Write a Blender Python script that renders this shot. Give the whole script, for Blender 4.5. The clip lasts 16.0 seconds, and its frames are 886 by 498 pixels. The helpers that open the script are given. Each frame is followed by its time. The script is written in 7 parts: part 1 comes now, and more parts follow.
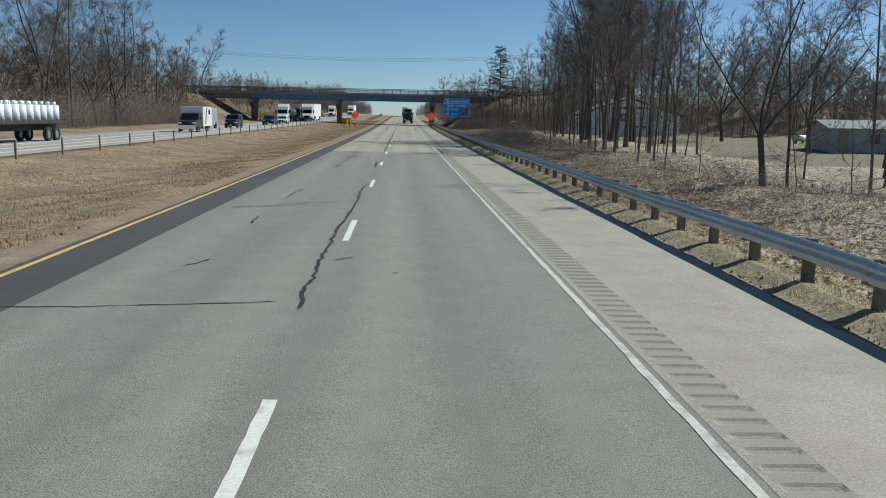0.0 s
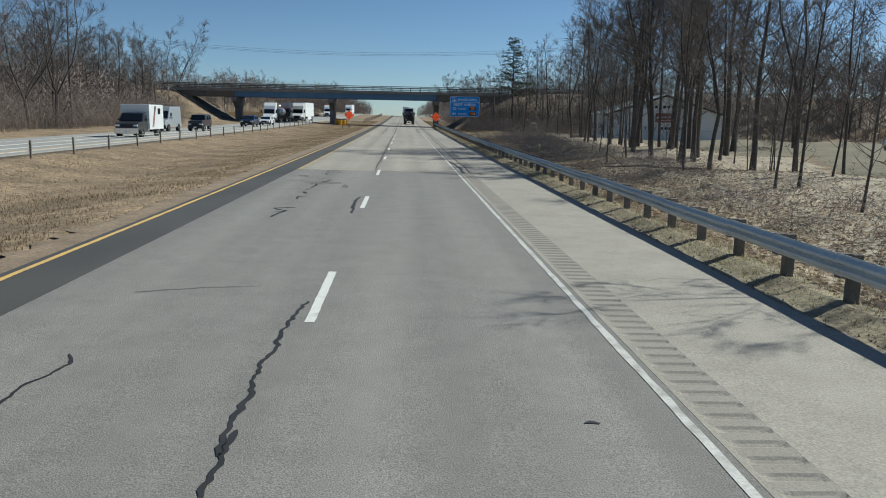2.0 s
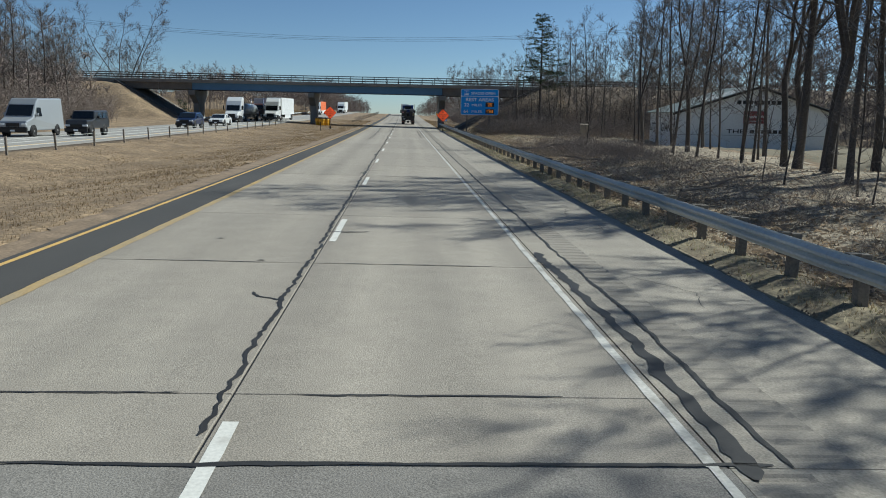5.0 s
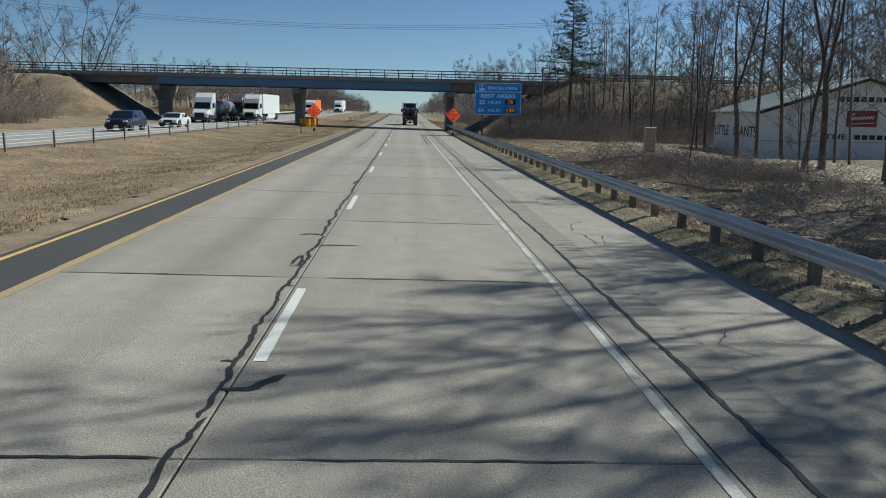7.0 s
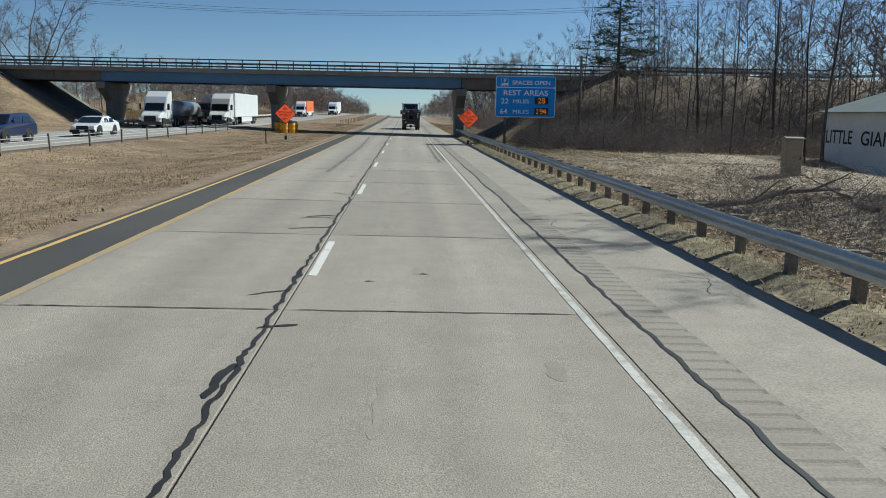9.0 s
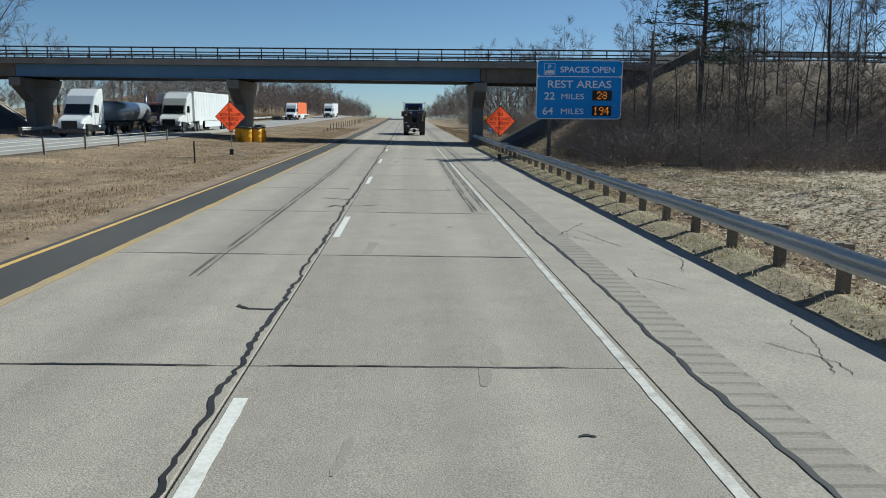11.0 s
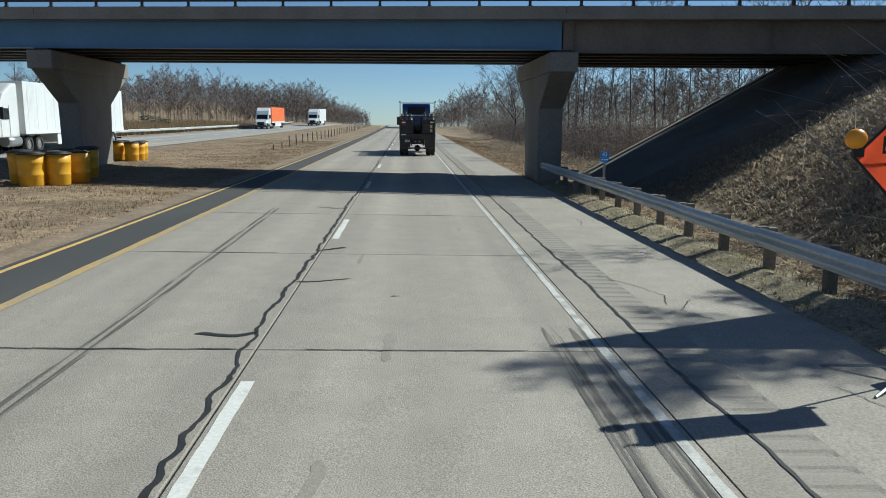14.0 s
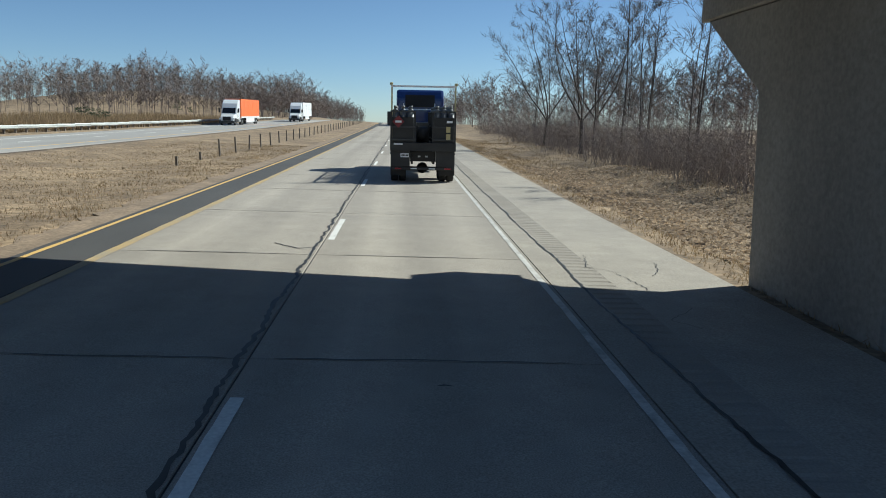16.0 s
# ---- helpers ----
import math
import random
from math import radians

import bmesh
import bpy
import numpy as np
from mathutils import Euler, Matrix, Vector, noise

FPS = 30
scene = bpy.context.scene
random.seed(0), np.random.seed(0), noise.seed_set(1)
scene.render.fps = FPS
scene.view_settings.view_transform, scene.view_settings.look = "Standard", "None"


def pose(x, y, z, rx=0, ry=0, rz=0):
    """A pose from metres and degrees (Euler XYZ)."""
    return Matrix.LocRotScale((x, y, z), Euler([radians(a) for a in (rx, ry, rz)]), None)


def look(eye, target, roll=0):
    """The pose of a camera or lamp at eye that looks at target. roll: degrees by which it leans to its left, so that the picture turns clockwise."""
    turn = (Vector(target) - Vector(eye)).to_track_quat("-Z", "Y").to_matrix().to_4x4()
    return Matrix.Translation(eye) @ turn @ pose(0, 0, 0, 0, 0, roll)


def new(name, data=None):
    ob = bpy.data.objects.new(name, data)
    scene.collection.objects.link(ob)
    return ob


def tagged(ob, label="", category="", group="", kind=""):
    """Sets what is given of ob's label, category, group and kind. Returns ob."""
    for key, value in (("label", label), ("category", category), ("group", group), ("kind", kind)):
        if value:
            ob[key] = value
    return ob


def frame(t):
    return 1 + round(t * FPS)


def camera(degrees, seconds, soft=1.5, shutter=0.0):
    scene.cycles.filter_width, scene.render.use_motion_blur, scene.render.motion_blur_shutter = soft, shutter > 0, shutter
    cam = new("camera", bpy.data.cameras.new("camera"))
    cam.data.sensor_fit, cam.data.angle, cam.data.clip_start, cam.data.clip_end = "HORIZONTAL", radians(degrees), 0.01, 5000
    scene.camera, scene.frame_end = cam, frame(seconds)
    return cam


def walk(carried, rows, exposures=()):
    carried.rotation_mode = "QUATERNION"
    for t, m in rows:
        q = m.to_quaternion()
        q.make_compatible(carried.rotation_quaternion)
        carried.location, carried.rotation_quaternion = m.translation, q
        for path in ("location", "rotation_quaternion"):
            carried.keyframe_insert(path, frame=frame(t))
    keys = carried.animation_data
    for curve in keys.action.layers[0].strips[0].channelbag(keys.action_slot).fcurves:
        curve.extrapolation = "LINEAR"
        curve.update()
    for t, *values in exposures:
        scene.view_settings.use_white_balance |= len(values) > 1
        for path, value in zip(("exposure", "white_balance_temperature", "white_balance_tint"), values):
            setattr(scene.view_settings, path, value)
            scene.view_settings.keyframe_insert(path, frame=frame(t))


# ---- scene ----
cam = camera(59.4, 16.0, soft=1.0)
PATH = [
    (0, (-0.653, -1.45, 2.501), (-0.551, 0.519, 2.167), 0.7),
    (0.5, (-0.656, 2.88, 2.534), (-0.556, 4.849, 2.201), 0.8),
    (1, (-0.663, 7.05, 2.566), (-0.562, 9.02, 2.234), 0.8),
    (1.5, (-0.652, 11.92, 2.564), (-0.554, 13.89, 2.230), 0.8),
    (2, (-0.652, 16.908, 2.561), (-0.552, 18.877, 2.227), 0.7),
    (2.5, (-0.594, 21.674, 2.598), (-0.496, 23.643, 2.261), 0.7),
    (3, (-0.57, 26.605, 2.590), (-0.469, 28.573, 2.251), 0.7),
    (3.5, (-0.549, 31.449, 2.553), (-0.445, 33.417, 2.216), 0.7),
    (4, (-0.522, 36.668, 2.542), (-0.418, 38.636, 2.205), 0.8),
    (6.5, (-0.399, 63.519, 2.496), (-0.297, 65.487, 2.159), 0.9),
    (7, (-0.417, 67.736, 2.536), (-0.317, 69.704, 2.198), 1.0),
    (7.5, (-0.442, 72.528, 2.596), (-0.342, 74.495, 2.256), 1.0),
    (8, (-0.432, 77.77, 2.610), (-0.334, 79.738, 2.273), 1.0),
    (8.5, (-0.419, 82.783, 2.624), (-0.322, 84.751, 2.288), 0.8),
    (9, (-0.437, 87.902, 2.610), (-0.338, 89.87, 2.277), 0.8),
    (11.5, (-0.35, 113.981, 2.741), (-0.261, 115.95, 2.412), 0.2),
    (12, (-0.318, 119.878, 2.800), (-0.228, 121.847, 2.471), 0.1),
    (12.5, (-0.336, 125.972, 2.815), (-0.243, 127.941, 2.490), 0.1),
    (13, (-0.327, 131.999, 2.805), (-0.234, 133.97, 2.487), 0.1),
    (13.5, (-0.32, 138.348, 2.826), (-0.229, 140.32, 2.512), 0.0),
    (14, (-0.318, 144.387, 2.885), (-0.228, 146.358, 2.574), 0.2),
    (14.5, (-0.342, 150.945, 2.873), (-0.249, 152.917, 2.570), 0.4),
    (15, (-0.321, 157.139, 2.942), (-0.227, 159.112, 2.638), 0.5),
    (15.5, (-0.3, 163.19, 3.034), (-0.212, 165.162, 2.722), 1.1),
    (16, (-0.379, 169.2, 3.114), (-0.275, 171.169, 2.796), 1.0),
]
walk(cam, [(t, look(eye, target, roll)) for t, eye, target, roll in PATH],
     exposures=[(0, 0.03, 5920, 0), (4, 0.03, 5920, 0), (6.5, -0.04, 5920, 0), (7.5, -0.02, 5920, 0), (9, 0.05, 5920, 0), (12, 0.06, 5820, -1), (14, 0.12, 5820, -1), (16, 0.3, 5920, 0)])

# ---- world and sun ----
SUN_TO = Vector((1.07, 0.5, 1.0)).normalized()
world = bpy.data.worlds.new("world")
scene.world = world
world.use_nodes = True
wn = world.node_tree
sky = wn.nodes.new("ShaderNodeTexSky")
sky.sky_type = "NISHITA"
sky.sun_disc = False
sky.sun_elevation = math.asin(SUN_TO.z)
sky.sun_rotation = math.atan2(SUN_TO.x, SUN_TO.y)
sky.air_density, sky.dust_density, sky.ozone_density = 0.66, 0.15, 3.2
wn.links.new(sky.outputs[0], wn.nodes["Background"].inputs[0])
wn.nodes["Background"].inputs[1].default_value = 0.077
sun = new("sun", bpy.data.lights.new("sun", "SUN"))
sun.data.energy, sun.data.angle, sun.data.color = 5.0, radians(0.5), (1.0, 0.95, 0.87)
sun.matrix_world = look((60, 120, 80), Vector((60, 120, 80)) - SUN_TO)


# ---- materials ----
def material(name, base, second=None, scale=1.0, rough=0.8, metal=0.0, detail=0.15, fine=40.0, bump=0.0,
             stretch=(1, 1, 1), vary=0.0, island=0.0, coat=0.0, mid=0.5, sharp=0.25, mottle=0.0,
             tracks=0.0, thin=0.0, patchy=0.0):
    """Base colour with a large-scale second colour, a fine grain, bump, and variation from piece to piece."""
    m = bpy.data.materials.new(name)
    m.use_nodes = True
    nt = m.node_tree
    n, l = nt.nodes, nt.links
    b = n["Principled BSDF"]
    b.inputs["Roughness"].default_value, b.inputs["Metallic"].default_value = rough, metal
    b.inputs["Coat Weight"].default_value = coat
    co = n.new("ShaderNodeTexCoord")
    geo = n.new("ShaderNodeNewGeometry")
    mp = n.new("ShaderNodeMapping")
    mp.inputs["Scale"].default_value = stretch
    l.new(geo.outputs["Position"], mp.inputs["Vector"])
    big = n.new("ShaderNodeTexNoise")
    big.inputs["Scale"].default_value, big.inputs["Detail"].default_value = scale, 6
    l.new(mp.outputs[0], big.inputs["Vector"])
    ramp = n.new("ShaderNodeMapRange")
    ramp.inputs["From Min"].default_value, ramp.inputs["From Max"].default_value = mid - sharp, mid + sharp
    l.new(big.outputs[0], ramp.inputs["Value"])
    mix = n.new("ShaderNodeMix")
    mix.data_type = "RGBA"
    mix.inputs[6].default_value = (*base, 1)
    mix.inputs[7].default_value = (*(second or base), 1)
    l.new(ramp.outputs[0], mix.inputs[0])
    small = n.new("ShaderNodeTexNoise")
    small.inputs["Scale"].default_value, small.inputs["Detail"].default_value = fine, 5
    l.new(geo.outputs["Position"], small.inputs["Vector"])
    hsv = n.new("ShaderNodeHueSaturation")
    grain = n.new("ShaderNodeMapRange")
    grain.inputs["From Min"].default_value, grain.inputs["From Max"].default_value = 0.25, 0.75
    grain.inputs["To Min"].default_value, grain.inputs["To Max"].default_value = 1 - detail, 1 + detail
    l.new(small.outputs[0], grain.inputs["Value"])
    value = grain.outputs[0]
    for amount, source in ((vary, "object"), (island, "island")):
        if amount:
            info = n.new("ShaderNodeObjectInfo").outputs["Random"] if source == "object" else geo.outputs["Random Per Island"]
            r = n.new("ShaderNodeMapRange")
            r.inputs["To Min"].default_value, r.inputs["To Max"].default_value = 1 - amount, 1 + amount
            l.new(info, r.inputs["Value"])
            mul = n.new("ShaderNodeMath")
            mul.operation = "MULTIPLY"
            l.new(value, mul.inputs[0])
            l.new(r.outputs[0], mul.inputs[1])
            value = mul.outputs[0]
    if mottle:
        mot = n.new("ShaderNodeTexNoise")
        mot.inputs["Scale"].default_value, mot.inputs["Detail"].default_value, mot.inputs["Roughness"].default_value = 1.7, 9, 0.72
        l.new(geo.outputs["Position"], mot.inputs["Vector"])
        r = n.new("ShaderNodeMapRange")
        r.inputs["From Min"].default_value, r.inputs["From Max"].default_value = 0.3, 0.7
        r.inputs["To Min"].default_value, r.inputs["To Max"].default_value = 1 - mottle, 1 + mottle
        l.new(mot.outputs[0], r.inputs["Value"])
        mul = n.new("ShaderNodeMath")
        mul.operation = "MULTIPLY"
        l.new(value, mul.inputs[0])
        l.new(r.outputs[0], mul.inputs[1])
        value = mul.outputs[0]
    if tracks:
        # wheel paths polished lighter than the middle of each lane
        sep = n.new("ShaderNodeSeparateXYZ")
        l.new(geo.outputs["Position"], sep.inputs[0])
        ang = n.new("ShaderNodeMath")
        ang.operation = "MULTIPLY"
        ang.inputs[1].default_value = 2 * math.pi / 1.83
        l.new(sep.outputs[0], ang.inputs[0])
        cos = n.new("ShaderNodeMath")
        cos.operation = "COSINE"
        l.new(ang.outputs[0], cos.inputs[0])
        r = n.new("ShaderNodeMapRange")
        r.inputs["From Min"].default_value = -1
        r.inputs["To Min"].default_value, r.inputs["To Max"].default_value = 1 + tracks, 1 - tracks
        l.new(cos.outputs[0], r.inputs["Value"])
        mul = n.new("ShaderNodeMath")
        mul.operation = "MULTIPLY"
        l.new(value, mul.inputs[0])
        l.new(r.outputs[0], mul.inputs[1])
        value = mul.outputs[0]
    l.new(value, hsv.inputs["Value"])
    l.new(mix.outputs[2], hsv.inputs["Color"])
    l.new(hsv.outputs[0], b.inputs["Base Color"])
    if bump:
        bp = n.new("ShaderNodeBump")
        bp.inputs["Strength"].default_value, bp.inputs["Distance"].default_value = bump, 0.02
        l.new(small.outputs[0], bp.inputs["Height"])
        l.new(bp.outputs[0], b.inputs["Normal"])
    if thin:
        # dry blades and leaves let light through
        tr = n.new("ShaderNodeBsdfTranslucent")
        l.new(hsv.outputs[0], tr.inputs["Color"])
        ms = n.new("ShaderNodeMixShader")
        ms.inputs[0].default_value = thin
        l.new(b.outputs[0], ms.inputs[1])
        l.new(tr.outputs[0], ms.inputs[2])
        l.new(ms.outputs[0], n["Material Output"].inputs["Surface"])
    if patchy:
        # worn through in streaks
        r = n.new("ShaderNodeMapRange")
        r.inputs["From Min"].default_value, r.inputs["From Max"].default_value = 0.36, 0.62
        r.inputs["To Max"].default_value = patchy
        l.new(big.outputs[0], r.inputs["Value"])
        l.new(r.outputs[0], b.inputs["Alpha"])
    return m


def glow(name, color, strength):
    m = bpy.data.materials.new(name)
    m.use_nodes = True
    b = m.node_tree.nodes["Principled BSDF"]
    b.inputs["Base Color"].default_value = (0.02, 0.02, 0.02, 1)
    b.inputs["Emission Color"].default_value = (*color, 1)
    b.inputs["Emission Strength"].default_value = strength
    return m


M = dict(
    asphalt=material("worn_asphalt", (0.19, 0.174, 0.155), (0.255, 0.236, 0.208), 0.6, 0.85, detail=0.5, fine=70, bump=0.4, stretch=(1.6, 0.05, 1), sharp=0.24, mottle=0.11, tracks=0.06),
    concrete=material("road_concrete", (0.385, 0.34, 0.278), (0.278, 0.246, 0.204), 0.65, 0.8, detail=0.42, fine=70, bump=0.4, stretch=(1.8, 0.04, 1), vary=0.07, sharp=0.3, mottle=0.10, tracks=0.055),
    shoulder=material("shoulder_concrete", (0.365, 0.325, 0.265), (0.30, 0.266, 0.22), 0.7, 0.85, detail=0.3, fine=40, bump=0.25, vary=0.05, mottle=0.12),
    dirt=material("brown_verge_dirt", (0.20, 0.145, 0.095), (0.28, 0.205, 0.135), 0.8, 0.95, detail=0.3, fine=14, bump=0.4, mottle=0.25),
    rumble=material("rumble_surface", (0.27, 0.24, 0.20), (0.33, 0.295, 0.245), 0.9, 0.9, detail=0.18, fine=45, bump=0.3),
    new_asphalt=material("dark_asphalt", (0.052, 0.05, 0.048), (0.085, 0.08, 0.073), 0.6, 0.85, detail=0.2, fine=70, bump=0.3, stretch=(1, 0.3, 1)),
    tar=material("tar_seal", (0.018, 0.017, 0.016), (0.04, 0.037, 0.034), 1.5, 0.6, detail=0.2),
    skid=material("tyre_rubber_mark", (0.10, 0.095, 0.085), (0.13, 0.12, 0.105), 22, 0.8, detail=0.3, fine=20, stretch=(1, 0.03, 1), patchy=0.8),
    white_line=material("white_road_paint", (0.70, 0.68, 0.62), (0.42, 0.39, 0.34), 3.5, 0.7, detail=0.15, fine=30, mid=0.68, sharp=0.1),
    edge_paint=material("worn_edge_paint", (0.56, 0.54, 0.49), (0.33, 0.31, 0.27), 4.0, 0.75, detail=0.2, fine=30, mid=0.58, sharp=0.12),
    yellow_line=material("yellow_road_paint", (0.68, 0.43, 0.13), (0.46, 0.34, 0.17), 2.5, 0.7, detail=0.15, fine=30, mid=0.62, sharp=0.12),
    old_yellow=material("faded_yellow_paint", (0.50, 0.33, 0.12), (0.33, 0.28, 0.20), 1.2, 0.8, detail=0.2, fine=30),
    far_road=material("far_carriageway_concrete", (0.36, 0.34, 0.31), (0.29, 0.275, 0.25), 0.3, 0.85, detail=0.1, fine=25, stretch=(1.5, 0.15, 1)),
    grass=material("dry_grass", (0.30, 0.215, 0.127), (0.182, 0.128, 0.077), 0.33, 0.95, detail=0.55, fine=7, bump=0.7, mottle=0.38, sharp=0.16),
    blade=material("dry_grass_blades", (0.33, 0.24, 0.14), (0.215, 0.152, 0.085), 0.5, 0.9, detail=0.3, fine=3, island=0.35, thin=0.5),
    green_blade=material("green_grass_blades", (0.17, 0.20, 0.07), (0.31, 0.27, 0.14), 0.6, 0.9, detail=0.3, fine=3, island=0.35, thin=0.5),
    bark=material("grey_brown_bark", (0.056, 0.049, 0.043), (0.12, 0.104, 0.091), 0.6, 0.95, detail=0.4, fine=14, bump=0.5, stretch=(3, 3, 0.6), vary=0.3),
    twig=material("bare_twigs", (0.19, 0.158, 0.138), (0.115, 0.095, 0.082), 0.15, 0.95, detail=0.2, fine=5, vary=0.3),
    brush=material("brown_brush", (0.37, 0.305, 0.26), (0.185, 0.15, 0.126), 0.25, 0.95, detail=0.2, fine=4, island=0.4),
    far_wood=material("far_bare_wood", (0.27, 0.222, 0.197), (0.17, 0.138, 0.122), 0.06, 0.95, detail=0.2, fine=2, island=0.3),
    verge=material("rough_verge", (0.285, 0.245, 0.15), (0.21, 0.16, 0.105), 1.1, 0.95, detail=0.5, fine=14, bump=0.6, mottle=0.35),
    litter=material("leaf_litter_ground", (0.44, 0.365, 0.26), (0.285, 0.235, 0.165), 0.7, 0.95, detail=0.5, fine=9, bump=0.6, mottle=0.35),
    bank_litter=material("damp_dark_litter", (0.32, 0.255, 0.185), (0.18, 0.14, 0.103), 0.7, 0.95, detail=0.5, fine=9, bump=0.6, mottle=0.4),
    lawn=material("winter_lawn", (0.145, 0.125, 0.075), (0.215, 0.175, 0.112), 0.35, 0.95, detail=0.35, fine=12, bump=0.4, mottle=0.2),
    pale_log=material("bleached_dead_wood", (0.46, 0.42, 0.36), (0.30, 0.27, 0.235), 0.6, 0.9, detail=0.25, fine=8, island=0.35),
    leaf=material("dead_leaves", (0.44, 0.34, 0.235), (0.28, 0.21, 0.145), 0.5, 0.9, detail=0.25, fine=4, island=0.45, thin=0.4),
    straw=material("pale_straw", (0.50, 0.43, 0.31), (0.33, 0.28, 0.20), 0.6, 0.9, detail=0.3, fine=4, island=0.4, thin=0.6),
    needle=material("conifer_needles", (0.05, 0.072, 0.035), (0.075, 0.095, 0.045), 0.5, 0.9, detail=0.3, fine=5, island=0.3),
    steel=material("galvanised_steel", (0.64, 0.65, 0.615), (0.48, 0.49, 0.46), 0.9, 0.75, 0.0, detail=0.12, fine=12, stretch=(1, 0.4, 1)),
    post=material("weathered_post", (0.15, 0.13, 0.105), (0.22, 0.19, 0.155), 2, 0.9, detail=0.25, fine=25, vary=0.2),
    pier=material("pier_concrete", (0.29, 0.272, 0.242), (0.18, 0.168, 0.148), 0.5, 0.85, detail=0.2, fine=14, bump=0.15, stretch=(1, 1, 0.35)),
    fascia=material("deck_concrete", (0.30, 0.275, 0.24), (0.20, 0.18, 0.155), 0.6, 0.85, detail=0.15, fine=12, bump=0.15, stretch=(1, 1, 0.3)),
    blue_steel=material("blue_painted_steel", (0.11, 0.23, 0.37), (0.09, 0.19, 0.305), 0.6, 0.5, detail=0.06, fine=6),
    dark_steel=material("dark_steel", (0.035, 0.035, 0.036), (0.06, 0.055, 0.05), 1.5, 0.6, 0.3, detail=0.15, fine=12),
    rust_girder=material("brown_painted_girder", (0.20, 0.17, 0.14), (0.14, 0.12, 0.10), 0.8, 0.7, detail=0.15, fine=8),
    # dark base holds the shade under the deck; the building plinth shares it
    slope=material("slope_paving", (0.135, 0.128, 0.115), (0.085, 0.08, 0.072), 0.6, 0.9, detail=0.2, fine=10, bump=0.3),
    blue_sign=material("blue_sign_sheeting", (0.016, 0.32, 0.84), (0.014, 0.29, 0.78), 0.5, 0.45, detail=0.03, fine=5),
    white_sign=material("white_sign_sheeting", (0.93, 0.95, 0.95), None, 1, 0.35, detail=0.03, fine=8),
    orange_sign=material("orange_fluorescent_fabric", (1.0, 0.135, 0.05), (0.97, 0.125, 0.046), 2, 0.6, detail=0.05, fine=12, thin=0.78),
    black=material("matt_black", (0.012, 0.012, 0.012), (0.022, 0.021, 0.02), 2, 0.6, detail=0.15),
    sign_back=material("bare_aluminium", (0.42, 0.43, 0.43), (0.35, 0.36, 0.36), 3, 0.45, 0.5, detail=0.08),
    barrel=material("yellow_plastic", (0.80, 0.42, 0.02), (0.68, 0.34, 0.02), 1.8, 0.5, detail=0.08, fine=8),
    lid=material("black_plastic", (0.02, 0.019, 0.018), (0.05, 0.046, 0.04), 3, 0.55, detail=0.2),
    white_paint=material("white_vehicle_paint", (0.78, 0.79, 0.78), (0.70, 0.71, 0.70), 0.7, 0.35, detail=0.04, fine=5, coat=0.5),
    trailer_white=material("white_trailer_skin", (0.76, 0.77, 0.77), (0.66, 0.67, 0.66), 0.5, 0.45, detail=0.05, fine=4),
    orange_paint=material("orange_trailer_skin", (0.82, 0.17, 0.03), (0.74, 0.15, 0.03), 0.5, 0.45, detail=0.05, fine=4),
    red_paint=material("maroon_vehicle_paint", (0.16, 0.07, 0.05), (0.12, 0.055, 0.04), 0.8, 0.35, detail=0.05, coat=0.5),
    blue_paint=material("dark_blue_vehicle_paint", (0.018, 0.05, 0.20), (0.014, 0.04, 0.16), 0.8, 0.3, detail=0.06, coat=0.6),
    navy_paint=material("navy_vehicle_paint", (0.010, 0.022, 0.075), (0.008, 0.018, 0.06), 0.8, 0.3, detail=0.06, coat=0.6),
    grey_paint=material("silver_vehicle_paint", (0.45, 0.47, 0.48), None, 1, 0.3, 0.3, detail=0.04, coat=0.5),
    dark_paint=material("charcoal_vehicle_paint", (0.03, 0.032, 0.034), (0.045, 0.046, 0.048), 1, 0.35, detail=0.08, coat=0.4),
    stripe=material("dark_red_stripe", (0.32, 0.03, 0.04), None, 1, 0.4, detail=0.05),
    tyre=material("tyre_rubber", (0.022, 0.022, 0.022), (0.04, 0.038, 0.035), 3, 0.85, detail=0.2),
    rim=material("dull_aluminium_rim", (0.50, 0.50, 0.50), (0.38, 0.38, 0.38), 3, 0.35, 0.7, detail=0.08),
    chrome=material("chrome", (0.7, 0.7, 0.7), None, 1, 0.15, 1.0, detail=0.03),
    glass=material("dark_vehicle_glass", (0.012, 0.015, 0.018), None, 1, 0.08, detail=0.02, coat=0.5),
    lamp_glass=material("headlamp_glass", (0.75, 0.77, 0.78), None, 1, 0.1, detail=0.03, coat=0.5),
    amber=material("amber_lens", (0.85, 0.35, 0.02), None, 1, 0.3, detail=0.05),
    red_lens=material("red_lens", (0.45, 0.02, 0.02), None, 1, 0.3, detail=0.05),
    cylinder=material("grey_gas_cylinder", (0.20, 0.21, 0.21), (0.11, 0.115, 0.12), 2, 0.5, 0.2, detail=0.15),
    rack_paint=material("black_rack_paint", (0.022, 0.024, 0.025), (0.045, 0.045, 0.043), 1.5, 0.55, detail=0.15),
    cage_grey=material("dark_grey_rack", (0.06, 0.065, 0.068), (0.09, 0.092, 0.09), 2, 0.5, 0.3, detail=0.1),
    pale_yellow=material("pale_yellow_paint", (0.60, 0.52, 0.25), (0.50, 0.44, 0.24), 2, 0.5, detail=0.1),
    siding=material("white_block_wall", (0.78, 0.78, 0.76), (0.66, 0.66, 0.63), 0.4, 0.8, detail=0.08, fine=6, bump=0.1),
    shed_metal=material("grey_shed_metal", (0.40, 0.41, 0.40), (0.32, 0.33, 0.32), 0.5, 0.6, detail=0.1, fine=6),
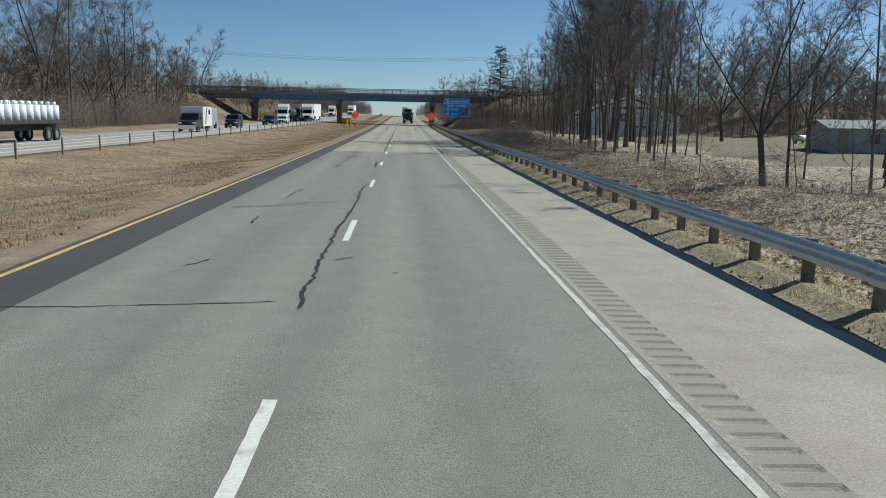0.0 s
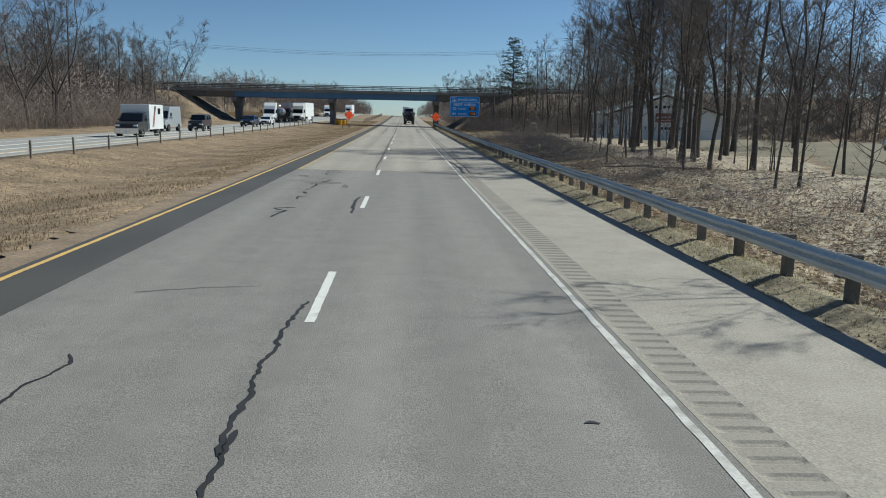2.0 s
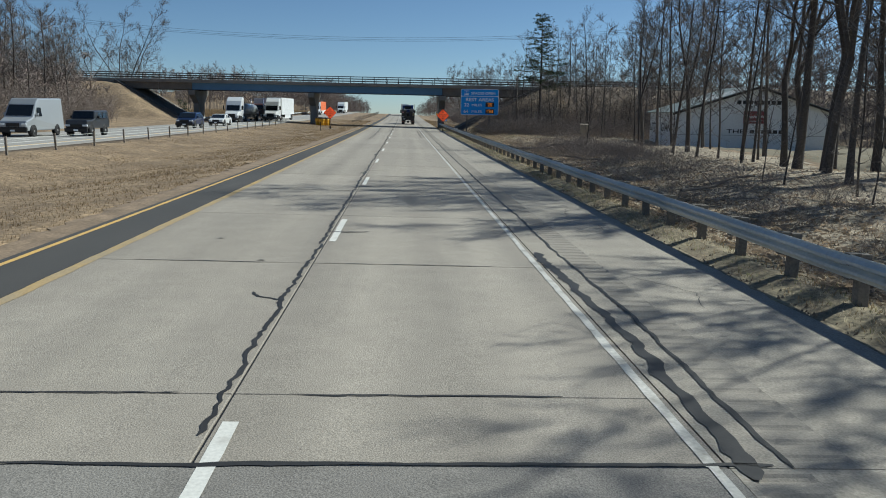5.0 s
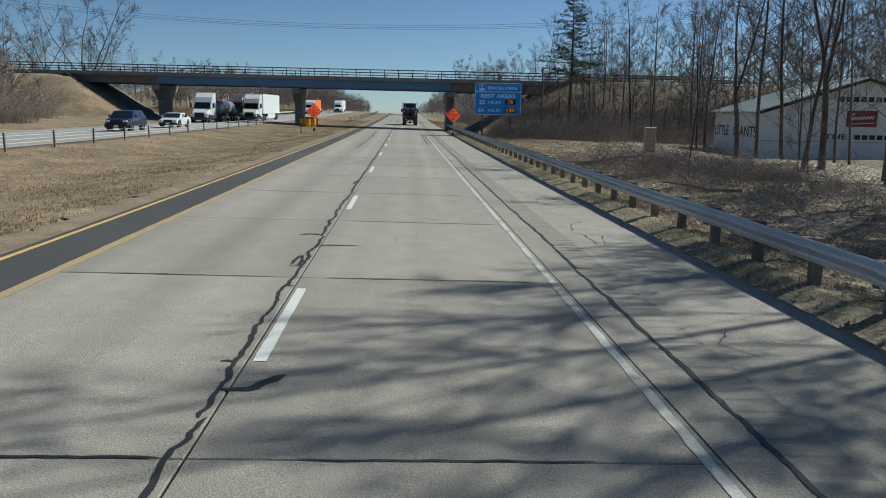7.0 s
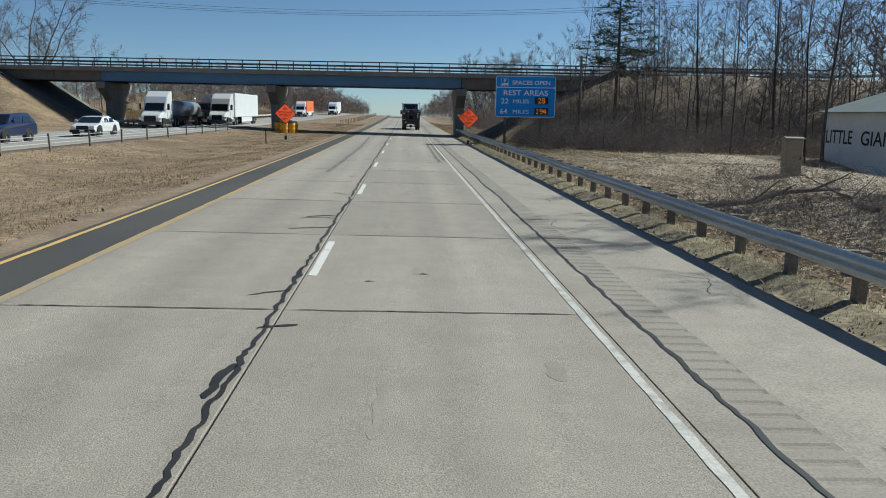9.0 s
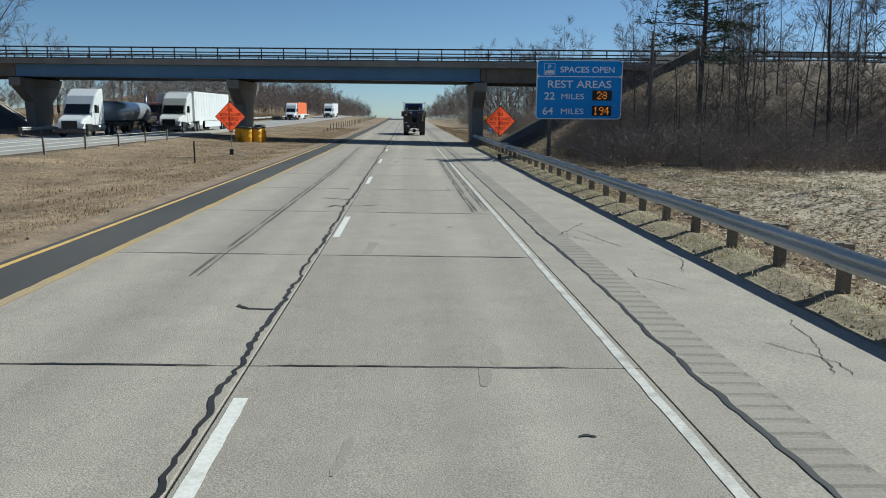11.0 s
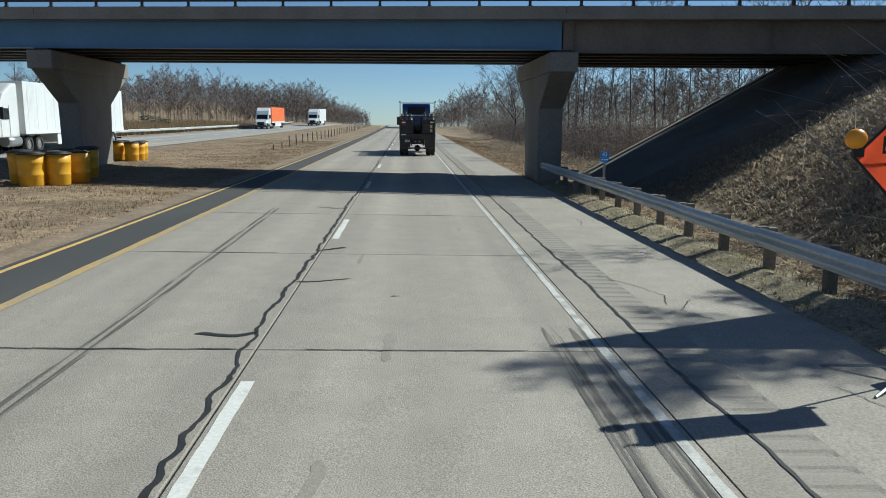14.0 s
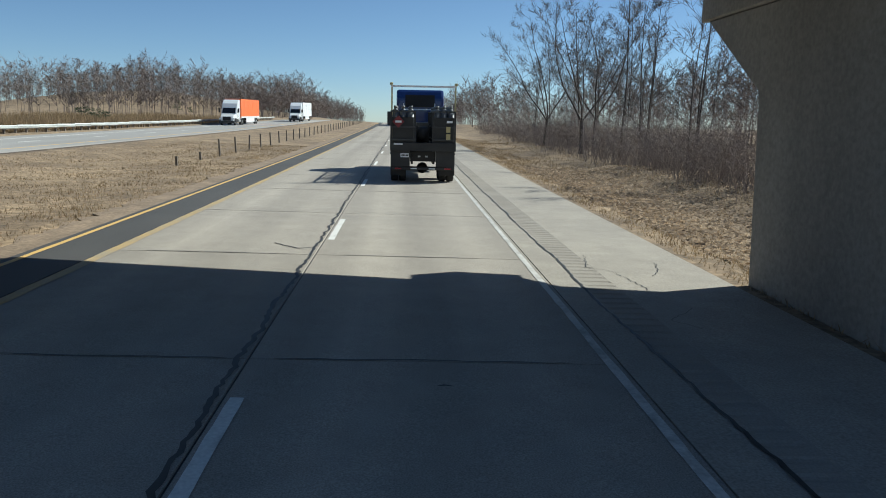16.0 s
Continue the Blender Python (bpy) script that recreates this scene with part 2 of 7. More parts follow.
    metal_roof=material("grey_metal_roof", (0.27, 0.305, 0.28), (0.20, 0.23, 0.21), 0.5, 0.5, 0.2, detail=0.1, fine=6),
    red_board=material("red_board", (0.25, 0.04, 0.045), (0.19, 0.035, 0.038), 1, 0.6, detail=0.1),
    cabinet=material("tan_cabinet_paint", (0.33, 0.28, 0.21), (0.26, 0.22, 0.165), 1.5, 0.6, detail=0.1),
    timber=material("weathered_timber_pole", (0.16, 0.13, 0.10), (0.22, 0.18, 0.145), 2, 0.9, detail=0.25, fine=20, stretch=(3, 3, 0.3)),
    log=material("grey_dead_wood", (0.24, 0.20, 0.16), (0.15, 0.12, 0.095), 2, 0.95, detail=0.25, fine=12),
)


# ---- building helpers ----
def box(bm, x0, x1, y0, y1, z0, z1, m=None):
    vs = [bm.verts.new((x, y, z)) for z in (z0, z1) for y in (y0, y1) for x in (x0, x1)]
    if m is not None:
        for v in vs:
            v.co = m @ v.co
    for f in ((0, 2, 3, 1), (4, 5, 7, 6), (0, 1, 5, 4), (2, 6, 7, 3), (0, 4, 6, 2), (1, 3, 7, 5)):
        bm.faces.new([vs[i] for i in f])
    return vs


def rod(bm, p, q, r0, r1=None, n=8, caps=True):
    p, q = Vector(p), Vector(q)
    d = (q - p).normalized()
    a = d.orthogonal().normalized()
    b = d.cross(a)
    r1 = r0 if r1 is None else r1
    rings = []
    for c, r in ((p, r0), (q, r1)):
        rings.append([bm.verts.new(c + (a * math.cos(2 * math.pi * k / n) + b * math.sin(2 * math.pi * k / n)) * r) for k in range(n)])
    for k in range(n):
        f = bm.faces.new((rings[0][k], rings[0][(k + 1) % n], rings[1][(k + 1) % n], rings[1][k]))
        f.smooth = n > 6
    if caps:
        bm.faces.new(rings[0][::-1])
        bm.faces.new(rings[1])


def prism(bm, outline, lo, hi, axis="y", m=None):
    """A closed outline of (a, b) pairs pushed along an axis from lo to hi."""
    def place(a, b, c):
        v = {"y": (a, c, b), "x": (c, a, b), "z": (a, b, c)}[axis]
        return m @ Vector(v) if m is not None else Vector(v)
    r0 = [bm.verts.new(place(a, b, lo)) for a, b in outline]
    r1 = [bm.verts.new(place(a, b, hi)) for a, b in outline]
    k = len(outline)
    for i in range(k):
        bm.faces.new((r0[i], r0[(i + 1) % k], r1[(i + 1) % k], r1[i]))
    bm.faces.new(r0[::-1])
    bm.faces.new(r1)


def bevel(bm, width, segments=1, angle=40):
    bmesh.ops.recalc_face_normals(bm, faces=bm.faces)
    edges = [e for e in bm.edges if len(e.link_faces) == 2 and e.calc_face_angle(0) > radians(angle)]
    bmesh.ops.bevel(bm, geom=edges, offset=width, segments=segments, profile=0.6, affect="EDGES", clamp_overlap=True)


def part(name, bm, mat, parent=None, label=""):
    bmesh.ops.recalc_face_normals(bm, faces=bm.faces)
    me = bpy.data.meshes.new(name)
    bm.to_mesh(me)
    bm.free()
    me.materials.append(mat)
    ob = new(name, me)
    ob.parent = parent
    return tagged(ob, label)


def from_arrays(name, verts, faces, mat, parent=None, label=""):
    me = bpy.data.meshes.new(name)
    me.from_pydata(verts, [], faces)
    me.materials.append(mat)
    ob = new(name, me)
    ob.parent = parent
    return tagged(ob, label)


def tri_mesh(name, co, mat, parent=None):
    """Triangles from an array of shape (n, 3, 3)."""
    n = len(co)
    me = bpy.data.meshes.new(name)
    me.vertices.add(3 * n)
    me.vertices.foreach_set("co", co.reshape(-1))
    me.loops.add(3 * n)
    me.loops.foreach_set("vertex_index", np.arange(3 * n, dtype=np.int32))
    me.polygons.add(n)
    me.polygons.foreach_set("loop_start", np.arange(0, 3 * n, 3, dtype=np.int32))
    me.polygons.foreach_set("loop_total", np.full(n, 3, dtype=np.int32))
    me.update(calc_edges=True)
    me.validate()
    me.materials.append(mat)
    ob = new(name, me)
    ob.parent = parent
    return ob


def thing(name, label, category, group="", at=(0, 0, 0), turn=0.0):
    ob = new(name)
    ob.matrix_basis = pose(*at, 0, 0, turn)
    ob.empty_display_size = 0.2
    return tagged(ob, label, category, group)


# ---- the lie of the land ----
def road_z(x):
    return -0.016 * (x + 1.83)


FAR_Z = 0.45
NEAR_L, FAR_R, FAR_L = -7.3, -19.2, -31.5
SKEW = -0.15


def face_y(x):
    """The near face of the overpass."""
    return 175.2 + SKEW * (x - 5.7)


DECK_W, DECK_Z = 8.6, 7.0


def ground_z(x, y):
    """Height of the open ground."""
    z = np.zeros_like(x)
    # median swale between the two carriageways
    s = np.clip((x - FAR_R) / (NEAR_L - FAR_R), 0, 1)
    swale = 0.45 - 0.37 * np.clip((y - 120) / 40, 0, 1)
    median = FAR_Z * (1 - s) + 0.05 * s - swale * np.sin(np.pi * s) ** 2
    z = np.where((x > FAR_R) & (x < NEAR_L), median, z)
    z = np.where((x >= NEAR_L) & (x < 4.9), -0.35, z)
    z = np.where((x <= FAR_R) & (x > FAR_L), FAR_Z - 0.3, z)
    z = np.where(x <= FAR_L, FAR_Z + np.clip((FAR_L - x) / 10, 0, 1) * 0.4, z)
    r = np.clip((x - 4.9) / 20, 0, 1)
    z = np.where(x >= 4.9, np.where(y < 177, 0.03, -0.12) - 0.35 * np.sin(np.pi * np.clip((x - 5.5) / 7, 0, 1)) - 0.30 * r, z)
    z = np.where((x >= 4.9) & (y < 177), z - 0.17 * np.clip((5.75 - x) / 0.8, 0, 1), z)
    # a shallow hollow where the white building stands
    z = z - 0.85 * np.clip((x - 20) / 8, 0, 1) * np.exp(-((y - 133) / 13) ** 2)
    # approach embankments of the overpass
    v = np.abs(y - (face_y(x) + DECK_W / 2)) - 6.2
    side = DECK_Z - 0.5 - np.clip(v, 0, 99) / 2.0
    right, left = (x - 9.4) / 1.9, (-35.6 - x) / 1.9
    across = y - face_y(x)
    right = right - np.clip(across - (7.2 + 0.22 * np.clip(x - 9, 0, 15)), 0, 99) * 0.8
    left = left - np.clip(across - (7.2 + 0.22 * np.clip(-37 - x, 0, 15)), 0, 99) * 0.8
    z = np.maximum(z, np.where(x > 9, np.minimum(np.minimum(right, side), DECK_Z - 0.25), -9))
    z = np.maximum(z, np.where(x < -35, np.minimum(np.minimum(left, side), DECK_Z - 0.25), -9))
    # gentle unevenness away from the roads
    off = np.clip((np.maximum(x - 7, 0) + np.maximum(FAR_L - 2 - x, 0)) / 12, 0, 1)
    z = z + off * (0.18 * np.sin(x * 0.31 + y * 0.17) + 0.14 * np.sin(y * 0.43 - x * 0.11))
    # wooded hill beyond the overpass
    z = z + 13.0 * np.exp(-((x + 122) / 55) ** 2 - ((y - 545) / 70) ** 2)
    # the land falls away beyond a crest
    z = z - 0.02 * 8.0 * np.logaddexp(0, (y - 378) / 8.0)
    return z


def gz(x, y):
    return float(ground_z(np.array([float(x)]), np.array([float(y)]))[0])


xs = np.unique(np.concatenate([[-3000, -1500, -700, -350, -200, -140], np.arange(-110, -32, 2.5), np.arange(-32, -18.9, 1.6),
                               np.arange(-19.2, -7.2, 0.7), [-7.3, -7.2, 4.85, 4.92], np.arange(5.0, 30, 0.6), np.arange(30, 110, 2.5), [140, 200, 350, 700, 1500, 3000]]))
ysg = np.unique(np.concatenate([[-400, -150, -60], np.arange(-40, 150, 2.0), np.arange(150, 210, 0.8), np.arange(210, 330, 4), np.arange(330, 420, 4), np.arange(420, 800, 20), [1000, 1300, 2000, 4000]]))
gx, gy = np.meshgrid(xs, ysg)
gzz = ground_z(gx, gy)
near = (gx > -60) & (gx < 60) & (gy < 320) & ((gx < FAR_L) | ((gx > FAR_R + 0.5) & (gx < NEAR_L - 0.3)) | (gx > 5.2))
gzz = gzz + near * np.random.uniform(-0.035, 0.035, gx.shape)
nx = len(xs)
faces = [(j * nx + i, j * nx + i + 1, (j + 1) * nx + i + 1, (j + 1) * nx + i) for j in range(len(ysg) - 1) for i in range(nx - 1)]
ground = from_arrays("ground", np.stack([gx, gy, gzz], -1).reshape(-1, 3).tolist(), faces, M["grass"])
tagged(ground, "dry tan winter grass with brown leaf litter", "ground", kind="structure")
for p in ground.data.polygons:
    p.use_smooth = True

# leaf-covered ground under the roadside trees, and the lawn beyond
gv = np.stack([gx, gy, gzz], -1).reshape(-1, 3)


def cover(name, inside, lift, mat, label, category):
    """A thin layer that follows the ground where inside(x, y) holds."""
    keep = [f for f in faces if inside(*gv[list(f)].mean(0)[:2])]
    used = sorted({i for f in keep for i in f})
    at = {i: k for k, i in enumerate(used)}
    ob = from_arrays(name, (gv[used] + np.array([0, 0, lift])).tolist(), [tuple(at[i] for i in f) for f in keep], mat)
    for p in ob.data.polygons:
        p.use_smooth = True
    return tagged(ob, label, category, kind="structure")


cover("leaf_ground", lambda x, y: 6.4 + 0.5 * math.sin(y * 0.37) + 0.4 * math.sin(y * 1.3) < x < 24.5 + 1.5 * math.sin(y * 0.2) and 0 < y < 148, 0.012,
      M["litter"], "grey-brown leaf litter under the roadside trees", "leaf litter")
# the embankment litter is a darker brown than the roadside litter
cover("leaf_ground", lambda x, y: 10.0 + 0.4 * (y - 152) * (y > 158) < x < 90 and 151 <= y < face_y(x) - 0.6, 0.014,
      M["bank_litter"], "dark leaf litter under the embankment thicket", "leaf litter")
cover("lawn", lambda x, y: 25.5 + 1.5 * math.sin(y * 0.2) < x < 54 and 10 < y < 146, 0.012, M["lawn"], "worn green and tan winter lawn", "lawn")

# ---- carriageway with the camera ----
ROAD_A, ROAD_B, SEAM = -60.0, 374.0, 53.2
road = tagged(new("road"), "two-lane highway carriageway, grey asphalt then tan concrete", "road", kind="structure")


def strip(bm, x0, x1, y0, y1, top=0.0, depth=0.3, zf=road_z):
    n = max(1, int((y1 - y0) / 8))
    rows = [[bm.verts.new((x, y0 + (y1 - y0) * i / n, zf(x) + top - d)) for x, d in ((x0, depth), (x1, depth), (x1, 0.0), (x0, 0.0))] for i in range(n + 1)]
    for a, b in zip(rows, rows[1:]):
        for k in range(4):
            bm.faces.new((a[k], a[(k + 1) % 4], b[(k + 1) % 4], b[k]))
    bm.faces.new(rows[0][::-1])
    bm.faces.new(rows[-1])


bm = bmesh.new()
strip(bm, -5.62, 1.95, ROAD_A, SEAM - 0.01)
part("asphalt_lanes", bm, M["asphalt"], road, "worn grey asphalt surface")
bm = bmesh.new()
strip(bm, -6.86, -5.63, ROAD_A, ROAD_B, 0.004)
part("asphalt_strip", bm, M["new_asphalt"], road, "fresh dark asphalt strip along the median edge")
SLAB, FIRST = 6.12, 54.61
slab_mesh = {}


def slab(name, x0, x1, y, length, mat):
    key = (x0, x1, length, mat.name)
    if key not in slab_mesh:
        bm = bmesh.new()
        strip(bm, x0 + 0.006, x1 - 0.006, 0.007, length - 0.007)
        top = [e for e in bm.edges if all(v.co.z > road_z(v.co.x) - 0.1 for v in e.verts)]
        bmesh.ops.bevel(bm, geom=top, offset=0.008, segments=1, affect="EDGES")
        slab_mesh[key] = part(name, bm, mat, road)
        slab_mesh[key].location = (0, y, 0)
    else:
        ob = new(name, slab_mesh[key].data)
        ob.parent = road
        ob.location = (0, y, 0)


bm = bmesh.new()
strip(bm, -5.6, 1.9, SEAM, ROAD_B, -0.02, 0.25)
part("joint_bed", bm, M["tar"], road, "dark filler in the slab joints")
slab("slab", -5.62, -1.96, SEAM, FIRST - SEAM, M["concrete"])
slab("slab", -1.95, 1.95, SEAM, FIRST - SEAM, M["concrete"])
y = FIRST
while y < 330:
    slab("slab", -5.62, -1.96, y, SLAB, M["concrete"])
    slab("slab", -1.95, 1.95, y, SLAB, M["concrete"])
    y += SLAB
bm = bmesh.new()
strip(bm, -5.62, 1.95, y, ROAD_B)
part("far_lanes", bm, M["concrete"], road)

# shoulder with the rumble strip
shoulder = tagged(new("shoulder"), "pale concrete road shoulder with a milled rumble strip", "shoulder", kind="structure")


def rumble_x(y):
    return (2.02, 2.52) if y < SEAM else (2.44, 2.97)


for a, b in ((ROAD_A, SEAM), (SEAM, ROAD_B)):
    r0, r1 = rumble_x(a)
    for k, (x0, x1) in enumerate(((1.956, r0), (r1, 4.98))):
        bm = bmesh.new()
        strip(bm, x0, x1, a, b - 0.01)
        part("paving", bm, M["shoulder"], shoulder)
    verts, faces = [], []
    ys_r = [a]
    yy = a + 0.1
    depth = [0.0]
    while yy < min(b, 260):
        yy += random.uniform(-0.012, 0.012)
        ys_r += [yy, yy + 0.03, yy + 0.075, yy + 0.12, yy + 0.15]
        low = 0.026 if a < 0 else 0.018
        depth += [0.0, 0.7 * low, low, 0.7 * low, 0.0]
        yy += 0.30
    ys_r.append(b - 0.01)
    depth.append(0.0)
    for yv, low in zip(ys_r, depth):
        e0, e1 = random.uniform(0.03, 0.06), random.uniform(0.03, 0.06)
        for x, d in ((r0 + 0.001, 0.0), (r0 + e0, low * 0.7), (r0 + e0 + 0.05, low), (r1 - e1 - 0.05, low), (r1 - e1, low * 0.7), (r1 - 0.001, 0.0)):
            verts.append((x, yv, road_z(x) - d))
    faces = [(6 * i + k, 6 * i + k + 1, 6 * i + k + 7, 6 * i + k + 6) for i in range(len(ys_r) - 1) for k in range(5)]
    tagged(from_arrays("rumble_strip", verts, faces, M["rumble"], shoulder, "milled rumble grooves"), kind="stuff")

# rough earth between the shoulder and the rail
random.seed(3)
verts = []
for i in range(620):
    yv = -40 + i * 0.35
    for x, z in ((4.93 + random.uniform(-0.05, 0.05), 0.004), (5.03, 0.016), (5.2, 0.035), (5.55, 0.05), (6.3 + random.uniform(-0.25, 0.25), 0.025)):
        bumps = random.uniform(-0.012, 0.012) if 5.0 < x < 6 else 0.0
        verts.append((x, yv, max(road_z(x), gz(x, yv) if x > 4.96 else -9) + z + bumps))
faces = [(5 * i + k, 5 * i + k + 1, 5 * i + k + 6, 5 * i + k + 5) for i in range(614) for k in range(4)]
tagged(from_arrays("verge", verts, faces, M["verge"]), "rough earth and thin grass beside the shoulder", "verge", kind="structure")

# bare dirt along the median edge
verts = []
for i in range(900):
    yv = -20 + i * 0.4
    for x in (-6.85, -7.12, -7.4, -7.62 + random.uniform(-0.25, 0.2)):
        verts.append((x, yv, max(gz(x, yv) + 0.012 + (0.02 if x > -7.5 else 0), 0.06 if x > -7.25 else -9)))
faces = [(4 * i + k, 4 * i + k + 1, 4 * i + k + 5, 4 * i + k + 4) for i in range(899) for k in (0, 1, 2)]
tagged(from_arrays("dirt_verge", verts, faces, M["dirt"]), "bare brown dirt strip beside the asphalt", "verge", kind="structure")

# lane markings
CYCLE, DASH_LEN = 12.19, 3.2
markings = tagged(new("lane_markings"), "worn white and yellow painted lane lines", "road marking", kind="structure")


def ribbon(name, x0, x1, y0, y1, mat, label="", lift=0.006, step=2.0, ragged=0.0, parent=None):
    n = max(1, int((y1 - y0) / step))
    verts = []
    for i in range(n + 1):
        yv = y0 + (y1 - y0) * i / n
        a, b = x0 + random.uniform(-ragged, ragged), x1 + random.uniform(-ragged, ragged)
        verts += [(a, yv, road_z(a) + lift), (b, yv, road_z(b) + lift)]
    return from_arrays(name, verts, [(2 * i, 2 * i + 1, 2 * i + 3, 2 * i + 2) for i in range(n)], mat, parent or markings, label)


for k in range(-22, 13):
    y0 = 14.2 + CYCLE * (10 - k)
    ribbon("lane_dash", -1.83 - 0.066, -1.83 + 0.066, y0, y0 + DASH_LEN, M["white_line"], step=0.2, ragged=0.006)
ribbon("edge_line", 1.83 - 0.047, 1.83 + 0.047, ROAD_A, SEAM, M["edge_paint"], "white edge line", step=0.3, ragged=0.01)
ribbon("edge_line", 1.83 - 0.05, 1.83 + 0.05, SEAM, 373, M["edge_paint"], "white edge line", step=0.3, ragged=0.008)
ribbon("edge_line", -6.66 - 0.055, -6.66 + 0.055, ROAD_A, 373, M["yellow_line"], "yellow edge line", lift=0.01, step=0.5, ragged=0.006)
ribbon("edge_line", -5.60, -5.42, SEAM, 300, M["old_yellow"], "faded old yellow line", lift=0.007, step=0.4, ragged=0.012)

# ---- the other carriageway ----
far_road = tagged(new("far_road"), "opposite carriageway of pale worn concrete", "road", kind="structure")


def far_z(x):
    return FAR_Z + 0.012 * (x + 25)


bm = bmesh.new()
strip(bm, FAR_L, FAR_R, -60, 374, 0, 0.4, far_z)
part("paving", bm, M["far_road"], far_road)
bm = bmesh.new()
for k in range(-5, 30):
    strip(bm, -24.55, -24.42, k * CYCLE, k * CYCLE + 3.1, 0.006, 0.02, far_z)
part("lane_dashes", bm, M["white_line"], far_road, "white dashed lane line")
for x, mat in ((-20.6, "yellow_line"), (-28.3, "white_line")):
    bm = bmesh.new()
    strip(bm, x - 0.075, x + 0.075, -60, 373, 0.006, 0.02, far_z)
    part("edge_line", bm, M[mat], far_road)

# ---- overpass ----
overpass = tagged(new("overpass"), "concrete highway overpass with pale blue steel girders", "bridge", kind="structure")
G0, G1, SLAB_TOP = 5.42, 6.53, 7.02
FALL = -0.0095      # the deck falls towards +x
SKEW_M = Matrix(((1, 0, 0, 0), (SKEW, 1, 0, 175.2 - SKEW * 5.7), (FALL, 0, 1, FALL * 20), (0, 0, 0, 1)))   # x stays, y leans with the skew
X_R, X_M, X_F = 5.75, -15.6, -35.6      # pier lines
SPAN_L, SPAN_R = -49.0, 24.0
for k in range(6):
    v = 0.25 + k * (DECK_W - 0.5) / 5
    for x0, x1, deep, mat, label in ((X_F, X_R - 0.03, G0, M["blue_steel"], "pale blue painted steel girder"),
                                     (X_R + 0.03, SPAN_R, G0 - 0.1, M["rust_girder"], "brown weathered girder"), (SPAN_L, X_F - 0.06, G0, M["rust_girder"], "brown weathered girder")):
        if k not in (0, 5):
            mat = M["dark_steel"]
        bm = bmesh.new()
        box(bm, x0, x1, v - 0.02, v + 0.02, deep + 0.04, G1 - 0.04, SKEW_M)
        box(bm, x0, x1, v - 0.2, v + 0.2, deep, deep + 0.04, SKEW_M)
        box(bm, x0, x1, v - 0.16, v + 0.16, G1 - 0.04, G1 - 0.002, SKEW_M)
        if k in (0, 5):
            s = -1 if k == 0 else 1
            x = x0 + 0.4
            while x < x1:
                box(bm, x - 0.008, x + 0.008, v + 0.15 * min(s, 0) + 0.0, v + 0.15 * max(s, 0), deep + 0.045, G1 - 0.045, SKEW_M) if (x1 - x0) < 30 else None
                x += 7.3
        part("girder", bm, mat, overpass, label if k in (0, 5) else "dark steel girder")
bm = bmesh.new()
box(bm, SPAN_L - 20, SPAN_R + 20, -0.35, DECK_W + 0.35, G1, G1 + 0.22, SKEW_M)
part("deck_slab", bm, M["fascia"], overpass, "stained concrete deck slab")
for v0, v1 in ((-0.35, 0.05), (DECK_W - 0.05, DECK_W + 0.35)):
    x = SPAN_L - 20
    for x0, x1 in ((SPAN_L - 20, X_F), (X_F, X_M), (X_M, X_R), (X_R, SPAN_R + 20)):
        bm = bmesh.new()
        box(bm, x0 + 0.015, x1 - 0.015, v0 - 0.003, v1, G1 + 0.222, SLAB_TOP, SKEW_M)
        part("parapet", bm, M["fascia"], overpass, "stained concrete parapet")
# railing
for v in (-0.15, DECK_W + 0.15):
    bm = bmesh.new()
    prism(bm, [(-0.05, SLAB_TOP), (0.05, SLAB_TOP), (0.04, SLAB_TOP + 1.05), (-0.04, SLAB_TOP + 1.05)], v - 0.06, v + 0.06)
    box(bm, -0.09, 0.09, v - 0.09, v + 0.09, SLAB_TOP, SLAB_TOP + 0.03)
    first = part("rail_post", bm, M["dark_steel"], overpass)
    first.matrix_basis = Matrix.Translation(SKEW_M @ Vector((SPAN_L - 18, 0, 0)))
    x = SPAN_L - 18
    while x < SPAN_R + 18:
        x += 1.93
        ob = new("rail_post", first.data)
        ob.parent = overpass
        ob.matrix_basis = Matrix.Translation(SKEW_M @ Vector((x, 0, 0)))
    for z, h in ((SLAB_TOP + 0.24, 0.09), (SLAB_TOP + 0.61, 0.09), (SLAB_TOP + 0.98, 0.12)):
        bm = bmesh.new()
        box(bm, SPAN_L - 20, SPAN_R + 20, v - 0.13, v - 0.065, z - h / 2, z + h / 2, SKEW_M)
        part("rail", bm, M["dark_steel"], overpass, "dark steel rail")


def pier(x, zb):
    """A hammerhead pier that stands across the deck."""
    col = bmesh.new()
    c = DECK_W / 2
    prism(col, [(c - 1.75, zb), (c + 1.75, zb), (c + 1.95, 3.2), (c + 4.3, G0 - 0.85), (c - 4.3, G0 - 0.85), (c - 1.95, 3.2)], x - 0.5, x + 0.5, "x", SKEW_M)
    bevel(col, 0.03)
    part("column", col, M["pier"], overpass, "weathered concrete pier")
    cap = bmesh.new()
    box(cap, x - 0.55, x + 0.55, c - 4.5, c + 4.5, G0 - 0.852, G0 - 0.1, SKEW_M)
    bevel(cap, 0.03)
    part("pier_cap", cap, M["pier"], overpass, "weathered concrete pier cap")
    for k in range(6):
        v = 0.25 + k * (DECK_W - 0.5) / 5
        bm = bmesh.new()
        box(bm, x - 0.3, x + 0.3, v - 0.2, v + 0.2, G0 - 0.1, G0, SKEW_M)
        part("bearing", bm, M["dark_steel"], overpass)


for x in (X_R, X_M, X_F):
    pier(x, gz(x, face_y(x) + 4) - 0.3)
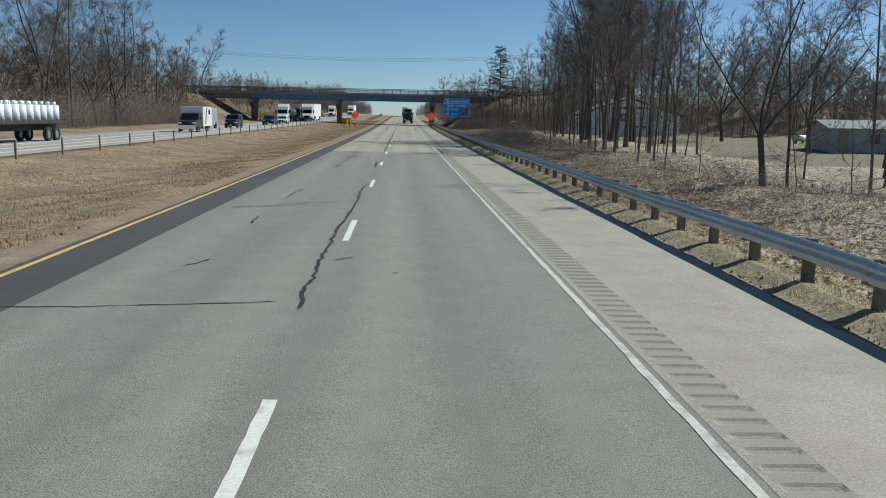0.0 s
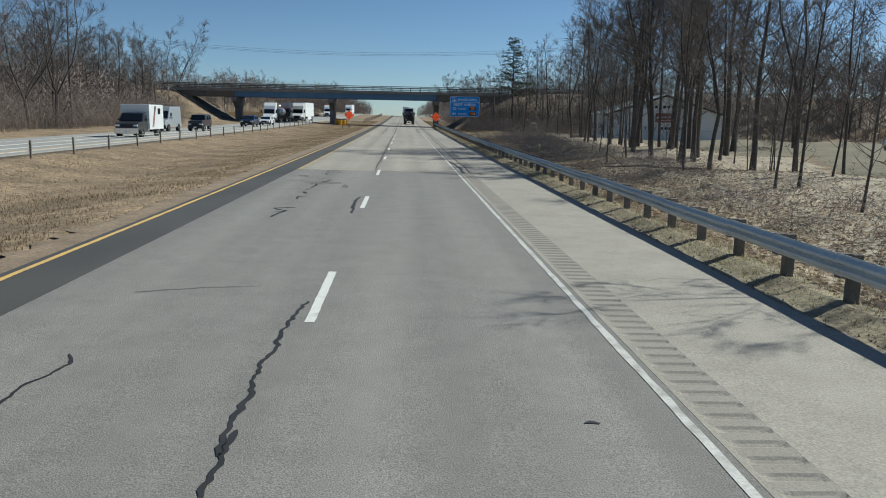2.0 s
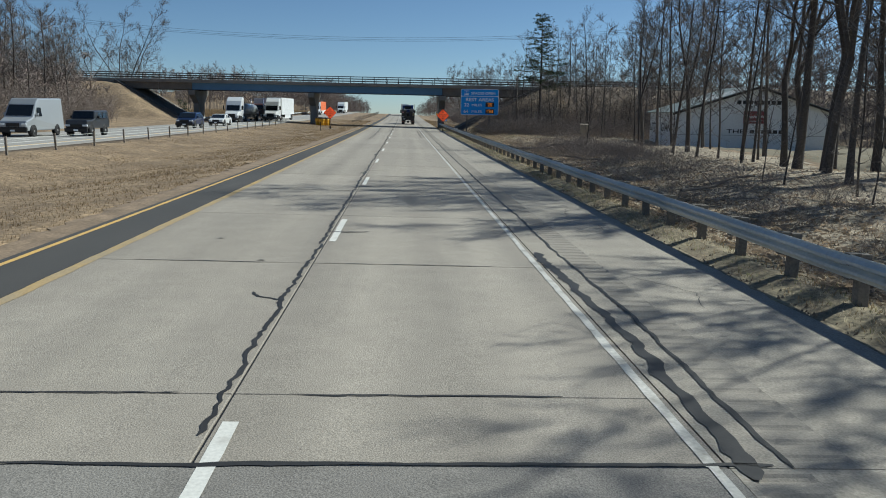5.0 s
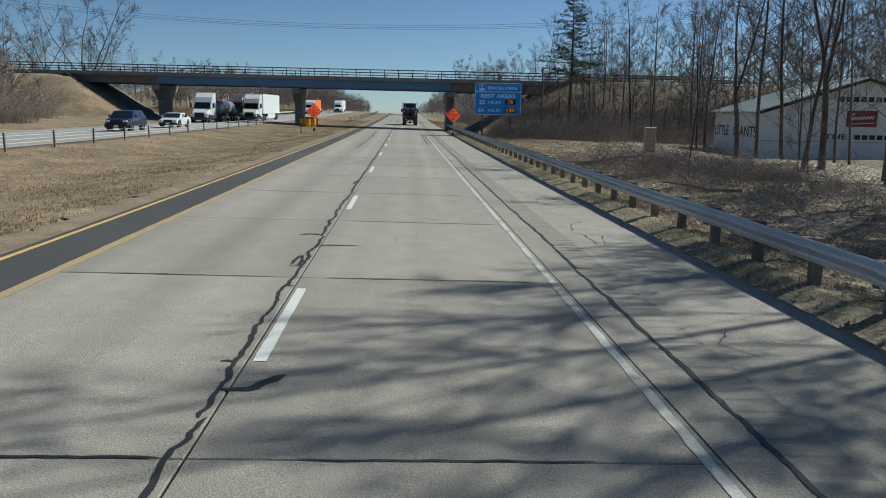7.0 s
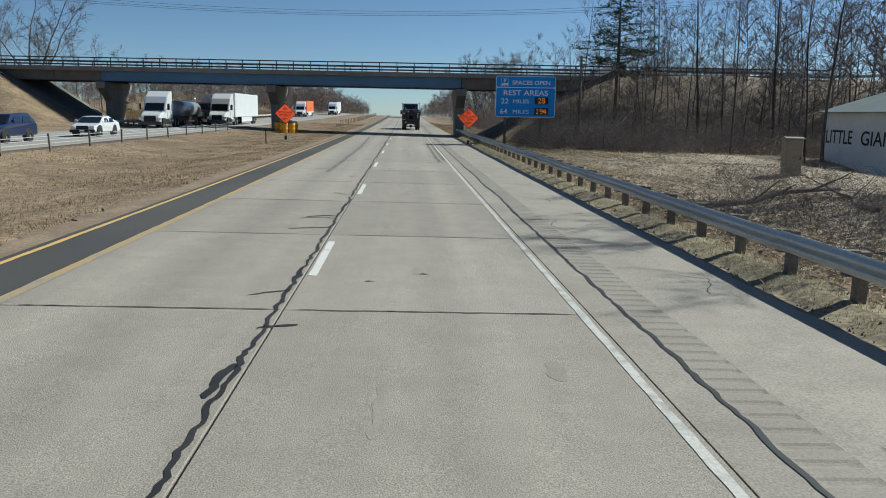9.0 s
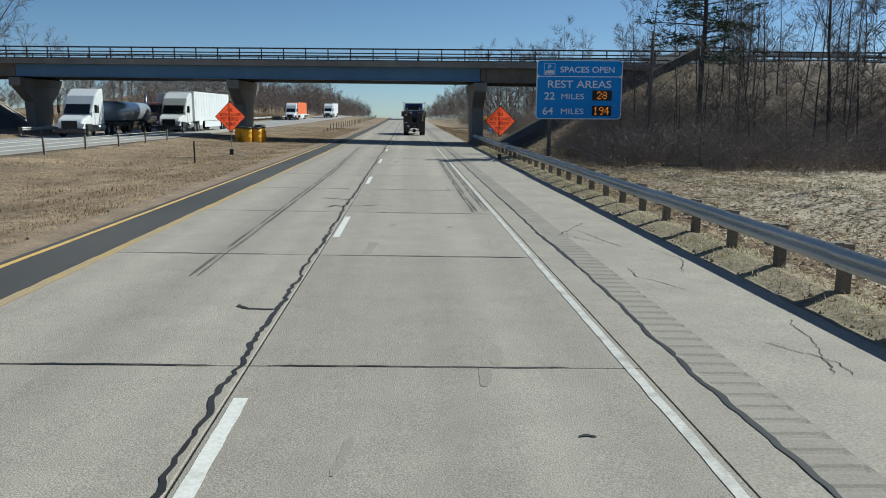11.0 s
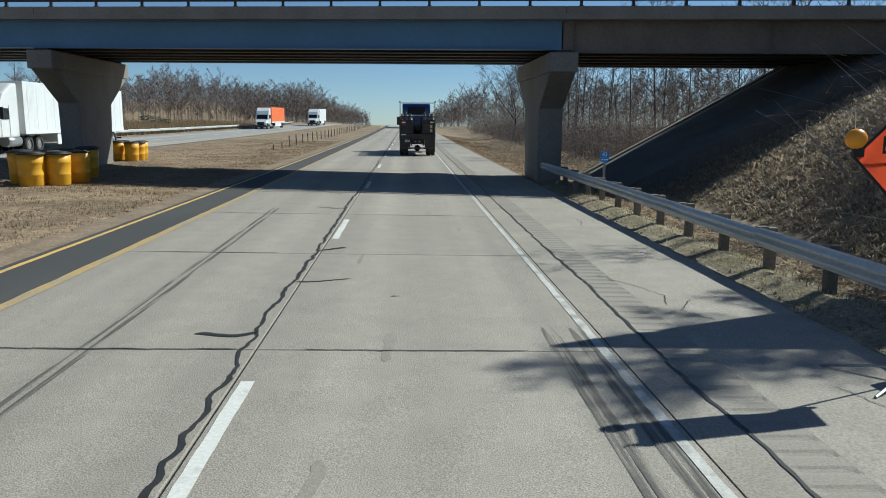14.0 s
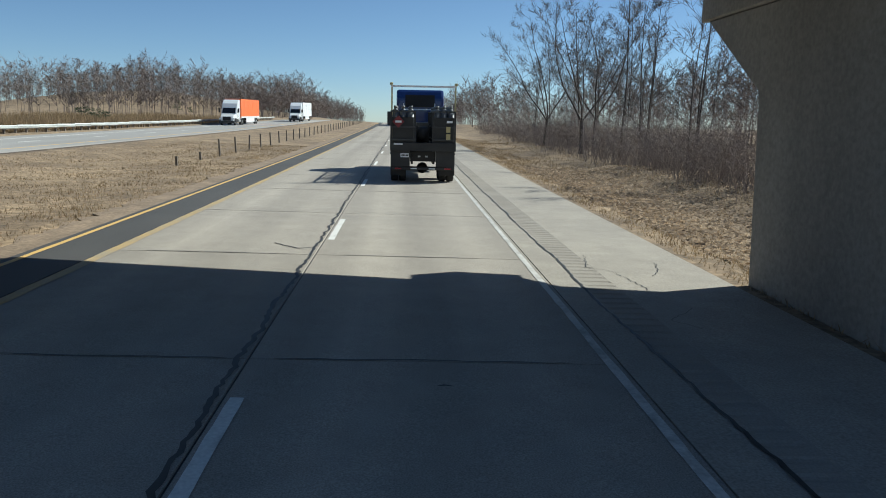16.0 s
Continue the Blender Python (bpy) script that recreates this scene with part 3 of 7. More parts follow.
# abutment walls and paved slopes
for x0, x1, sx in ((SPAN_R, SPAN_R + 1.2, 1), (SPAN_L - 1.2, SPAN_L, -1)):
    bm = bmesh.new()
    box(bm, x0, x1, -0.4, DECK_W + 0.4, 3.0, G1 - 0.01, SKEW_M)
    part("abutment", bm, M["pier"], overpass)
PAVE_FOOT, PAVE_HEAD = 5.0, 8.9      # where the paving ends across the deck, at its foot and at its head


def paved_slope(name, foot, head, near, far, lift, depth, mat, label):
    """A sloping slab under the deck; near and far: how far across the deck it reaches at the foot and at the head."""
    up = abs(head - foot) / 1.9
    vs = [(x, v, z + lift + d) for x, z, k in ((foot, 0.0, 0), (head, up, 1)) for v in (near[k], far[k]) for d in (-depth, 0.0)]
    bm = bmesh.new()
    V = []
    for x, v, z in vs:
        p = SKEW_M @ Vector((x, v, 0))
        V.append(bm.verts.new((p.x, p.y, z)))
    for f in ((0, 1, 3, 2), (4, 6, 7, 5), (0, 4, 5, 1), (2, 3, 7, 6), (1, 5, 7, 3), (0, 2, 6, 4)):
        bm.faces.new([V[i] for i in f])
    part(name, bm, mat, overpass, label)


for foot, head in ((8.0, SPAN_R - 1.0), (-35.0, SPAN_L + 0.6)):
    # the deck's shade is painted into the paving's dark colour
    paved_slope("slope_paving", foot, head, (-1.2, -1.2), (PAVE_FOOT, PAVE_HEAD), 0.0, 0.8, M["slope"], "concrete slope paving, the deck's shade put into its dark colour")
    # two pale strips added to paint the sunlit band along the paving
    paved_slope("gutter", foot, head, (PAVE_FOOT + 0.004, PAVE_HEAD + 0.004), (PAVE_FOOT + 0.75, PAVE_HEAD + 0.5), -0.03, 0.8, M["shoulder"], "pale worn concrete strip standing in for the paving's sunlit band")
    paved_slope("gutter_edge", foot, head, (PAVE_FOOT + 0.78, PAVE_HEAD + 0.52), (PAVE_FOOT + 1.15, PAVE_HEAD + 0.8), 0.06, 0.9, M["shoulder"], "pale broken concrete edge of the painted sunlit band")

# ---- guardrail beside the shoulder ----
WBEAM = [(0.00, 0.00), (0.012, 0.03), (0.078, 0.075), (0.078, 0.115), (0.012, 0.145), (0.0, 0.155), (0.012, 0.165), (0.078, 0.195), (0.078, 0.235), (0.012, 0.28), (0.0, 0.31)]


def w_beam(length):
    """A W-shaped steel rail panel, 0.31 m high."""
    bm = bmesh.new()
    rows = []
    for off in (0.0, 0.006):
        for yv in (0.0, length):
            rows.append([bm.verts.new((-a + off, yv, b)) for a, b in WBEAM])
    for r0, r1 in ((rows[0], rows[1]), (rows[2], rows[3])):
        for i in range(len(WBEAM) - 1):
            bm.faces.new((r0[i], r0[i + 1], r1[i + 1], r1[i])).smooth = False
    for r0, r1 in ((rows[0], rows[2]), (rows[1], rows[3])):
        for i in range(len(WBEAM) - 1):
            bm.faces.new((r0[i], r0[i + 1], r1[i + 1], r1[i]))
    for k in (0, -1):
        bm.faces.new((rows[0][k], rows[1][k], rows[3][k], rows[2][k]))
    for yb in (0.06, 0.16):
        for zb in (0.09, 0.22):
            rod(bm, (-0.083, yb, zb), (-0.074, yb, zb), 0.016, n=6)
    return bm


def guardrail(x, y0, y1, z, flip, label, far=False):
    root = thing("guardrail", label, "guardrail", at=(x, y0, z), turn=180 if flip else 0)
    n = round((y1 - y0) / 3.81)
    sgn = -1 if flip else 1
    panel = post_m = block_m = None
    for k in range(n):
        if panel is None:
            panel = part("rail_panel", w_beam(3.85), M["steel"], root, "galvanised W-shaped steel rail panel")
            ob = panel
        else:
            ob = new("rail_panel", panel.data)
            ob.parent = root
        ob.matrix_basis = Matrix.Translation((0.0005 * (k % 2), sgn * (k * 3.81) - (3.81 if flip else 0), 0.40 + 0.012 * math.sin(k * 1.7))) @ pose(0, 0, 0, 0, 0, 0.12 * math.sin(k * 2.3))
        for h in (0.15, 2.055):
            yv = sgn * (k * 3.81 + h)
            if post_m is None:
                bm = bmesh.new()
                box(bm, 0.18, 0.34, -0.075, 0.075, -0.5, 0.70)
                bevel(bm, 0.008)
                post_m = part("post", bm, M["post"], root, "weathered timber post")
                bm = bmesh.new()
                box(bm, 0.012, 0.178, -0.07, 0.07, 0.36, 0.715)
                block_m = part("block", bm, M["post"], root, "weathered timber block")
                po, bl = post_m, block_m
            else:
                po, bl = new("post", post_m.data), new("block", block_m.data)
                po.parent = bl.parent = root
            lean = random.uniform(-1.2, 1.2)
            po.matrix_basis = pose(0, yv, 0, lean, random.uniform(-1, 1), 0)
            bl.matrix_basis = pose(0, yv, 0, 0, 0, 0)
    return root


random.seed(5)
rail = guardrail(5.50, -22.2, 175.92, 0.0, False, "galvanised steel W-beam guardrail on weathered timber posts")
end = part("end_panel", w_beam(1.62), M["steel"], rail, "short rail panel that meets the pier")
end.matrix_basis = pose(0.0, 198.12, 0.40, 0, 0, 3)
guardrail(-32.3, 175, 366, FAR_Z, True, "steel guardrail along the opposite carriageway")


# guardrail along the overpass approach
approach = thing("guardrail", "dark weathered guardrail along the overpass approach", "guardrail")
for k in range(14):
    x = SPAN_R + 2 + k * 3.4
    y = face_y(x) + 0.4
    z = gz(x, y)
    bm = bmesh.new()
    box(bm, x - 0.07, x + 0.07, y - 0.07, y + 0.07, z - 0.4, z + 0.72)
    part("post", bm, M["post"], approach)
    bm = bmesh.new()
    x2 = x + 3.4
    y2 = face_y(x2) + 0.4
    prism_pts = [(x, y - 0.10, z + 0.42), (x2, y2 - 0.10, gz(x2, y2) + 0.42), (x2, y2 - 0.10, gz(x2, y2) + 0.74), (x, y - 0.10, z + 0.74)]
    front = [bm.verts.new(p) for p in prism_pts]
    back = [bm.verts.new((a, b + 0.025, c)) for a, b, c in prism_pts]
    bm.faces.new(front)
    bm.faces.new(back[::-1])
    for i in range(4):
        bm.faces.new((front[i], back[i], back[(i + 1) % 4], front[(i + 1) % 4]))
    part("rail_panel", bm, M["steel"], approach)


# ---- bare trees ----
def tube(V, F, path, radii, n):
    """A tapered tube along a path into the lists V and F."""
    base = len(V)
    up = Vector((0.3, 0.9, 0.2))
    for i, p in enumerate(path):
        d = (path[min(i + 1, len(path) - 1)] - path[max(i - 1, 0)]).normalized()
        a = d.cross(up).normalized()
        b = d.cross(a)
        for k in range(n):
            w = 2 * math.pi * k / n
            V.append(p + (a * math.cos(w) + b * math.sin(w)) * radii[i])
    for i in range(len(path) - 1):
        for k in range(n):
            a0, a1 = base + i * n + k, base + i * n + (k + 1) % n
            F.append((a0, a1, a1 + n, a0 + n))


def spike(V, F, p, q, r):
    base = len(V)
    d = (q - p).normalized()
    a = d.cross(Vector((0.37, 0.21, 0.9))).normalized()
    b = d.cross(a)
    V += [p + a * r, p - a * r * 0.5 + b * r * 0.87, p - a * r * 0.5 - b * r * 0.87, q]
    F += [(base, base + 1, base + 3), (base + 1, base + 2, base + 3), (base + 2, base, base + 3)]


def splinter(V, F, p, q, r):
    base = len(V)
    a = (q - p).cross(Vector((random.uniform(-1, 1), random.uniform(-1, 1), random.uniform(-1, 1)))).normalized() * r
    V += [p + a, p - a, q]
    F.append((base, base + 1, base + 2))


def bent(p, d, length, steps, wobble, lift):
    path = [p.copy()]
    for _ in range(steps):
        d = (d + Vector((random.uniform(-1, 1), random.uniform(-1, 1), random.uniform(-0.6, 1) * 0.6)) * wobble + Vector((0, 0, lift))).normalized()
        path.append(path[-1] + d * (length / steps))
    return path


def along(path, s):
    f = s * (len(path) - 1)
    i = min(int(f), len(path) - 2)
    return path[i].lerp(path[i + 1], f - i), (path[i + 1] - path[i]).normalized()


def bare_tree(height, radius, bare, limbs, spread, seed, branches=6, twigs=6, stems=1):
    """Trunk with limbs, and a crown of branches and fine twigs, as two mesh lists. stems: leaders that part at the first fork."""
    random.seed(seed)
    TV, TF, CV, CF = [], [], [], []

    def jitter(z0=-0.3):
        return Vector((random.uniform(-1, 1), random.uniform(-1, 1), random.uniform(z0, 1))).normalized()

    def limb_out(p, d, ln, r):
        limb = bent(p, d, ln, 5, 0.26, 0.05)
        tube(TV, TF, limb, [r, r * 0.82, r * 0.64, r * 0.46, r * 0.3, r * 0.14], 4)
        for j in range(branches):
            t = 0.2 + 0.8 * (j + random.random()) / branches
            p2, d2 = along(limb, min(t, 0.99))
            l2 = ln * random.uniform(0.3, 0.55) * (1.2 - 0.55 * t)
            r2 = max(r * 0.34 * (1.1 - 0.6 * t), 0.016)
            br = bent(p2, (d2 + jitter(-0.7) * 0.95).normalized(), l2, 3, 0.26, 0.05)
            tube(CV, CF, br, [r2, r2 * 0.75, r2 * 0.5, 0.006], 3)
            for _ in range(twigs):
                p3, d3 = along(br, random.uniform(0.15, 0.99))
                q = p3 + (d3 + jitter(-0.6) * 1.1).normalized() * random.uniform(0.5, 1.2) * (0.45 + l2 * 0.28)
                spike(CV, CF, p3, q, 0.015)
                for _ in range(2):
                    m = p3.lerp(q, random.uniform(0.25, 0.85))
                    splinter(CV, CF, m, m + ((q - p3).normalized() + jitter() * 0.9).normalized() * random.uniform(0.35, 0.85), 0.015)

    up = Vector((random.uniform(-0.04, 0.04), random.uniform(-0.04, 0.04), 1))
    if stems == 1:
        leaders = [(bent(Vector((0, 0, -0.4)), up, height * 0.93, 9, 0.06, 0.10), radius, bare, limbs)]
        tube(TV, TF, leaders[0][0], [radius * (1.32 if i == 0 else 1.0) * (1 - 0.092 * i) for i in range(10)], 8)
    else:
        fork = height * bare
        bole = bent(Vector((0, 0, -0.4)), up, fork + 0.4, 3, 0.06, 0.05)
        tube(TV, TF, bole, [radius * 1.35, radius * 1.02, radius * 0.96, radius * 0.9], 9)
        leaders = []
        for k in range(stems):
            w = k * 6.283 / stems + random.uniform(-0.4, 0.4)
            d = Vector((math.cos(w), math.sin(w), 1.9 if stems > 2 else 4.0)).normalized()
            path = bent(bole[-1] - Vector((0, 0, 0.15)), d, (height - fork) * random.uniform(0.85, 1.05), 7, 0.2, 0.07)
            r = radius * 0.9 / math.sqrt(stems) * random.uniform(0.9, 1.15)
            tube(TV, TF, path, [r * (1 - 0.125 * i) for i in range(8)], 6)
            leaders.append((path, r, 0.15, max(4, limbs // stems)))
    for path, r0, low, count in leaders:
        for k in range(count):
            t = low + (0.98 - low) * (k + random.random()) / count
            p, d = along(path, t)
            w = k * 2.4 + random.uniform(-0.6, 0.6)
            tilt = random.uniform(0.7, 2.3) * (1.25 - 0.6 * t)
            ln = height * spread * random.uniform(0.55, 1.1) * (1.15 - 0.72 * t)
            limb_out(p, (d + Vector((math.cos(w), math.sin(w), 0)) * tilt).normalized(), ln, r0 * random.uniform(0.26, 0.42) * (1.12 - 0.75 * t))
    for _ in range(5):
        # short sprouts low on the trunk
        p, d = along(leaders[0][0], random.uniform(0.12, 0.4))
        w = random.uniform(0, 6.283)
        br = bent(p, Vector((math.cos(w), math.sin(w), 0.5)), random.uniform(0.8, 1.8), 3, 0.2, 0.1)
        tube(CV, CF, br, [0.022, 0.016, 0.011, 0.005], 3)
        for _ in range(4):
            p3, d3 = along(br, random.uniform(0.3, 0.99))
            spike(CV, CF, p3, p3 + (d3 + jitter()).normalized() * random.uniform(0.3, 0.7), 0.009)
    return TV, TF, CV, CF


LABELS = ["tall bare hardwood tree with a straight grey trunk", "slender bare tree with fine upright twigs", "bare tree with a forked spreading crown",
          "leafless woodland tree with brown bark"]
tree_kinds = []
# height, radius, first fork, limbs, spread, branches, twigs, stems
for k, (h, r, bare, limbs, spread, branches, twigs, stems) in enumerate((
        (19, 0.15, 0.30, 16, 0.27, 5, 5, 1), (21, 0.165, 0.36, 16, 0.25, 5, 5, 1), (16, 0.095, 0.24, 14, 0.25, 5, 5, 1), (17, 0.12, 0.22, 15, 0.30, 5, 5, 1),
        (14, 0.08, 0.16, 13, 0.28, 4, 5, 1), (18, 0.22, 0.20, 36, 0.30, 6, 6, 4), (12, 0.065, 0.13, 12, 0.30, 4, 4, 1), (16, 0.15, 0.26, 20, 0.25, 6, 6, 2),
        (16, 0.19, 0.28, 22, 0.24, 6, 6, 1))):
    tree_kinds.append((h, bare_tree(h, r, bare, limbs, spread, 40 + k, branches, twigs, stems)))
first_tree = {}
tree_count = 0


def plant(kind, x, y, height=None, turn=None, lean=0.0, z=None):
    """A bare tree standing on the ground."""
    global tree_count
    h, (TV, TF, CV, CF) = tree_kinds[kind]
    s = (height or h) / h
    z = gz(x, y) if z is None else z
    m = pose(x, y, z - 0.05, lean, random.uniform(-2.5, 2.5), random.uniform(0, 360) if turn is None else turn) @ Matrix.Diagonal((s, s, s, 1))
    if kind not in first_tree:
        root = thing("tree", LABELS[2 if kind in (5, 7) else kind % 4], "tree", "bare roadside trees")
        t = from_arrays("trunk", TV, TF, M["bark"], root)
        for p in t.data.polygons:
            p.use_smooth = True
        from_arrays("crown", CV, CF, M["twig"], root, "leafless branches and twigs")
        first_tree[kind] = root
        root.matrix_basis = m
        root.scale = (s, s, s)
    else:
        src = first_tree[kind]
        ob = new("tree")
        ob.matrix_basis = m
        tagged(ob, LABELS[2 if kind in (5, 7) else kind % 4], "tree", "bare roadside trees")
        for c in src.children:
            o = new(c.name.split(".")[0], c.data)
            o.parent = ob
            if "label" in c:
                o["label"] = c["label"]
    tree_count += 1


random.seed(11)
# single trees near the rail on the right
for x, y, k, h in ((14.2, 30.0, 5, 11.0), (15.7, 30.9, 2, 11.5), (16.9, 26.9, 4, 11.5), (22.5, 35, 2, 12.5), (13.4, 40, 6, 9), (15.2, 47.4, 2, 11.5), (14.1, 47.2, 4, 10.8),
                   (18.5, 59, 8, 15), (19.8, 56.8, 7, 14.5), (19.9, 52.4, 2, 12.5), (15.9, 62.6, 7, 14.5), (22.8, 83.7, 0, 19), (13.6, 56.1, 2, 10.5), (15.2, 56.8, 7, 11.5),
                   (17.6, 78.6, 1, 19), (16.9, 71.8, 8, 15), (21.3, 80.7, 8, 21), (25.2, 87, 7, 20), (23.6, 90.4, 1, 20), (22.2, 99.3, 3, 18), (25.9, 115.7, 0, 18),
                   (16.3, 64.2, 8, 15), (18.1, 66.8, 8, 15), (20.7, 68.9, 0, 14.5), (26, 104, 1, 19), (20.3, 107.5, 3, 17), (21.8, 108.3, 7, 18),
                   (20.8, 116.8, 7, 16), (22.2, 117, 0, 17), (22.9, 115, 3, 18), (27.2, 140.7, 2, 15), (26.8, 137.6, 0, 16), (24.6, 154, 1, 17), (25, 148, 2, 16),
                   (24.3, 110, 4, 13), (19.4, 93, 4, 13), (18.2, 97, 2, 15), (39.6, 96, 5, 18), (33, 62, 5, 14.5), (30, 47, 2, 12.5), (27, 92, 8, 21), (24.5, 96, 7, 21), (20.2, 88, 8, 21), (28, 84, 8, 21), (22, 93, 7, 20), (24, 76, 8, 21), (21, 74, 8, 21), (19.5, 84, 7, 21), (18.5, 82, 7, 20)):
    plant(k, x, y, h, lean=random.uniform(-2, 2))


for _ in range(24):
    # thin saplings among them
    plant(random.choice((6, 6, 4)), random.uniform(11.5, 21), random.uniform(24, 108), random.uniform(4.5, 9), lean=random.uniform(-5, 5))
for _ in range(16):
    plant(random.choice((6, 4, 2)), random.uniform(13, 34), random.uniform(151, 163), random.uniform(6, 11), lean=random.uniform(-5, 5))


def clear_right(x, y):
    """False on the lawn, the building and the overpass approach."""
    if 23 < x < 56 and 20 < y < 146 and not (x > 46):
        return False
    return True


# woods on the right before the overpass
for _ in range(50):
    y = random.uniform(22, 168)
    x = 13.5 + random.expovariate(1 / 16.0)
    if y < 66:
        x += 5
    if y < 112 and x < 26:
        continue
    if y > 138:
        x = random.uniform(27, 85)
    if 110 < y <= 138:
        x += 11
    if x > 85 or not clear_right(x, y) or (y > 150 and x < 19) or (90 < y < 112 and x < 17):
        continue
    plant(random.choice((0, 1, 2, 3, 4, 6)), x, y, lean=random.uniform(-2, 2))
for _ in range(12):
    plant(random.choice((0, 2, 3, 4, 6)), 33 + random.expovariate(1 / 14.0), random.uniform(154, 174), random.uniform(9, 15))
for _ in range(16):
    plant(random.choice((2, 4, 6, 6)), 20 + random.expovariate(1 / 12.0), random.uniform(149, 170), random.uniform(9, 13))
for _ in range(10):
    plant(random.choice((0, 2, 3, 4)), random.uniform(18, 40), random.uniform(193, 222), random.uniform(12, 17))
for _ in range(8):
    plant(random.choice((2, 3, 4, 5)), random.uniform(-80, -50), random.uniform(196, 240), random.uniform(11, 16))
for x, y in ((15.5, 163), (17.2, 166), (23, 165), (18.2, 162), (25, 168)):
    plant(random.choice((2, 4)), x, y, random.uniform(9, 12))
for _ in range(14):
    plant(6, random.uniform(14, 22), random.uniform(150, 162), random.uniform(4, 7))
for x, y in ((21.5, 96, ), (22.5, 104), (24, 111), (25, 117), (23.2, 99)):
    plant(random.choice((2, 4)), x, y, random.uniform(12, 16))
# woods on the left before the overpass
for _ in range(44):
    y = random.uniform(40, 150)
    x = -36.5 - random.expovariate(1 / 11.0)
    if y > 150 and x > -46:
        continue
    if x > -90:
        plant(random.choice((0, 1, 3, 5, 7, 8, 8)), x, y, random.uniform(15, 21) if y < 112 else random.uniform(11, 16), lean=random.uniform(-2, 2))
for _ in range(24):
    y = random.uniform(122, 168)
    plant(random.choice((0, 1, 2, 3, 4, 5)), random.uniform(-58, -40) - max(0, y - 140) * 0.3, y, random.uniform(12, 17) if y < 136 else random.uniform(6.5, 10), lean=random.uniform(-3, 3))
for _ in range(6):
    plant(random.choice((1, 3, 4, 5)), random.uniform(-76, -50), random.uniform(225, 262), random.uniform(11, 17))
plant(5, -57, 213, 24, 40)
for x, y in ((-49, 199), (-62, 190), (-70, 200), (-45, 214), (-66, 168), (-58, 165)):
    plant(random.choice((2, 4, 6)), x, y, random.uniform(9, 13))
# woods on the right beyond the overpass
for x, y, k, h in ((14.0, 232, 5, 14), (15.5, 226, 3, 13), (16.5, 238, 5, 14), (13.5, 246, 5, 13)):
    plant(k, x, y, h)
for _ in range(32):
    y = random.uniform(190, 270)
    x = 15 + random.expovariate(1 / 12.0)
    if y < 196 and x < 24:
        continue
    plant(random.choice((0, 2, 3, 4, 6, 6)), x, y, random.uniform(9, 15))

# the conifers
def conifer(x, y, h, label, low=0.2):
    """A trunk with whorled limbs that carry clumps of needles."""
    random.seed(int(x * 7 + y))
    root = thing("conifer", label, "tree", at=(x, y, gz(x, y)))
    V, F = [], []
    tube(V, F, [Vector((0, 0, -0.3)), Vector((0.1, 0, h * 0.5)), Vector((0, 0.1, h))], [h * 0.013, h * 0.009, 0.01], 8)
    NV, NF = [], []
    count = int(h * 7)
    for k in range(count):
        z = h * (low + (0.985 - low) * k / count)
        ln = ((h - z) * 0.27 + 1.0) * random.uniform(0.4, 1.35)
        w = random.uniform(0, 6.283)
        d = Vector((math.cos(w), math.sin(w), random.uniform(-0.2, 0.35)))
        limb = bent(Vector((0, 0, z)), d, ln, 4, 0.12, -0.03)
        r = 0.012 * ln + 0.008
        tube(V, F, limb, [r, r * 0.8, r * 0.6, r * 0.4, r * 0.2], 4)
        for j in range(int(ln * 9) + 6):
            p, dd = along(limb, random.uniform(0.3, 0.995))
            c = p + Vector((random.gauss(0, 0.22), random.gauss(0, 0.22), random.gauss(0, 0.1)))
            for _ in range(3):
                q = c + (dd * 0.3 + Vector((random.uniform(-1, 1), random.uniform(-1, 1), random.uniform(-0.5, 0.7)))) * 0.34
                splinter(NV, NF, c, q, 0.035)
    from_arrays("trunk", V, F, M["bark"], root)
    from_arrays("crown", NV, NF, M["needle"], root, "dark green needles")


conifer(18.9, 160, 15.6, "dark green pine among bare roadside trees", 0.34)
conifer(-45.5, 96, 9, "dark cedar among bare woods")
conifer(-52, 236, 3.5, "small dark cedar in rough grass")
for x, y, h in ((-46.3, 284, 1.9), (-44.4, 285, 1.6), (-40.2, 276, 1.5), (-85, 470, 5.2), (-73, 500, 4.6), (-79, 464, 2.0), (-67, 478, 2.2)):
    conifer(x, y, h, "low dark cedar on a dry grass bank", 0.05)


# ---- brush, far woods and grass ----
def spikes(base, tip, width):
    """Three-sided spikes as triangles from arrays of shape (n, 3)."""
    d = tip - base
    d /= np.linalg.norm(d, axis=1, keepdims=True) + 1e-9
    a = np.cross(d, np.array([0.37, 0.21, 0.9]))
    a /= np.linalg.norm(a, axis=1, keepdims=True) + 1e-9
    b = np.cross(d, a)
    w = width[:, None]
    p = [base + a * w, base - a * w * 0.5 + b * w * 0.87, base - a * w * 0.5 - b * w * 0.87]
    return np.concatenate([np.stack([p[0], p[1], tip], 1), np.stack([p[1], p[2], tip], 1), np.stack([p[2], p[0], tip], 1)])


def splinters(rng, base, tip, width):
    """Single thin triangles from arrays of shape (n, 3)."""
    a = np.cross(tip - base, rng.normal(0, 1, base.shape))
    a *= width / (np.linalg.norm(a, axis=1, keepdims=True) + 1e-9)
    return np.stack([base - a, base + a, tip], 1)


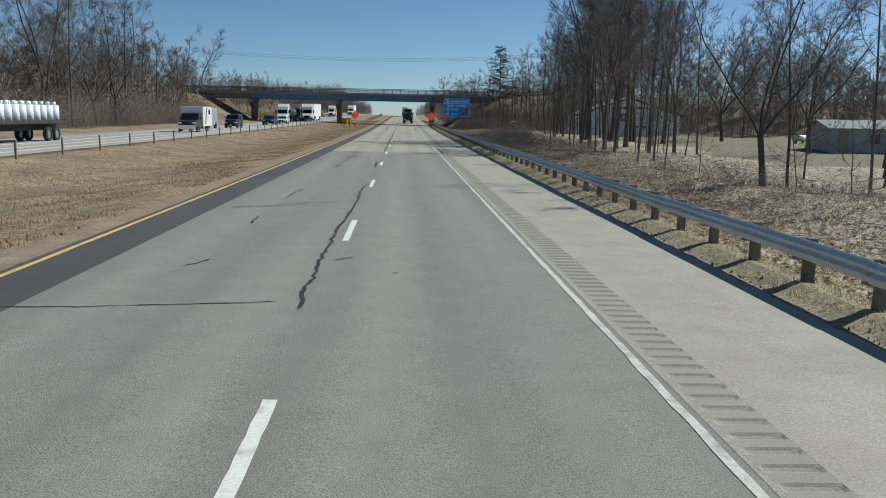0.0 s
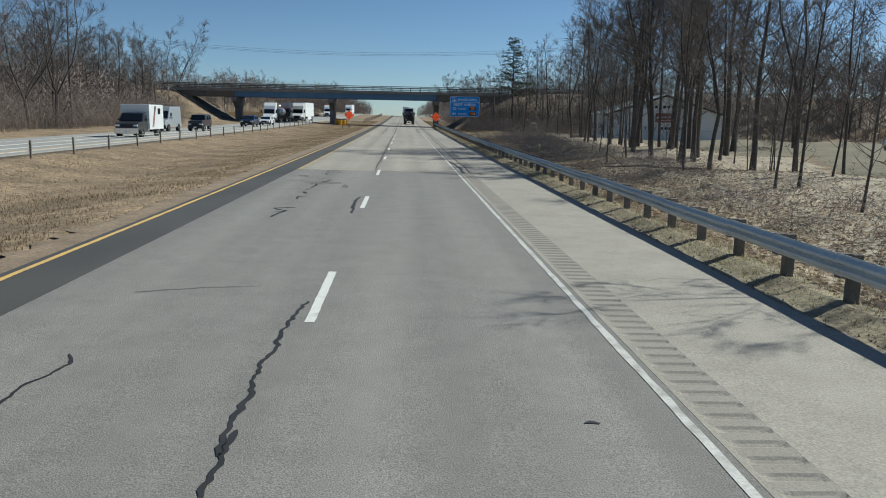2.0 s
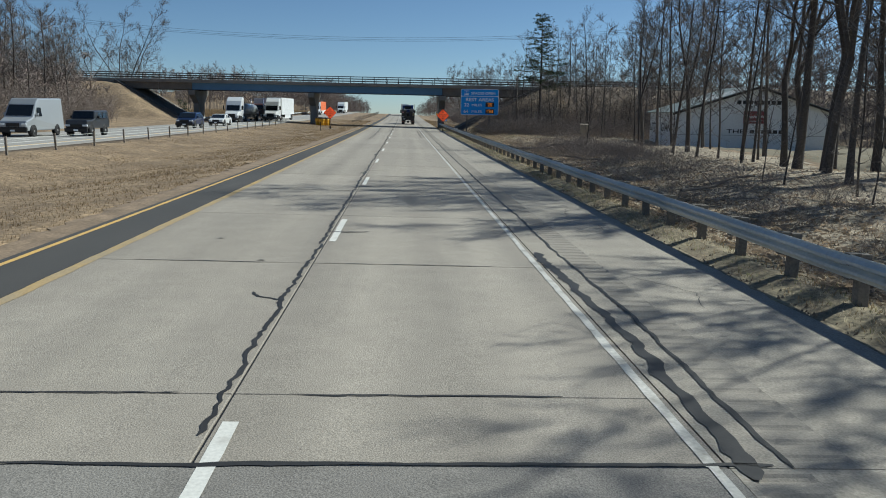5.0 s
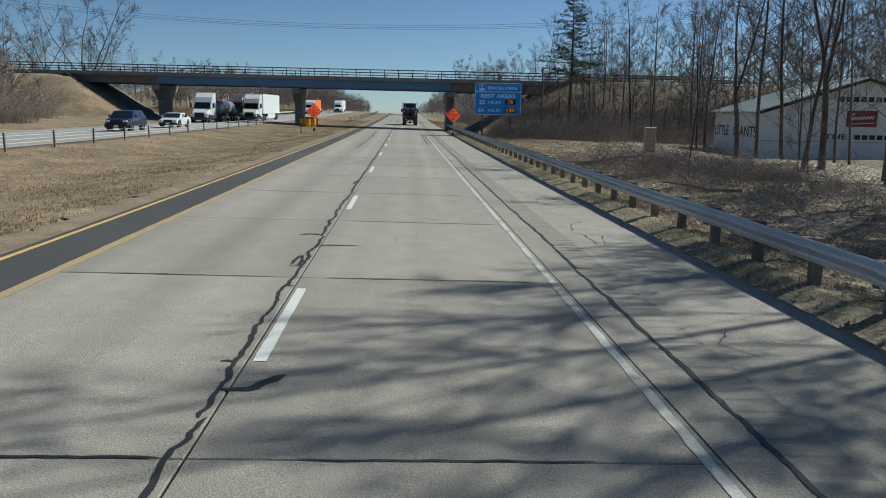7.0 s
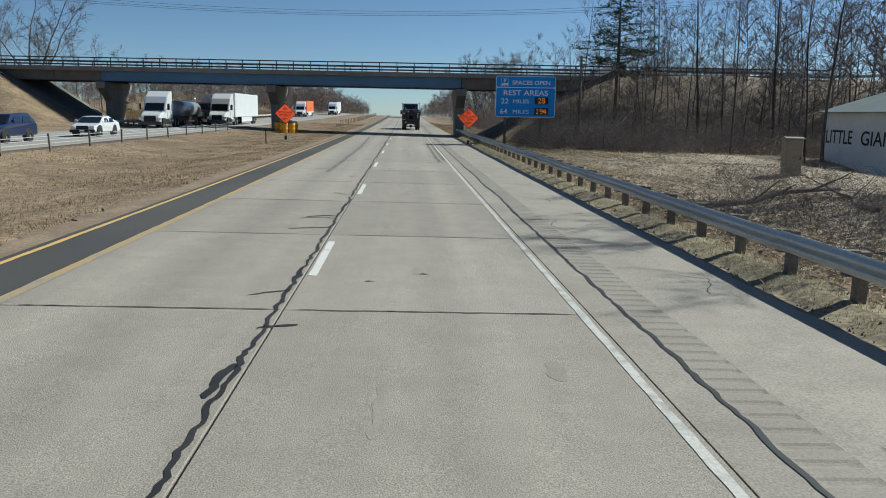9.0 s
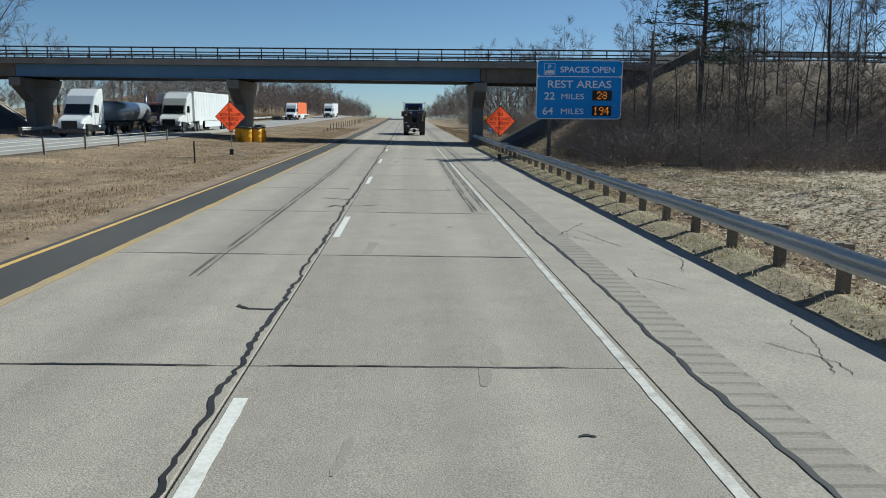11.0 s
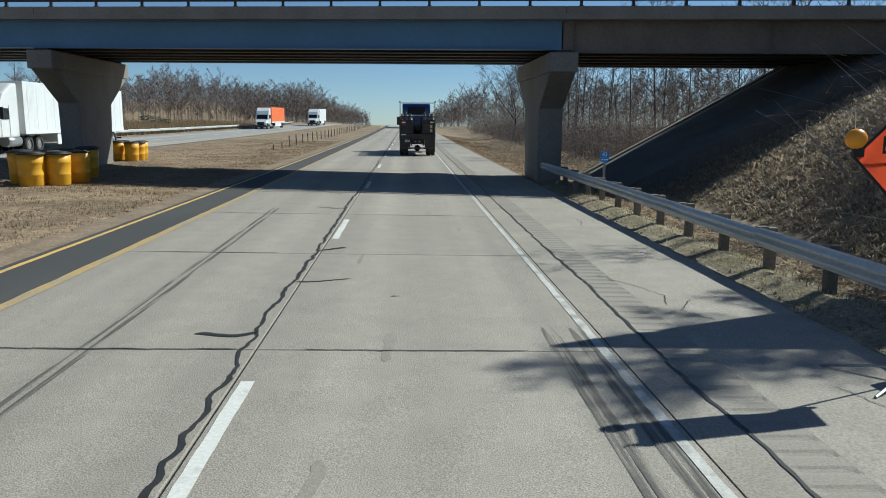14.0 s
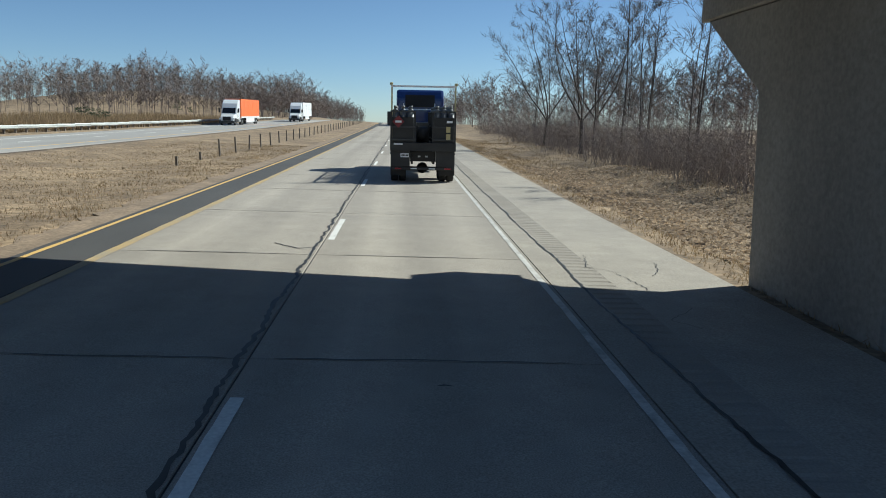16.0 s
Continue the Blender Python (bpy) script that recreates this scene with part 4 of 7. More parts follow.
def brush_patch(rng, x, y, stems, height, arch=0.6):
    """Clumps of arching stems with side twigs at the places x, y."""
    n = len(x) * stems
    cx, cy = np.repeat(x, stems) + rng.normal(0, 0.45, n), np.repeat(y, stems) + rng.normal(0, 0.45, n)
    h = np.repeat(height, stems) * rng.uniform(0.35, 1.1, n)
    base = np.stack([cx, cy, ground_z(cx, cy) - 0.05], 1)
    lean = rng.normal(0, arch, (n, 2)) * h[:, None]
    mid = base + np.stack([lean[:, 0] * 0.35, lean[:, 1] * 0.35, h * 0.65], 1)
    tip = base + np.stack([lean[:, 0], lean[:, 1], h], 1)
    out = [spikes(base, mid, 0.005 + 0.002 * h), spikes(mid - (mid - base) * 0.15, tip, 0.004 + 0.0012 * h)]
    for _ in range(3):
        f = rng.uniform(0.3, 1.0, (n, 1))
        p = base + (tip - base) * f
        q = p + rng.normal(0, 1, (n, 3)) * 0.28 * h[:, None] * np.array([1, 1, 0.5]) + np.array([0, 0, 0.12])
        out.append(splinters(rng, p, q, 0.006))
    return np.concatenate(out)


def stuff(name, co, mat, label, category):
    return tagged(tri_mesh(name, co, mat), label, category, kind="stuff")


rng = np.random.default_rng(7)
n = 480
bx = np.concatenate([rng.uniform(8.5, 15, n), rng.uniform(10, 19, 60), rng.normal(13.2, 1.5, 170)])
by = np.concatenate([rng.uniform(10, 168, n), rng.uniform(96, 122, 60), rng.normal(100, 5, 170)])
keep = ~((bx < 11.5) & (by > 120)) & ~((bx < 17) & (by > 122) & (by < 150))
stuff("undergrowth", brush_patch(rng, bx[keep], by[keep], 18, rng.uniform(0.4, 1.5, keep.sum()), 0.7), M["brush"], "tangled brown leafless brush under the trees", "brush")
n = 1000
bx = 12.5 + rng.exponential(22, n)
by = face_y(bx) - rng.uniform(0, 27, n)
keep = (by < 166) & (bx > 13) | (bx > 22)
bx, by = bx[keep], by[keep]
n = len(bx)
stuff("undergrowth", brush_patch(rng, bx, by, 10, rng.uniform(0.9, 3.2, n), 0.6), M["brush"], "dense brown brush on the overpass embankment", "brush")
n = 1300
bx = rng.uniform(10.5, 48, n)
by = face_y(bx) - 9 - rng.beta(1.3, 1.0, n) * 15
stuff("undergrowth", brush_patch(rng, bx, by, 14, rng.uniform(0.7, 2.6, n), 0.7), M["brush"], "tangled brown thicket at the foot of the embankment", "brush")
n = 900
bx, by = -35.6 - rng.gamma(1.6, 3.2, n), rng.uniform(45, 160, n)
keep = ~((by > 150) & (bx > -50))
stuff("undergrowth", brush_patch(rng, bx[keep], by[keep], 11, rng.uniform(1.8, 5.4, keep.sum()), 0.4), M["brush"], "dense brown thicket along the wood's edge", "brush")
n = 640
by = rng.uniform(104, 168, n)
bx = -36.5 - np.maximum(0, by - 140) * 0.25 - rng.exponential(5, n)
stuff("undergrowth", brush_patch(rng, bx, by, 12, rng.uniform(1.6, 4.8, n), 0.45), M["brush"], "brown thicket covering the overpass embankment", "brush")
n = 1000
bx, by = 11.8 + rng.gamma(2.0, 2.6, n), 184 + rng.beta(1, 1.6, n) * 140
stuff("undergrowth", brush_patch(rng, bx, by, 12, rng.uniform(1.6, 4.6, n), 0.55), M["brush"], "brown roadside thicket beyond the overpass", "brush")


def wood(rng, x, y, height, twigs=112, width=0.045):
    """A far wood of plain bare trees: a stem, limbs and many fine twigs each."""
    n = len(x)
    z = ground_z(x, y)
    base = np.stack([x, y, z - 0.3], 1)
    top = base + np.stack([rng.normal(0, 0.4, n), rng.normal(0, 0.4, n), height], 1)
    out = [spikes(base, top, 0.05 + 0.002 * height)]
    # ascending limbs, then fine twigs along the limbs
    arms = 11
    i = np.repeat(np.arange(n), arms)
    m = n * arms
    f = rng.uniform(0.22, 0.9, (m, 1))
    p = base[i] + (top - base)[i] * f
    ln = height[i] * rng.uniform(0.2, 0.42, m) * (1.15 - 0.75 * f[:, 0])
    w = rng.uniform(0, 6.283, m)
    q = p + np.stack([np.cos(w) * ln * 0.75, np.sin(w) * ln * 0.75, ln * rng.uniform(0.35, 1.0, m)], 1)
    out.append(splinters(rng, p, q, width * 1.5))
    k = rng.integers(0, arms, n * twigs) + np.repeat(np.arange(n) * arms, twigs)
    g = rng.uniform(0.2, 1.0, (n * twigs, 1))
    c = p[k] + (q - p)[k] * g
    d = rng.normal(0, 1, (n * twigs, 3)) + np.array([0, 0, 0.45])
    d *= (height[k // arms] * rng.uniform(0.04, 0.12, n * twigs) / np.linalg.norm(d, axis=1))[:, None]
    out.append(splinters(rng, c, c + d, width))
    return np.concatenate(out)


# ranks of trees beyond the overpass and behind the near woods
n = 1250
fy = 392 + rng.beta(1, 2.0, n) * 640
fx = -38 - np.clip(440 - fy, 0, 50) - rng.exponential(24, n)
stuff("far_wood", wood(rng, fx, fy, rng.uniform(8, 16, n) * (1 + 0.16 * np.sin(fx * 0.09 + fy * 0.05)), 112, 0.05), M["far_wood"], "far brown leafless wood along the highway", "wood")
n = 760
fy, fx = 470 + rng.gamma(2.0, 26, n), rng.uniform(-330, -62, n)
stuff("far_wood", wood(rng, fx, fy, rng.uniform(8, 17, n) * (1 + 0.15 * np.sin(fx * 0.11)), 110, 0.07), M["far_wood"], "far brown leafless wood on a low hill", "wood")
n = 420
fy = 330 + rng.beta(1, 2.2, n) * 900
fx = 15 + rng.exponential(16, n)
stuff("far_wood", wood(rng, fx, fy, rng.uniform(8, 14, n)), M["far_wood"], "far brown leafless wood along the highway", "wood")
n = 420
fy = rng.uniform(195, 262, n)
fx = -rng.uniform(84, 170, n) - np.maximum(0, 215 - fy) * 0.6
stuff("far_wood", wood(rng, fx, fy, rng.uniform(11, 17, n)), M["far_wood"], "far brown leafless wood behind rough grass", "wood")
n = 250
fx, fy = 26 + rng.gamma(1.6, 14, n), rng.uniform(198, 330, n)
stuff("far_wood", wood(rng, fx, fy, rng.uniform(8, 14, n)), M["far_wood"], "dense leafless wood right of the highway beyond the overpass", "wood")
n = 300
fx = rng.uniform(30, 120, n)
fy = face_y(fx) - rng.uniform(3, 26, n)
fx = np.where(fy > 162, fx + 12, fx)
stuff("far_wood", wood(rng, fx, fy, rng.uniform(8, 14, n)), M["far_wood"], "leafless wood on the overpass approach", "wood")
n = 340
fy, fx = rng.uniform(30, 190, n), 66 + rng.exponential(30, n)
stuff("far_wood", wood(rng, fx, fy, rng.uniform(9, 15, n)), M["far_wood"], "deep leafless wood behind the lawn", "wood")
n = 210
fy = rng.uniform(60, 166, n)
fx = -38 - rng.gamma(1.5, 6, n) - np.maximum(0, fy - 145) * 0.2
stuff("far_wood", wood(rng, fx, fy, rng.uniform(4, 9, n)), M["brush"], "thick leafless saplings along the wood's edge", "wood")
n = 360
fy, fx = rng.uniform(10, 190, n), -44 - rng.exponential(24, n)
fx = np.where((fy > 158) & (fx > -60), fx - 22, fx)
stuff("far_wood", wood(rng, fx, fy, rng.uniform(8, 13, n)), M["far_wood"], "deep leafless wood left of the highway", "wood")


def blades(rng, x, y, lo, hi, width, lean=0.6):
    n = len(x)
    h = rng.uniform(lo, hi, n)
    z = ground_z(x, y)
    w = rng.uniform(0, 6.283, n)
    a = np.stack([np.cos(w), np.sin(w), np.zeros(n)], 1) * width
    p = np.stack([x, y, z - 0.03], 1)
    t = p + np.stack([rng.normal(0, lean, n) * h, rng.normal(0, lean, n) * h, h + 0.03], 1)
    return np.stack([p - a, p + a, t], 1)


n = 125000
x, y = NEAR_L - 0.25 - rng.beta(1.0, 1.6, n) * 10.8, rng.uniform(3, 230, n)
stuff("grass", blades(rng, x, y, 0.03, 0.085, 0.014), M["blade"], "short dry tan grass of the median", "grass")
n = 105000
x, y = 5.12 + rng.beta(1.0, 1.8, n) * 9, rng.uniform(3, 270, n)
stuff("grass", blades(rng, x, y, 0.03, 0.13, 0.013), M["blade"], "dry tan grass behind the guardrail", "grass")
n = 26000
c = rng.uniform(5, 176, 170)
x, y = 5.15 + rng.exponential(0.5, n), rng.choice(c, n) + rng.normal(0, 0.9, n)
stuff("grass", blades(rng, x, y, 0.03, 0.11, 0.012), M["green_blade"], "patches of green grass under the guardrail", "grass")
n = 26000
x, y = FAR_L - 1.2 - rng.exponential(14, n), rng.uniform(190, 330, n)
stuff("grass", blades(rng, x, y, 0.5, 1.3, 0.05, 0.25), M["blade"], "tall dry grass beyond the opposite carriageway", "grass")
# thin grass and loose clods along the shoulder's edge
n = 34000
x, y = 5.12 + rng.gamma(1.6, 0.32, n), rng.uniform(3, 176, n)
thick = np.sin(y * 0.9) + np.sin(y * 0.37 + 1) + rng.normal(0, 0.7, n) > -0.3
stuff("grass", blades(rng, x[thick], y[thick], 0.03, 0.14, 0.011, 0.8), M["straw"], "thin straw-coloured grass under the guardrail", "grass")
n = 9000
x, y = 4.98 + rng.gamma(1.5, 0.16, n), rng.uniform(3, 176, n)
r = rng.gamma(2.0, 0.006, n) + 0.006
c = np.stack([x, y, np.maximum(ground_z(x, y), -0.016 * (x + 1.83)) + 0.02], 1)
corner = [c + np.stack([np.cos(a + x * 9) * r, np.sin(a + x * 9) * r, -0.02 + 0 * r], 1) for a in (0.0, 2.1, 4.2)]
tip = c + np.stack([rng.normal(0, 0.3, n) * r, rng.normal(0, 0.3, n) * r, r * 1.1], 1)
stuff("clods", np.concatenate([np.stack([corner[0], corner[1], tip], 1), np.stack([corner[1], corner[2], tip], 1), np.stack([corner[2], corner[0], tip], 1)]),
      M["dirt"], "dark earth clods and gravel along the shoulder", "gravel")
# tussocks of grass and leaves on the slope before the overpass
n = 4200
cx, cy = rng.uniform(7.0, 24, n), rng.uniform(152, 175.3, n)
for colour, share, label in (("straw", 18, "pale straw tussocks on the embankment slope"), ("leaf", 7, "brown leafy clumps on the embankment slope")):
    x, y = np.repeat(cx, share) + rng.normal(0, 0.13, n * share), np.repeat(cy, share) + rng.normal(0, 0.13, n * share)
    keep = y < face_y(x) + 0.1
    stuff("grass", blades(rng, x[keep], y[keep], 0.03, 0.13, 0.026, 1.0), M[colour], label, "grass")
n = 120000
x, y = 6.0 + rng.exponential(6.0, n), rng.uniform(4, 215, n)
keep = (x < 34) & ~((x > 16) & (y > 172) & (y < 190))
x, y = x[keep], y[keep]
n = len(x)
w, w2 = rng.uniform(0, 6.283, n), rng.uniform(0.6, 1.4, n)
c = np.stack([x, y, ground_z(x, y) + 0.035], 1)
a = np.stack([np.cos(w), np.sin(w), rng.uniform(-0.5, 0.5, n)], 1) * (0.075 * w2)[:, None]
b = np.stack([-np.sin(w), np.cos(w), rng.uniform(-0.3, 0.8, n)], 1) * (0.065 * w2)[:, None]
stuff("leaf_litter", np.stack([c - a, c + a, c + b], 1), M["leaf"], "brown dead leaves strewn under the trees", "leaves")
# leaves caught in the embankment thicket
n = 26000
x = rng.uniform(10.5, 46, n)
y = face_y(x) - 5 - rng.beta(1.2, 1.2, n) * 20
c = np.stack([x, y, ground_z(x, y) + rng.gamma(1.2, 0.16, n)], 1)
a, b = rng.normal(0, 0.055, (n, 3)), rng.normal(0, 0.055, (n, 3))
stuff("leaf_litter", np.stack([c - a, c + a, c + b], 1), M["leaf"], "pale dead leaves caught in the embankment thicket", "leaves")
n = 520
x = rng.uniform(11, 42, n)
y = face_y(x) - 5 - rng.uniform(0, 19, n)
p = np.stack([x, y, ground_z(x, y) + 0.05], 1)
w, ln = rng.uniform(0, 6.283, n), rng.uniform(1.0, 4.2, n)
q = p + np.stack([np.cos(w) * ln * 0.85, np.sin(w) * ln * 0.4, ln * rng.uniform(0.12, 0.7, n)], 1)
stuff("fallen_sticks", spikes(p, q, rng.uniform(0.015, 0.05, n)), M["pale_log"], "pale dead branches leaning in the embankment thicket", "sticks")
# green grass in the clearing before the embankment
n = 30000
x, y = 5.6 + rng.beta(1.1, 1.5, n) * 15, 124 + rng.beta(1.8, 1.1, n) * 28
thick = np.sin(x * 0.8 + y * 0.35) + np.sin(y * 0.6 - x * 0.3) + rng.normal(0, 0.6, n) > -0.5
stuff("grass", blades(rng, x[thick], y[thick], 0.03, 0.10, 0.013, 0.8), M["green_blade"], "short green and tan grass in the clearing", "grass")
# dead sticks strewn over the litter
n = 5200
x, y = 7.0 + rng.exponential(5.0, n), rng.uniform(4, 172, n)
p = np.stack([x, y, ground_z(x, y) + 0.03], 1)
w, ln = rng.uniform(0, 6.283, n), rng.gamma(2.0, 0.35, n) + 0.15
q = p + np.stack([np.cos(w) * ln, np.sin(w) * ln, rng.uniform(0.0, 0.22, n) * ln], 1)
stuff("fallen_sticks", spikes(p, q, rng.uniform(0.004, 0.014, n)), M["log"], "grey dead sticks strewn over the leaf litter", "sticks")


# ---- road wear: tar seals, cracks and rubber ----
wear = tagged(new("road_wear"), "black tar crack seals and tyre marks on the carriageway", "road wear", kind="structure")


def crack(name, pts, width, mat, lift=0.008, rough=0.06, step=0.12, label="", even=False):
    """A ragged dark line through the points (x, y), lying on the road."""
    pts = [Vector(p) for p in pts]
    line = []
    for a, b in zip(pts, pts[1:]):
        n = max(1, int((b - a).length / step))
        line += [a.lerp(b, i / n) for i in range(n)]
    line.append(pts[-1])
    verts, drift, swell = [], 0.0, 1.0
    for i, p in enumerate(line):
        d = (line[min(i + 1, len(line) - 1)] - line[max(i - 1, 0)]).normalized()
        side = Vector((-d.y, d.x))
        drift = drift * 0.62 + random.uniform(-rough, rough)
        swell = 0.72 * swell + 0.28 * random.uniform(0.2, 1.9)
        w = width * (1 if even else swell) * (0.35 if i in (0, len(line) - 1) else 1)
        for s in (-1, 1):
            q = p + side * (drift + s * w / 2)
            verts.append((q.x, q.y, road_z(q.x) + lift))
    return from_arrays(name, verts, [(2 * i, 2 * i + 1, 2 * i + 3, 2 * i + 2) for i in range(len(line) - 1)], mat, wear, label)


random.seed(21)
# the joint between the lanes
y = SEAM + 0.5
while y < 300:
    ln = random.uniform(8, 14)
    crack("tar_seal", [(-2.02, y), (-2.06 + random.uniform(-0.03, 0.03), y + ln / 2), (-2.02, y + ln)], 0.05, M["tar"], rough=0.03, step=0.1)
    y += ln
for y0, y1 in ((8.5, 23.0), (22.5, 27.5)):
    crack("tar_seal", [(-2.05, y0), (-2.12, (y0 + y1) / 2), (-2.0, y1)], 0.05, M["tar"], rough=0.03, step=0.08)
# side branches off the joint
for _ in range(18):
    yb = random.uniform(SEAM, 185)
    s = random.choice((-1, -1, 1))
    crack("tar_branch", [(-2.04, yb), (-2.04 + s * random.uniform(0.2, 0.4), yb + random.uniform(-0.15, 0.25)), (-2.04 + s * random.uniform(0.4, 0.9), yb + random.uniform(-0.3, 0.5))],
          random.uniform(0.03, 0.09), M["tar"], rough=0.025, step=0.07)
# seals over the cracks, one by one along the road
crack("tar_seal", [(-5.75, 8.38), (-4.67, 8.47), (-3.51, 8.68), (-2.36, 8.9)], 0.03, M["tar"], rough=0.02, step=0.08)
crack("tar_seal", [(-4.27, 11.31), (-4.1, 11.56), (-4.0, 11.93)], 0.035, M["tar"], rough=0.02, step=0.08)
crack("tar_seal", [(-4.34, 15.56), (-3.55, 15.59), (-2.71, 15.79)], 0.02, M["tar"], rough=0.02, step=0.08)
crack("tar_seal", [(-1.88, 12.01), (-1.7, 12.23), (-1.55, 12.35)], 0.04, M["tar"], rough=0.02, step=0.08)
crack("tar_seal", [(-4.93, 19.41), (-3.71, 20.27), (-2.5, 20.91)], 0.02, M["tar"], rough=0.02, step=0.08)
crack("tar_seal", [(-4.19, 21.67), (-4.17, 22.73), (-4.17, 24.06), (-4.0, 24.67), (-4.16, 24.99)], 0.03, M["tar"], rough=0.02, step=0.08)
crack("tar_seal", [(-3.78, 20.54), (-3.39, 21.0), (-3.19, 21.18), (-2.56, 21.34)], 0.035, M["tar"], rough=0.02, step=0.08)
crack("tar_seal", [(-5.24, 19.4), (-5.06, 19.62), (-4.45, 19.97), (-3.92, 20.37)], 0.035, M["tar"], rough=0.02, step=0.08)
crack("tar_seal", [(-4.14, 16.47), (-4.22, 17.04), (-4.19, 17.44), (-4.21, 17.8)], 0.04, M["tar"], rough=0.02, step=0.08)
crack("tar_seal", [(-4.51, 27.88), (-3.66, 28.21), (-2.76, 28.45)], 0.02, M["tar"], rough=0.02, step=0.08)
crack("tar_seal", [(-3.94, 36.32), (-3.94, 36.77), (-3.89, 37.24), (-3.75, 37.61), (-3.92, 37.75), (-4.22, 38.11), (-4.01, 38.29), (-3.61, 38.43)], 0.055, M["tar"], rough=0.02, step=0.08)
crack("tar_seal", [(-4.25, 37.22), (-3.95, 37.37), (-3.75, 37.61)], 0.03, M["tar"], rough=0.02, step=0.08)
crack("tar_seal", [(-4.35, 39.48), (-3.88, 39.72)], 0.03, M["tar"], rough=0.02, step=0.08)
crack("tar_seal", [(-4.57, 40.31), (-4.08, 40.38)], 0.02, M["tar"], rough=0.02, step=0.08)
crack("tar_seal", [(-3.91, 40.59), (-3.99, 41.16), (-3.64, 41.61)], 0.06, M["tar"], rough=0.02, step=0.08)
crack("tar_seal", [(-3.84, 42.24), (-3.97, 42.83)], 0.1, M["tar"], rough=0.02, step=0.08)
crack("tar_seal", [(-4.02, 43.53), (-3.93, 43.83)], 0.08, M["tar"], rough=0.02, step=0.08)
crack("tar_seal", [(-3.92, 44.13), (-3.87, 44.78), (-3.84, 45.71)], 0.07, M["tar"], rough=0.02, step=0.08)
crack("tar_seal", [(-3.74, 44.13), (-3.2, 44.4)], 0.03, M["tar"], rough=0.02, step=0.08)
crack("tar_seal", [(-2.99, 44.4), (-2.69, 44.6), (-2.76, 45.51)], 0.035, M["tar"], rough=0.02, step=0.08)
crack("tar_seal", [(-5.18, 47.33), (-4.46, 46.65), (-3.69, 46.51), (-3.46, 47.39)], 0.03, M["tar"], rough=0.02, step=0.08)
crack("tar_seal", [(-4.83, 51.1), (-3.96, 51.56), (-3.69, 53.06)], 0.03, M["tar"], rough=0.02, step=0.08)
crack("tar_seal", [(-5.04, 49.6), (-4.48, 48.95)], 0.03, M["tar"], rough=0.02, step=0.08)
crack("tar_seal", [(-2.03, 37.43), (-2.09, 38.76), (-2.14, 40.59), (-2.07, 41.49)], 0.07, M["tar"], rough=0.02, step=0.08)
crack("tar_seal", [(-4.67, 48.15), (-4.61, 48.33), (-4.04, 48.55), (-3.93, 48.36), (-3.58, 48.15)], 0.04, M["tar"], rough=0.02, step=0.08)
crack("tar_seal", [(-4.99, 49.08), (-4.35, 48.93)], 0.04, M["tar"], rough=0.02, step=0.08)
crack("tar_seal", [(-5.07, 49.8), (-4.84, 49.73), (-4.65, 49.53)], 0.06, M["tar"], rough=0.02, step=0.08)
crack("tar_seal", [(-3.53, 47.97), (-3.63, 47.22), (-3.77, 46.72), (-3.74, 46.51), (-3.66, 46.45), (-3.08, 46.72)], 0.05, M["tar"], rough=0.02, step=0.08)
crack("tar_seal", [(-4.45, 46.37), (-4.03, 46.42), (-3.8, 46.45)], 0.045, M["tar"], rough=0.02, step=0.08)
crack("tar_seal", [(-4.77, 47.02), (-4.48, 47.04)], 0.04, M["tar"], rough=0.02, step=0.08)
crack("tar_seal", [(-4.17, 45.82), (-3.93, 45.97), (-3.87, 45.67), (-3.93, 45.34)], 0.06, M["tar"], rough=0.02, step=0.08)
crack("tar_seal", [(-3.89, 45.86), (-3.71, 46.04), (-3.03, 46.28), (-3.03, 46.45)], 0.04, M["tar"], rough=0.02, step=0.08)
crack("tar_seal", [(-2.83, 44.95), (-2.86, 45.32), (-2.83, 45.66), (-2.73, 45.77)], 0.07, M["tar"], rough=0.02, step=0.08)
crack("tar_seal", [(-3.92, 50.18), (-4.05, 50.78), (-4.04, 51.21), (-3.88, 51.44), (-3.57, 51.45), (-3.49, 51.94)], 0.06, M["tar"], rough=0.02, step=0.08)
crack("tar_seal", [(-4.12, 51.82), (-4.04, 53.01), (-3.83, 53.02)], 0.04, M["tar"], rough=0.02, step=0.08)
crack("tar_seal", [(-4.06, 53.75), (-3.83, 53.95)], 0.04, M["tar"], rough=0.02, step=0.08)
crack("tar_seal", [(-2.23, 79.93), (-2.1, 79.96), (-2.12, 80.84)], 0.05, M["tar"], rough=0.02, step=0.08)
crack("tar_seal", [(-2.24, 80.05), (-2.18, 80.84)], 0.05, M["tar"], rough=0.02, step=0.08)
crack("tar_seal", [(-2.53, 98.18), (-2.33, 98.37), (-1.98, 98.57)], 0.035, M["tar"], rough=0.02, step=0.08)
crack("tar_seal", [(-2.12, 96.6), (-1.91, 96.69), (-1.67, 96.74)], 0.08, M["tar"], rough=0.02, step=0.08)
crack("tar_seal", [(-2.08, 99.27), (-2.07, 99.87), (-2.03, 100.21)], 0.05, M["tar"], rough=0.02, step=0.08)
crack("tar_seal", [(-2.14, 94.36), (-2.14, 94.98), (-2.07, 95.3)], 0.08, M["tar"], rough=0.02, step=0.08)
crack("tar_seal", [(-2.42, 140.18), (-2.25, 139.65), (-2.41, 139.51)], 0.035, M["tar"], rough=0.02, step=0.08)
crack("tar_seal", [(-2.44, 133.96), (-2.3, 134.13)], 0.08, M["tar"], rough=0.02, step=0.08)
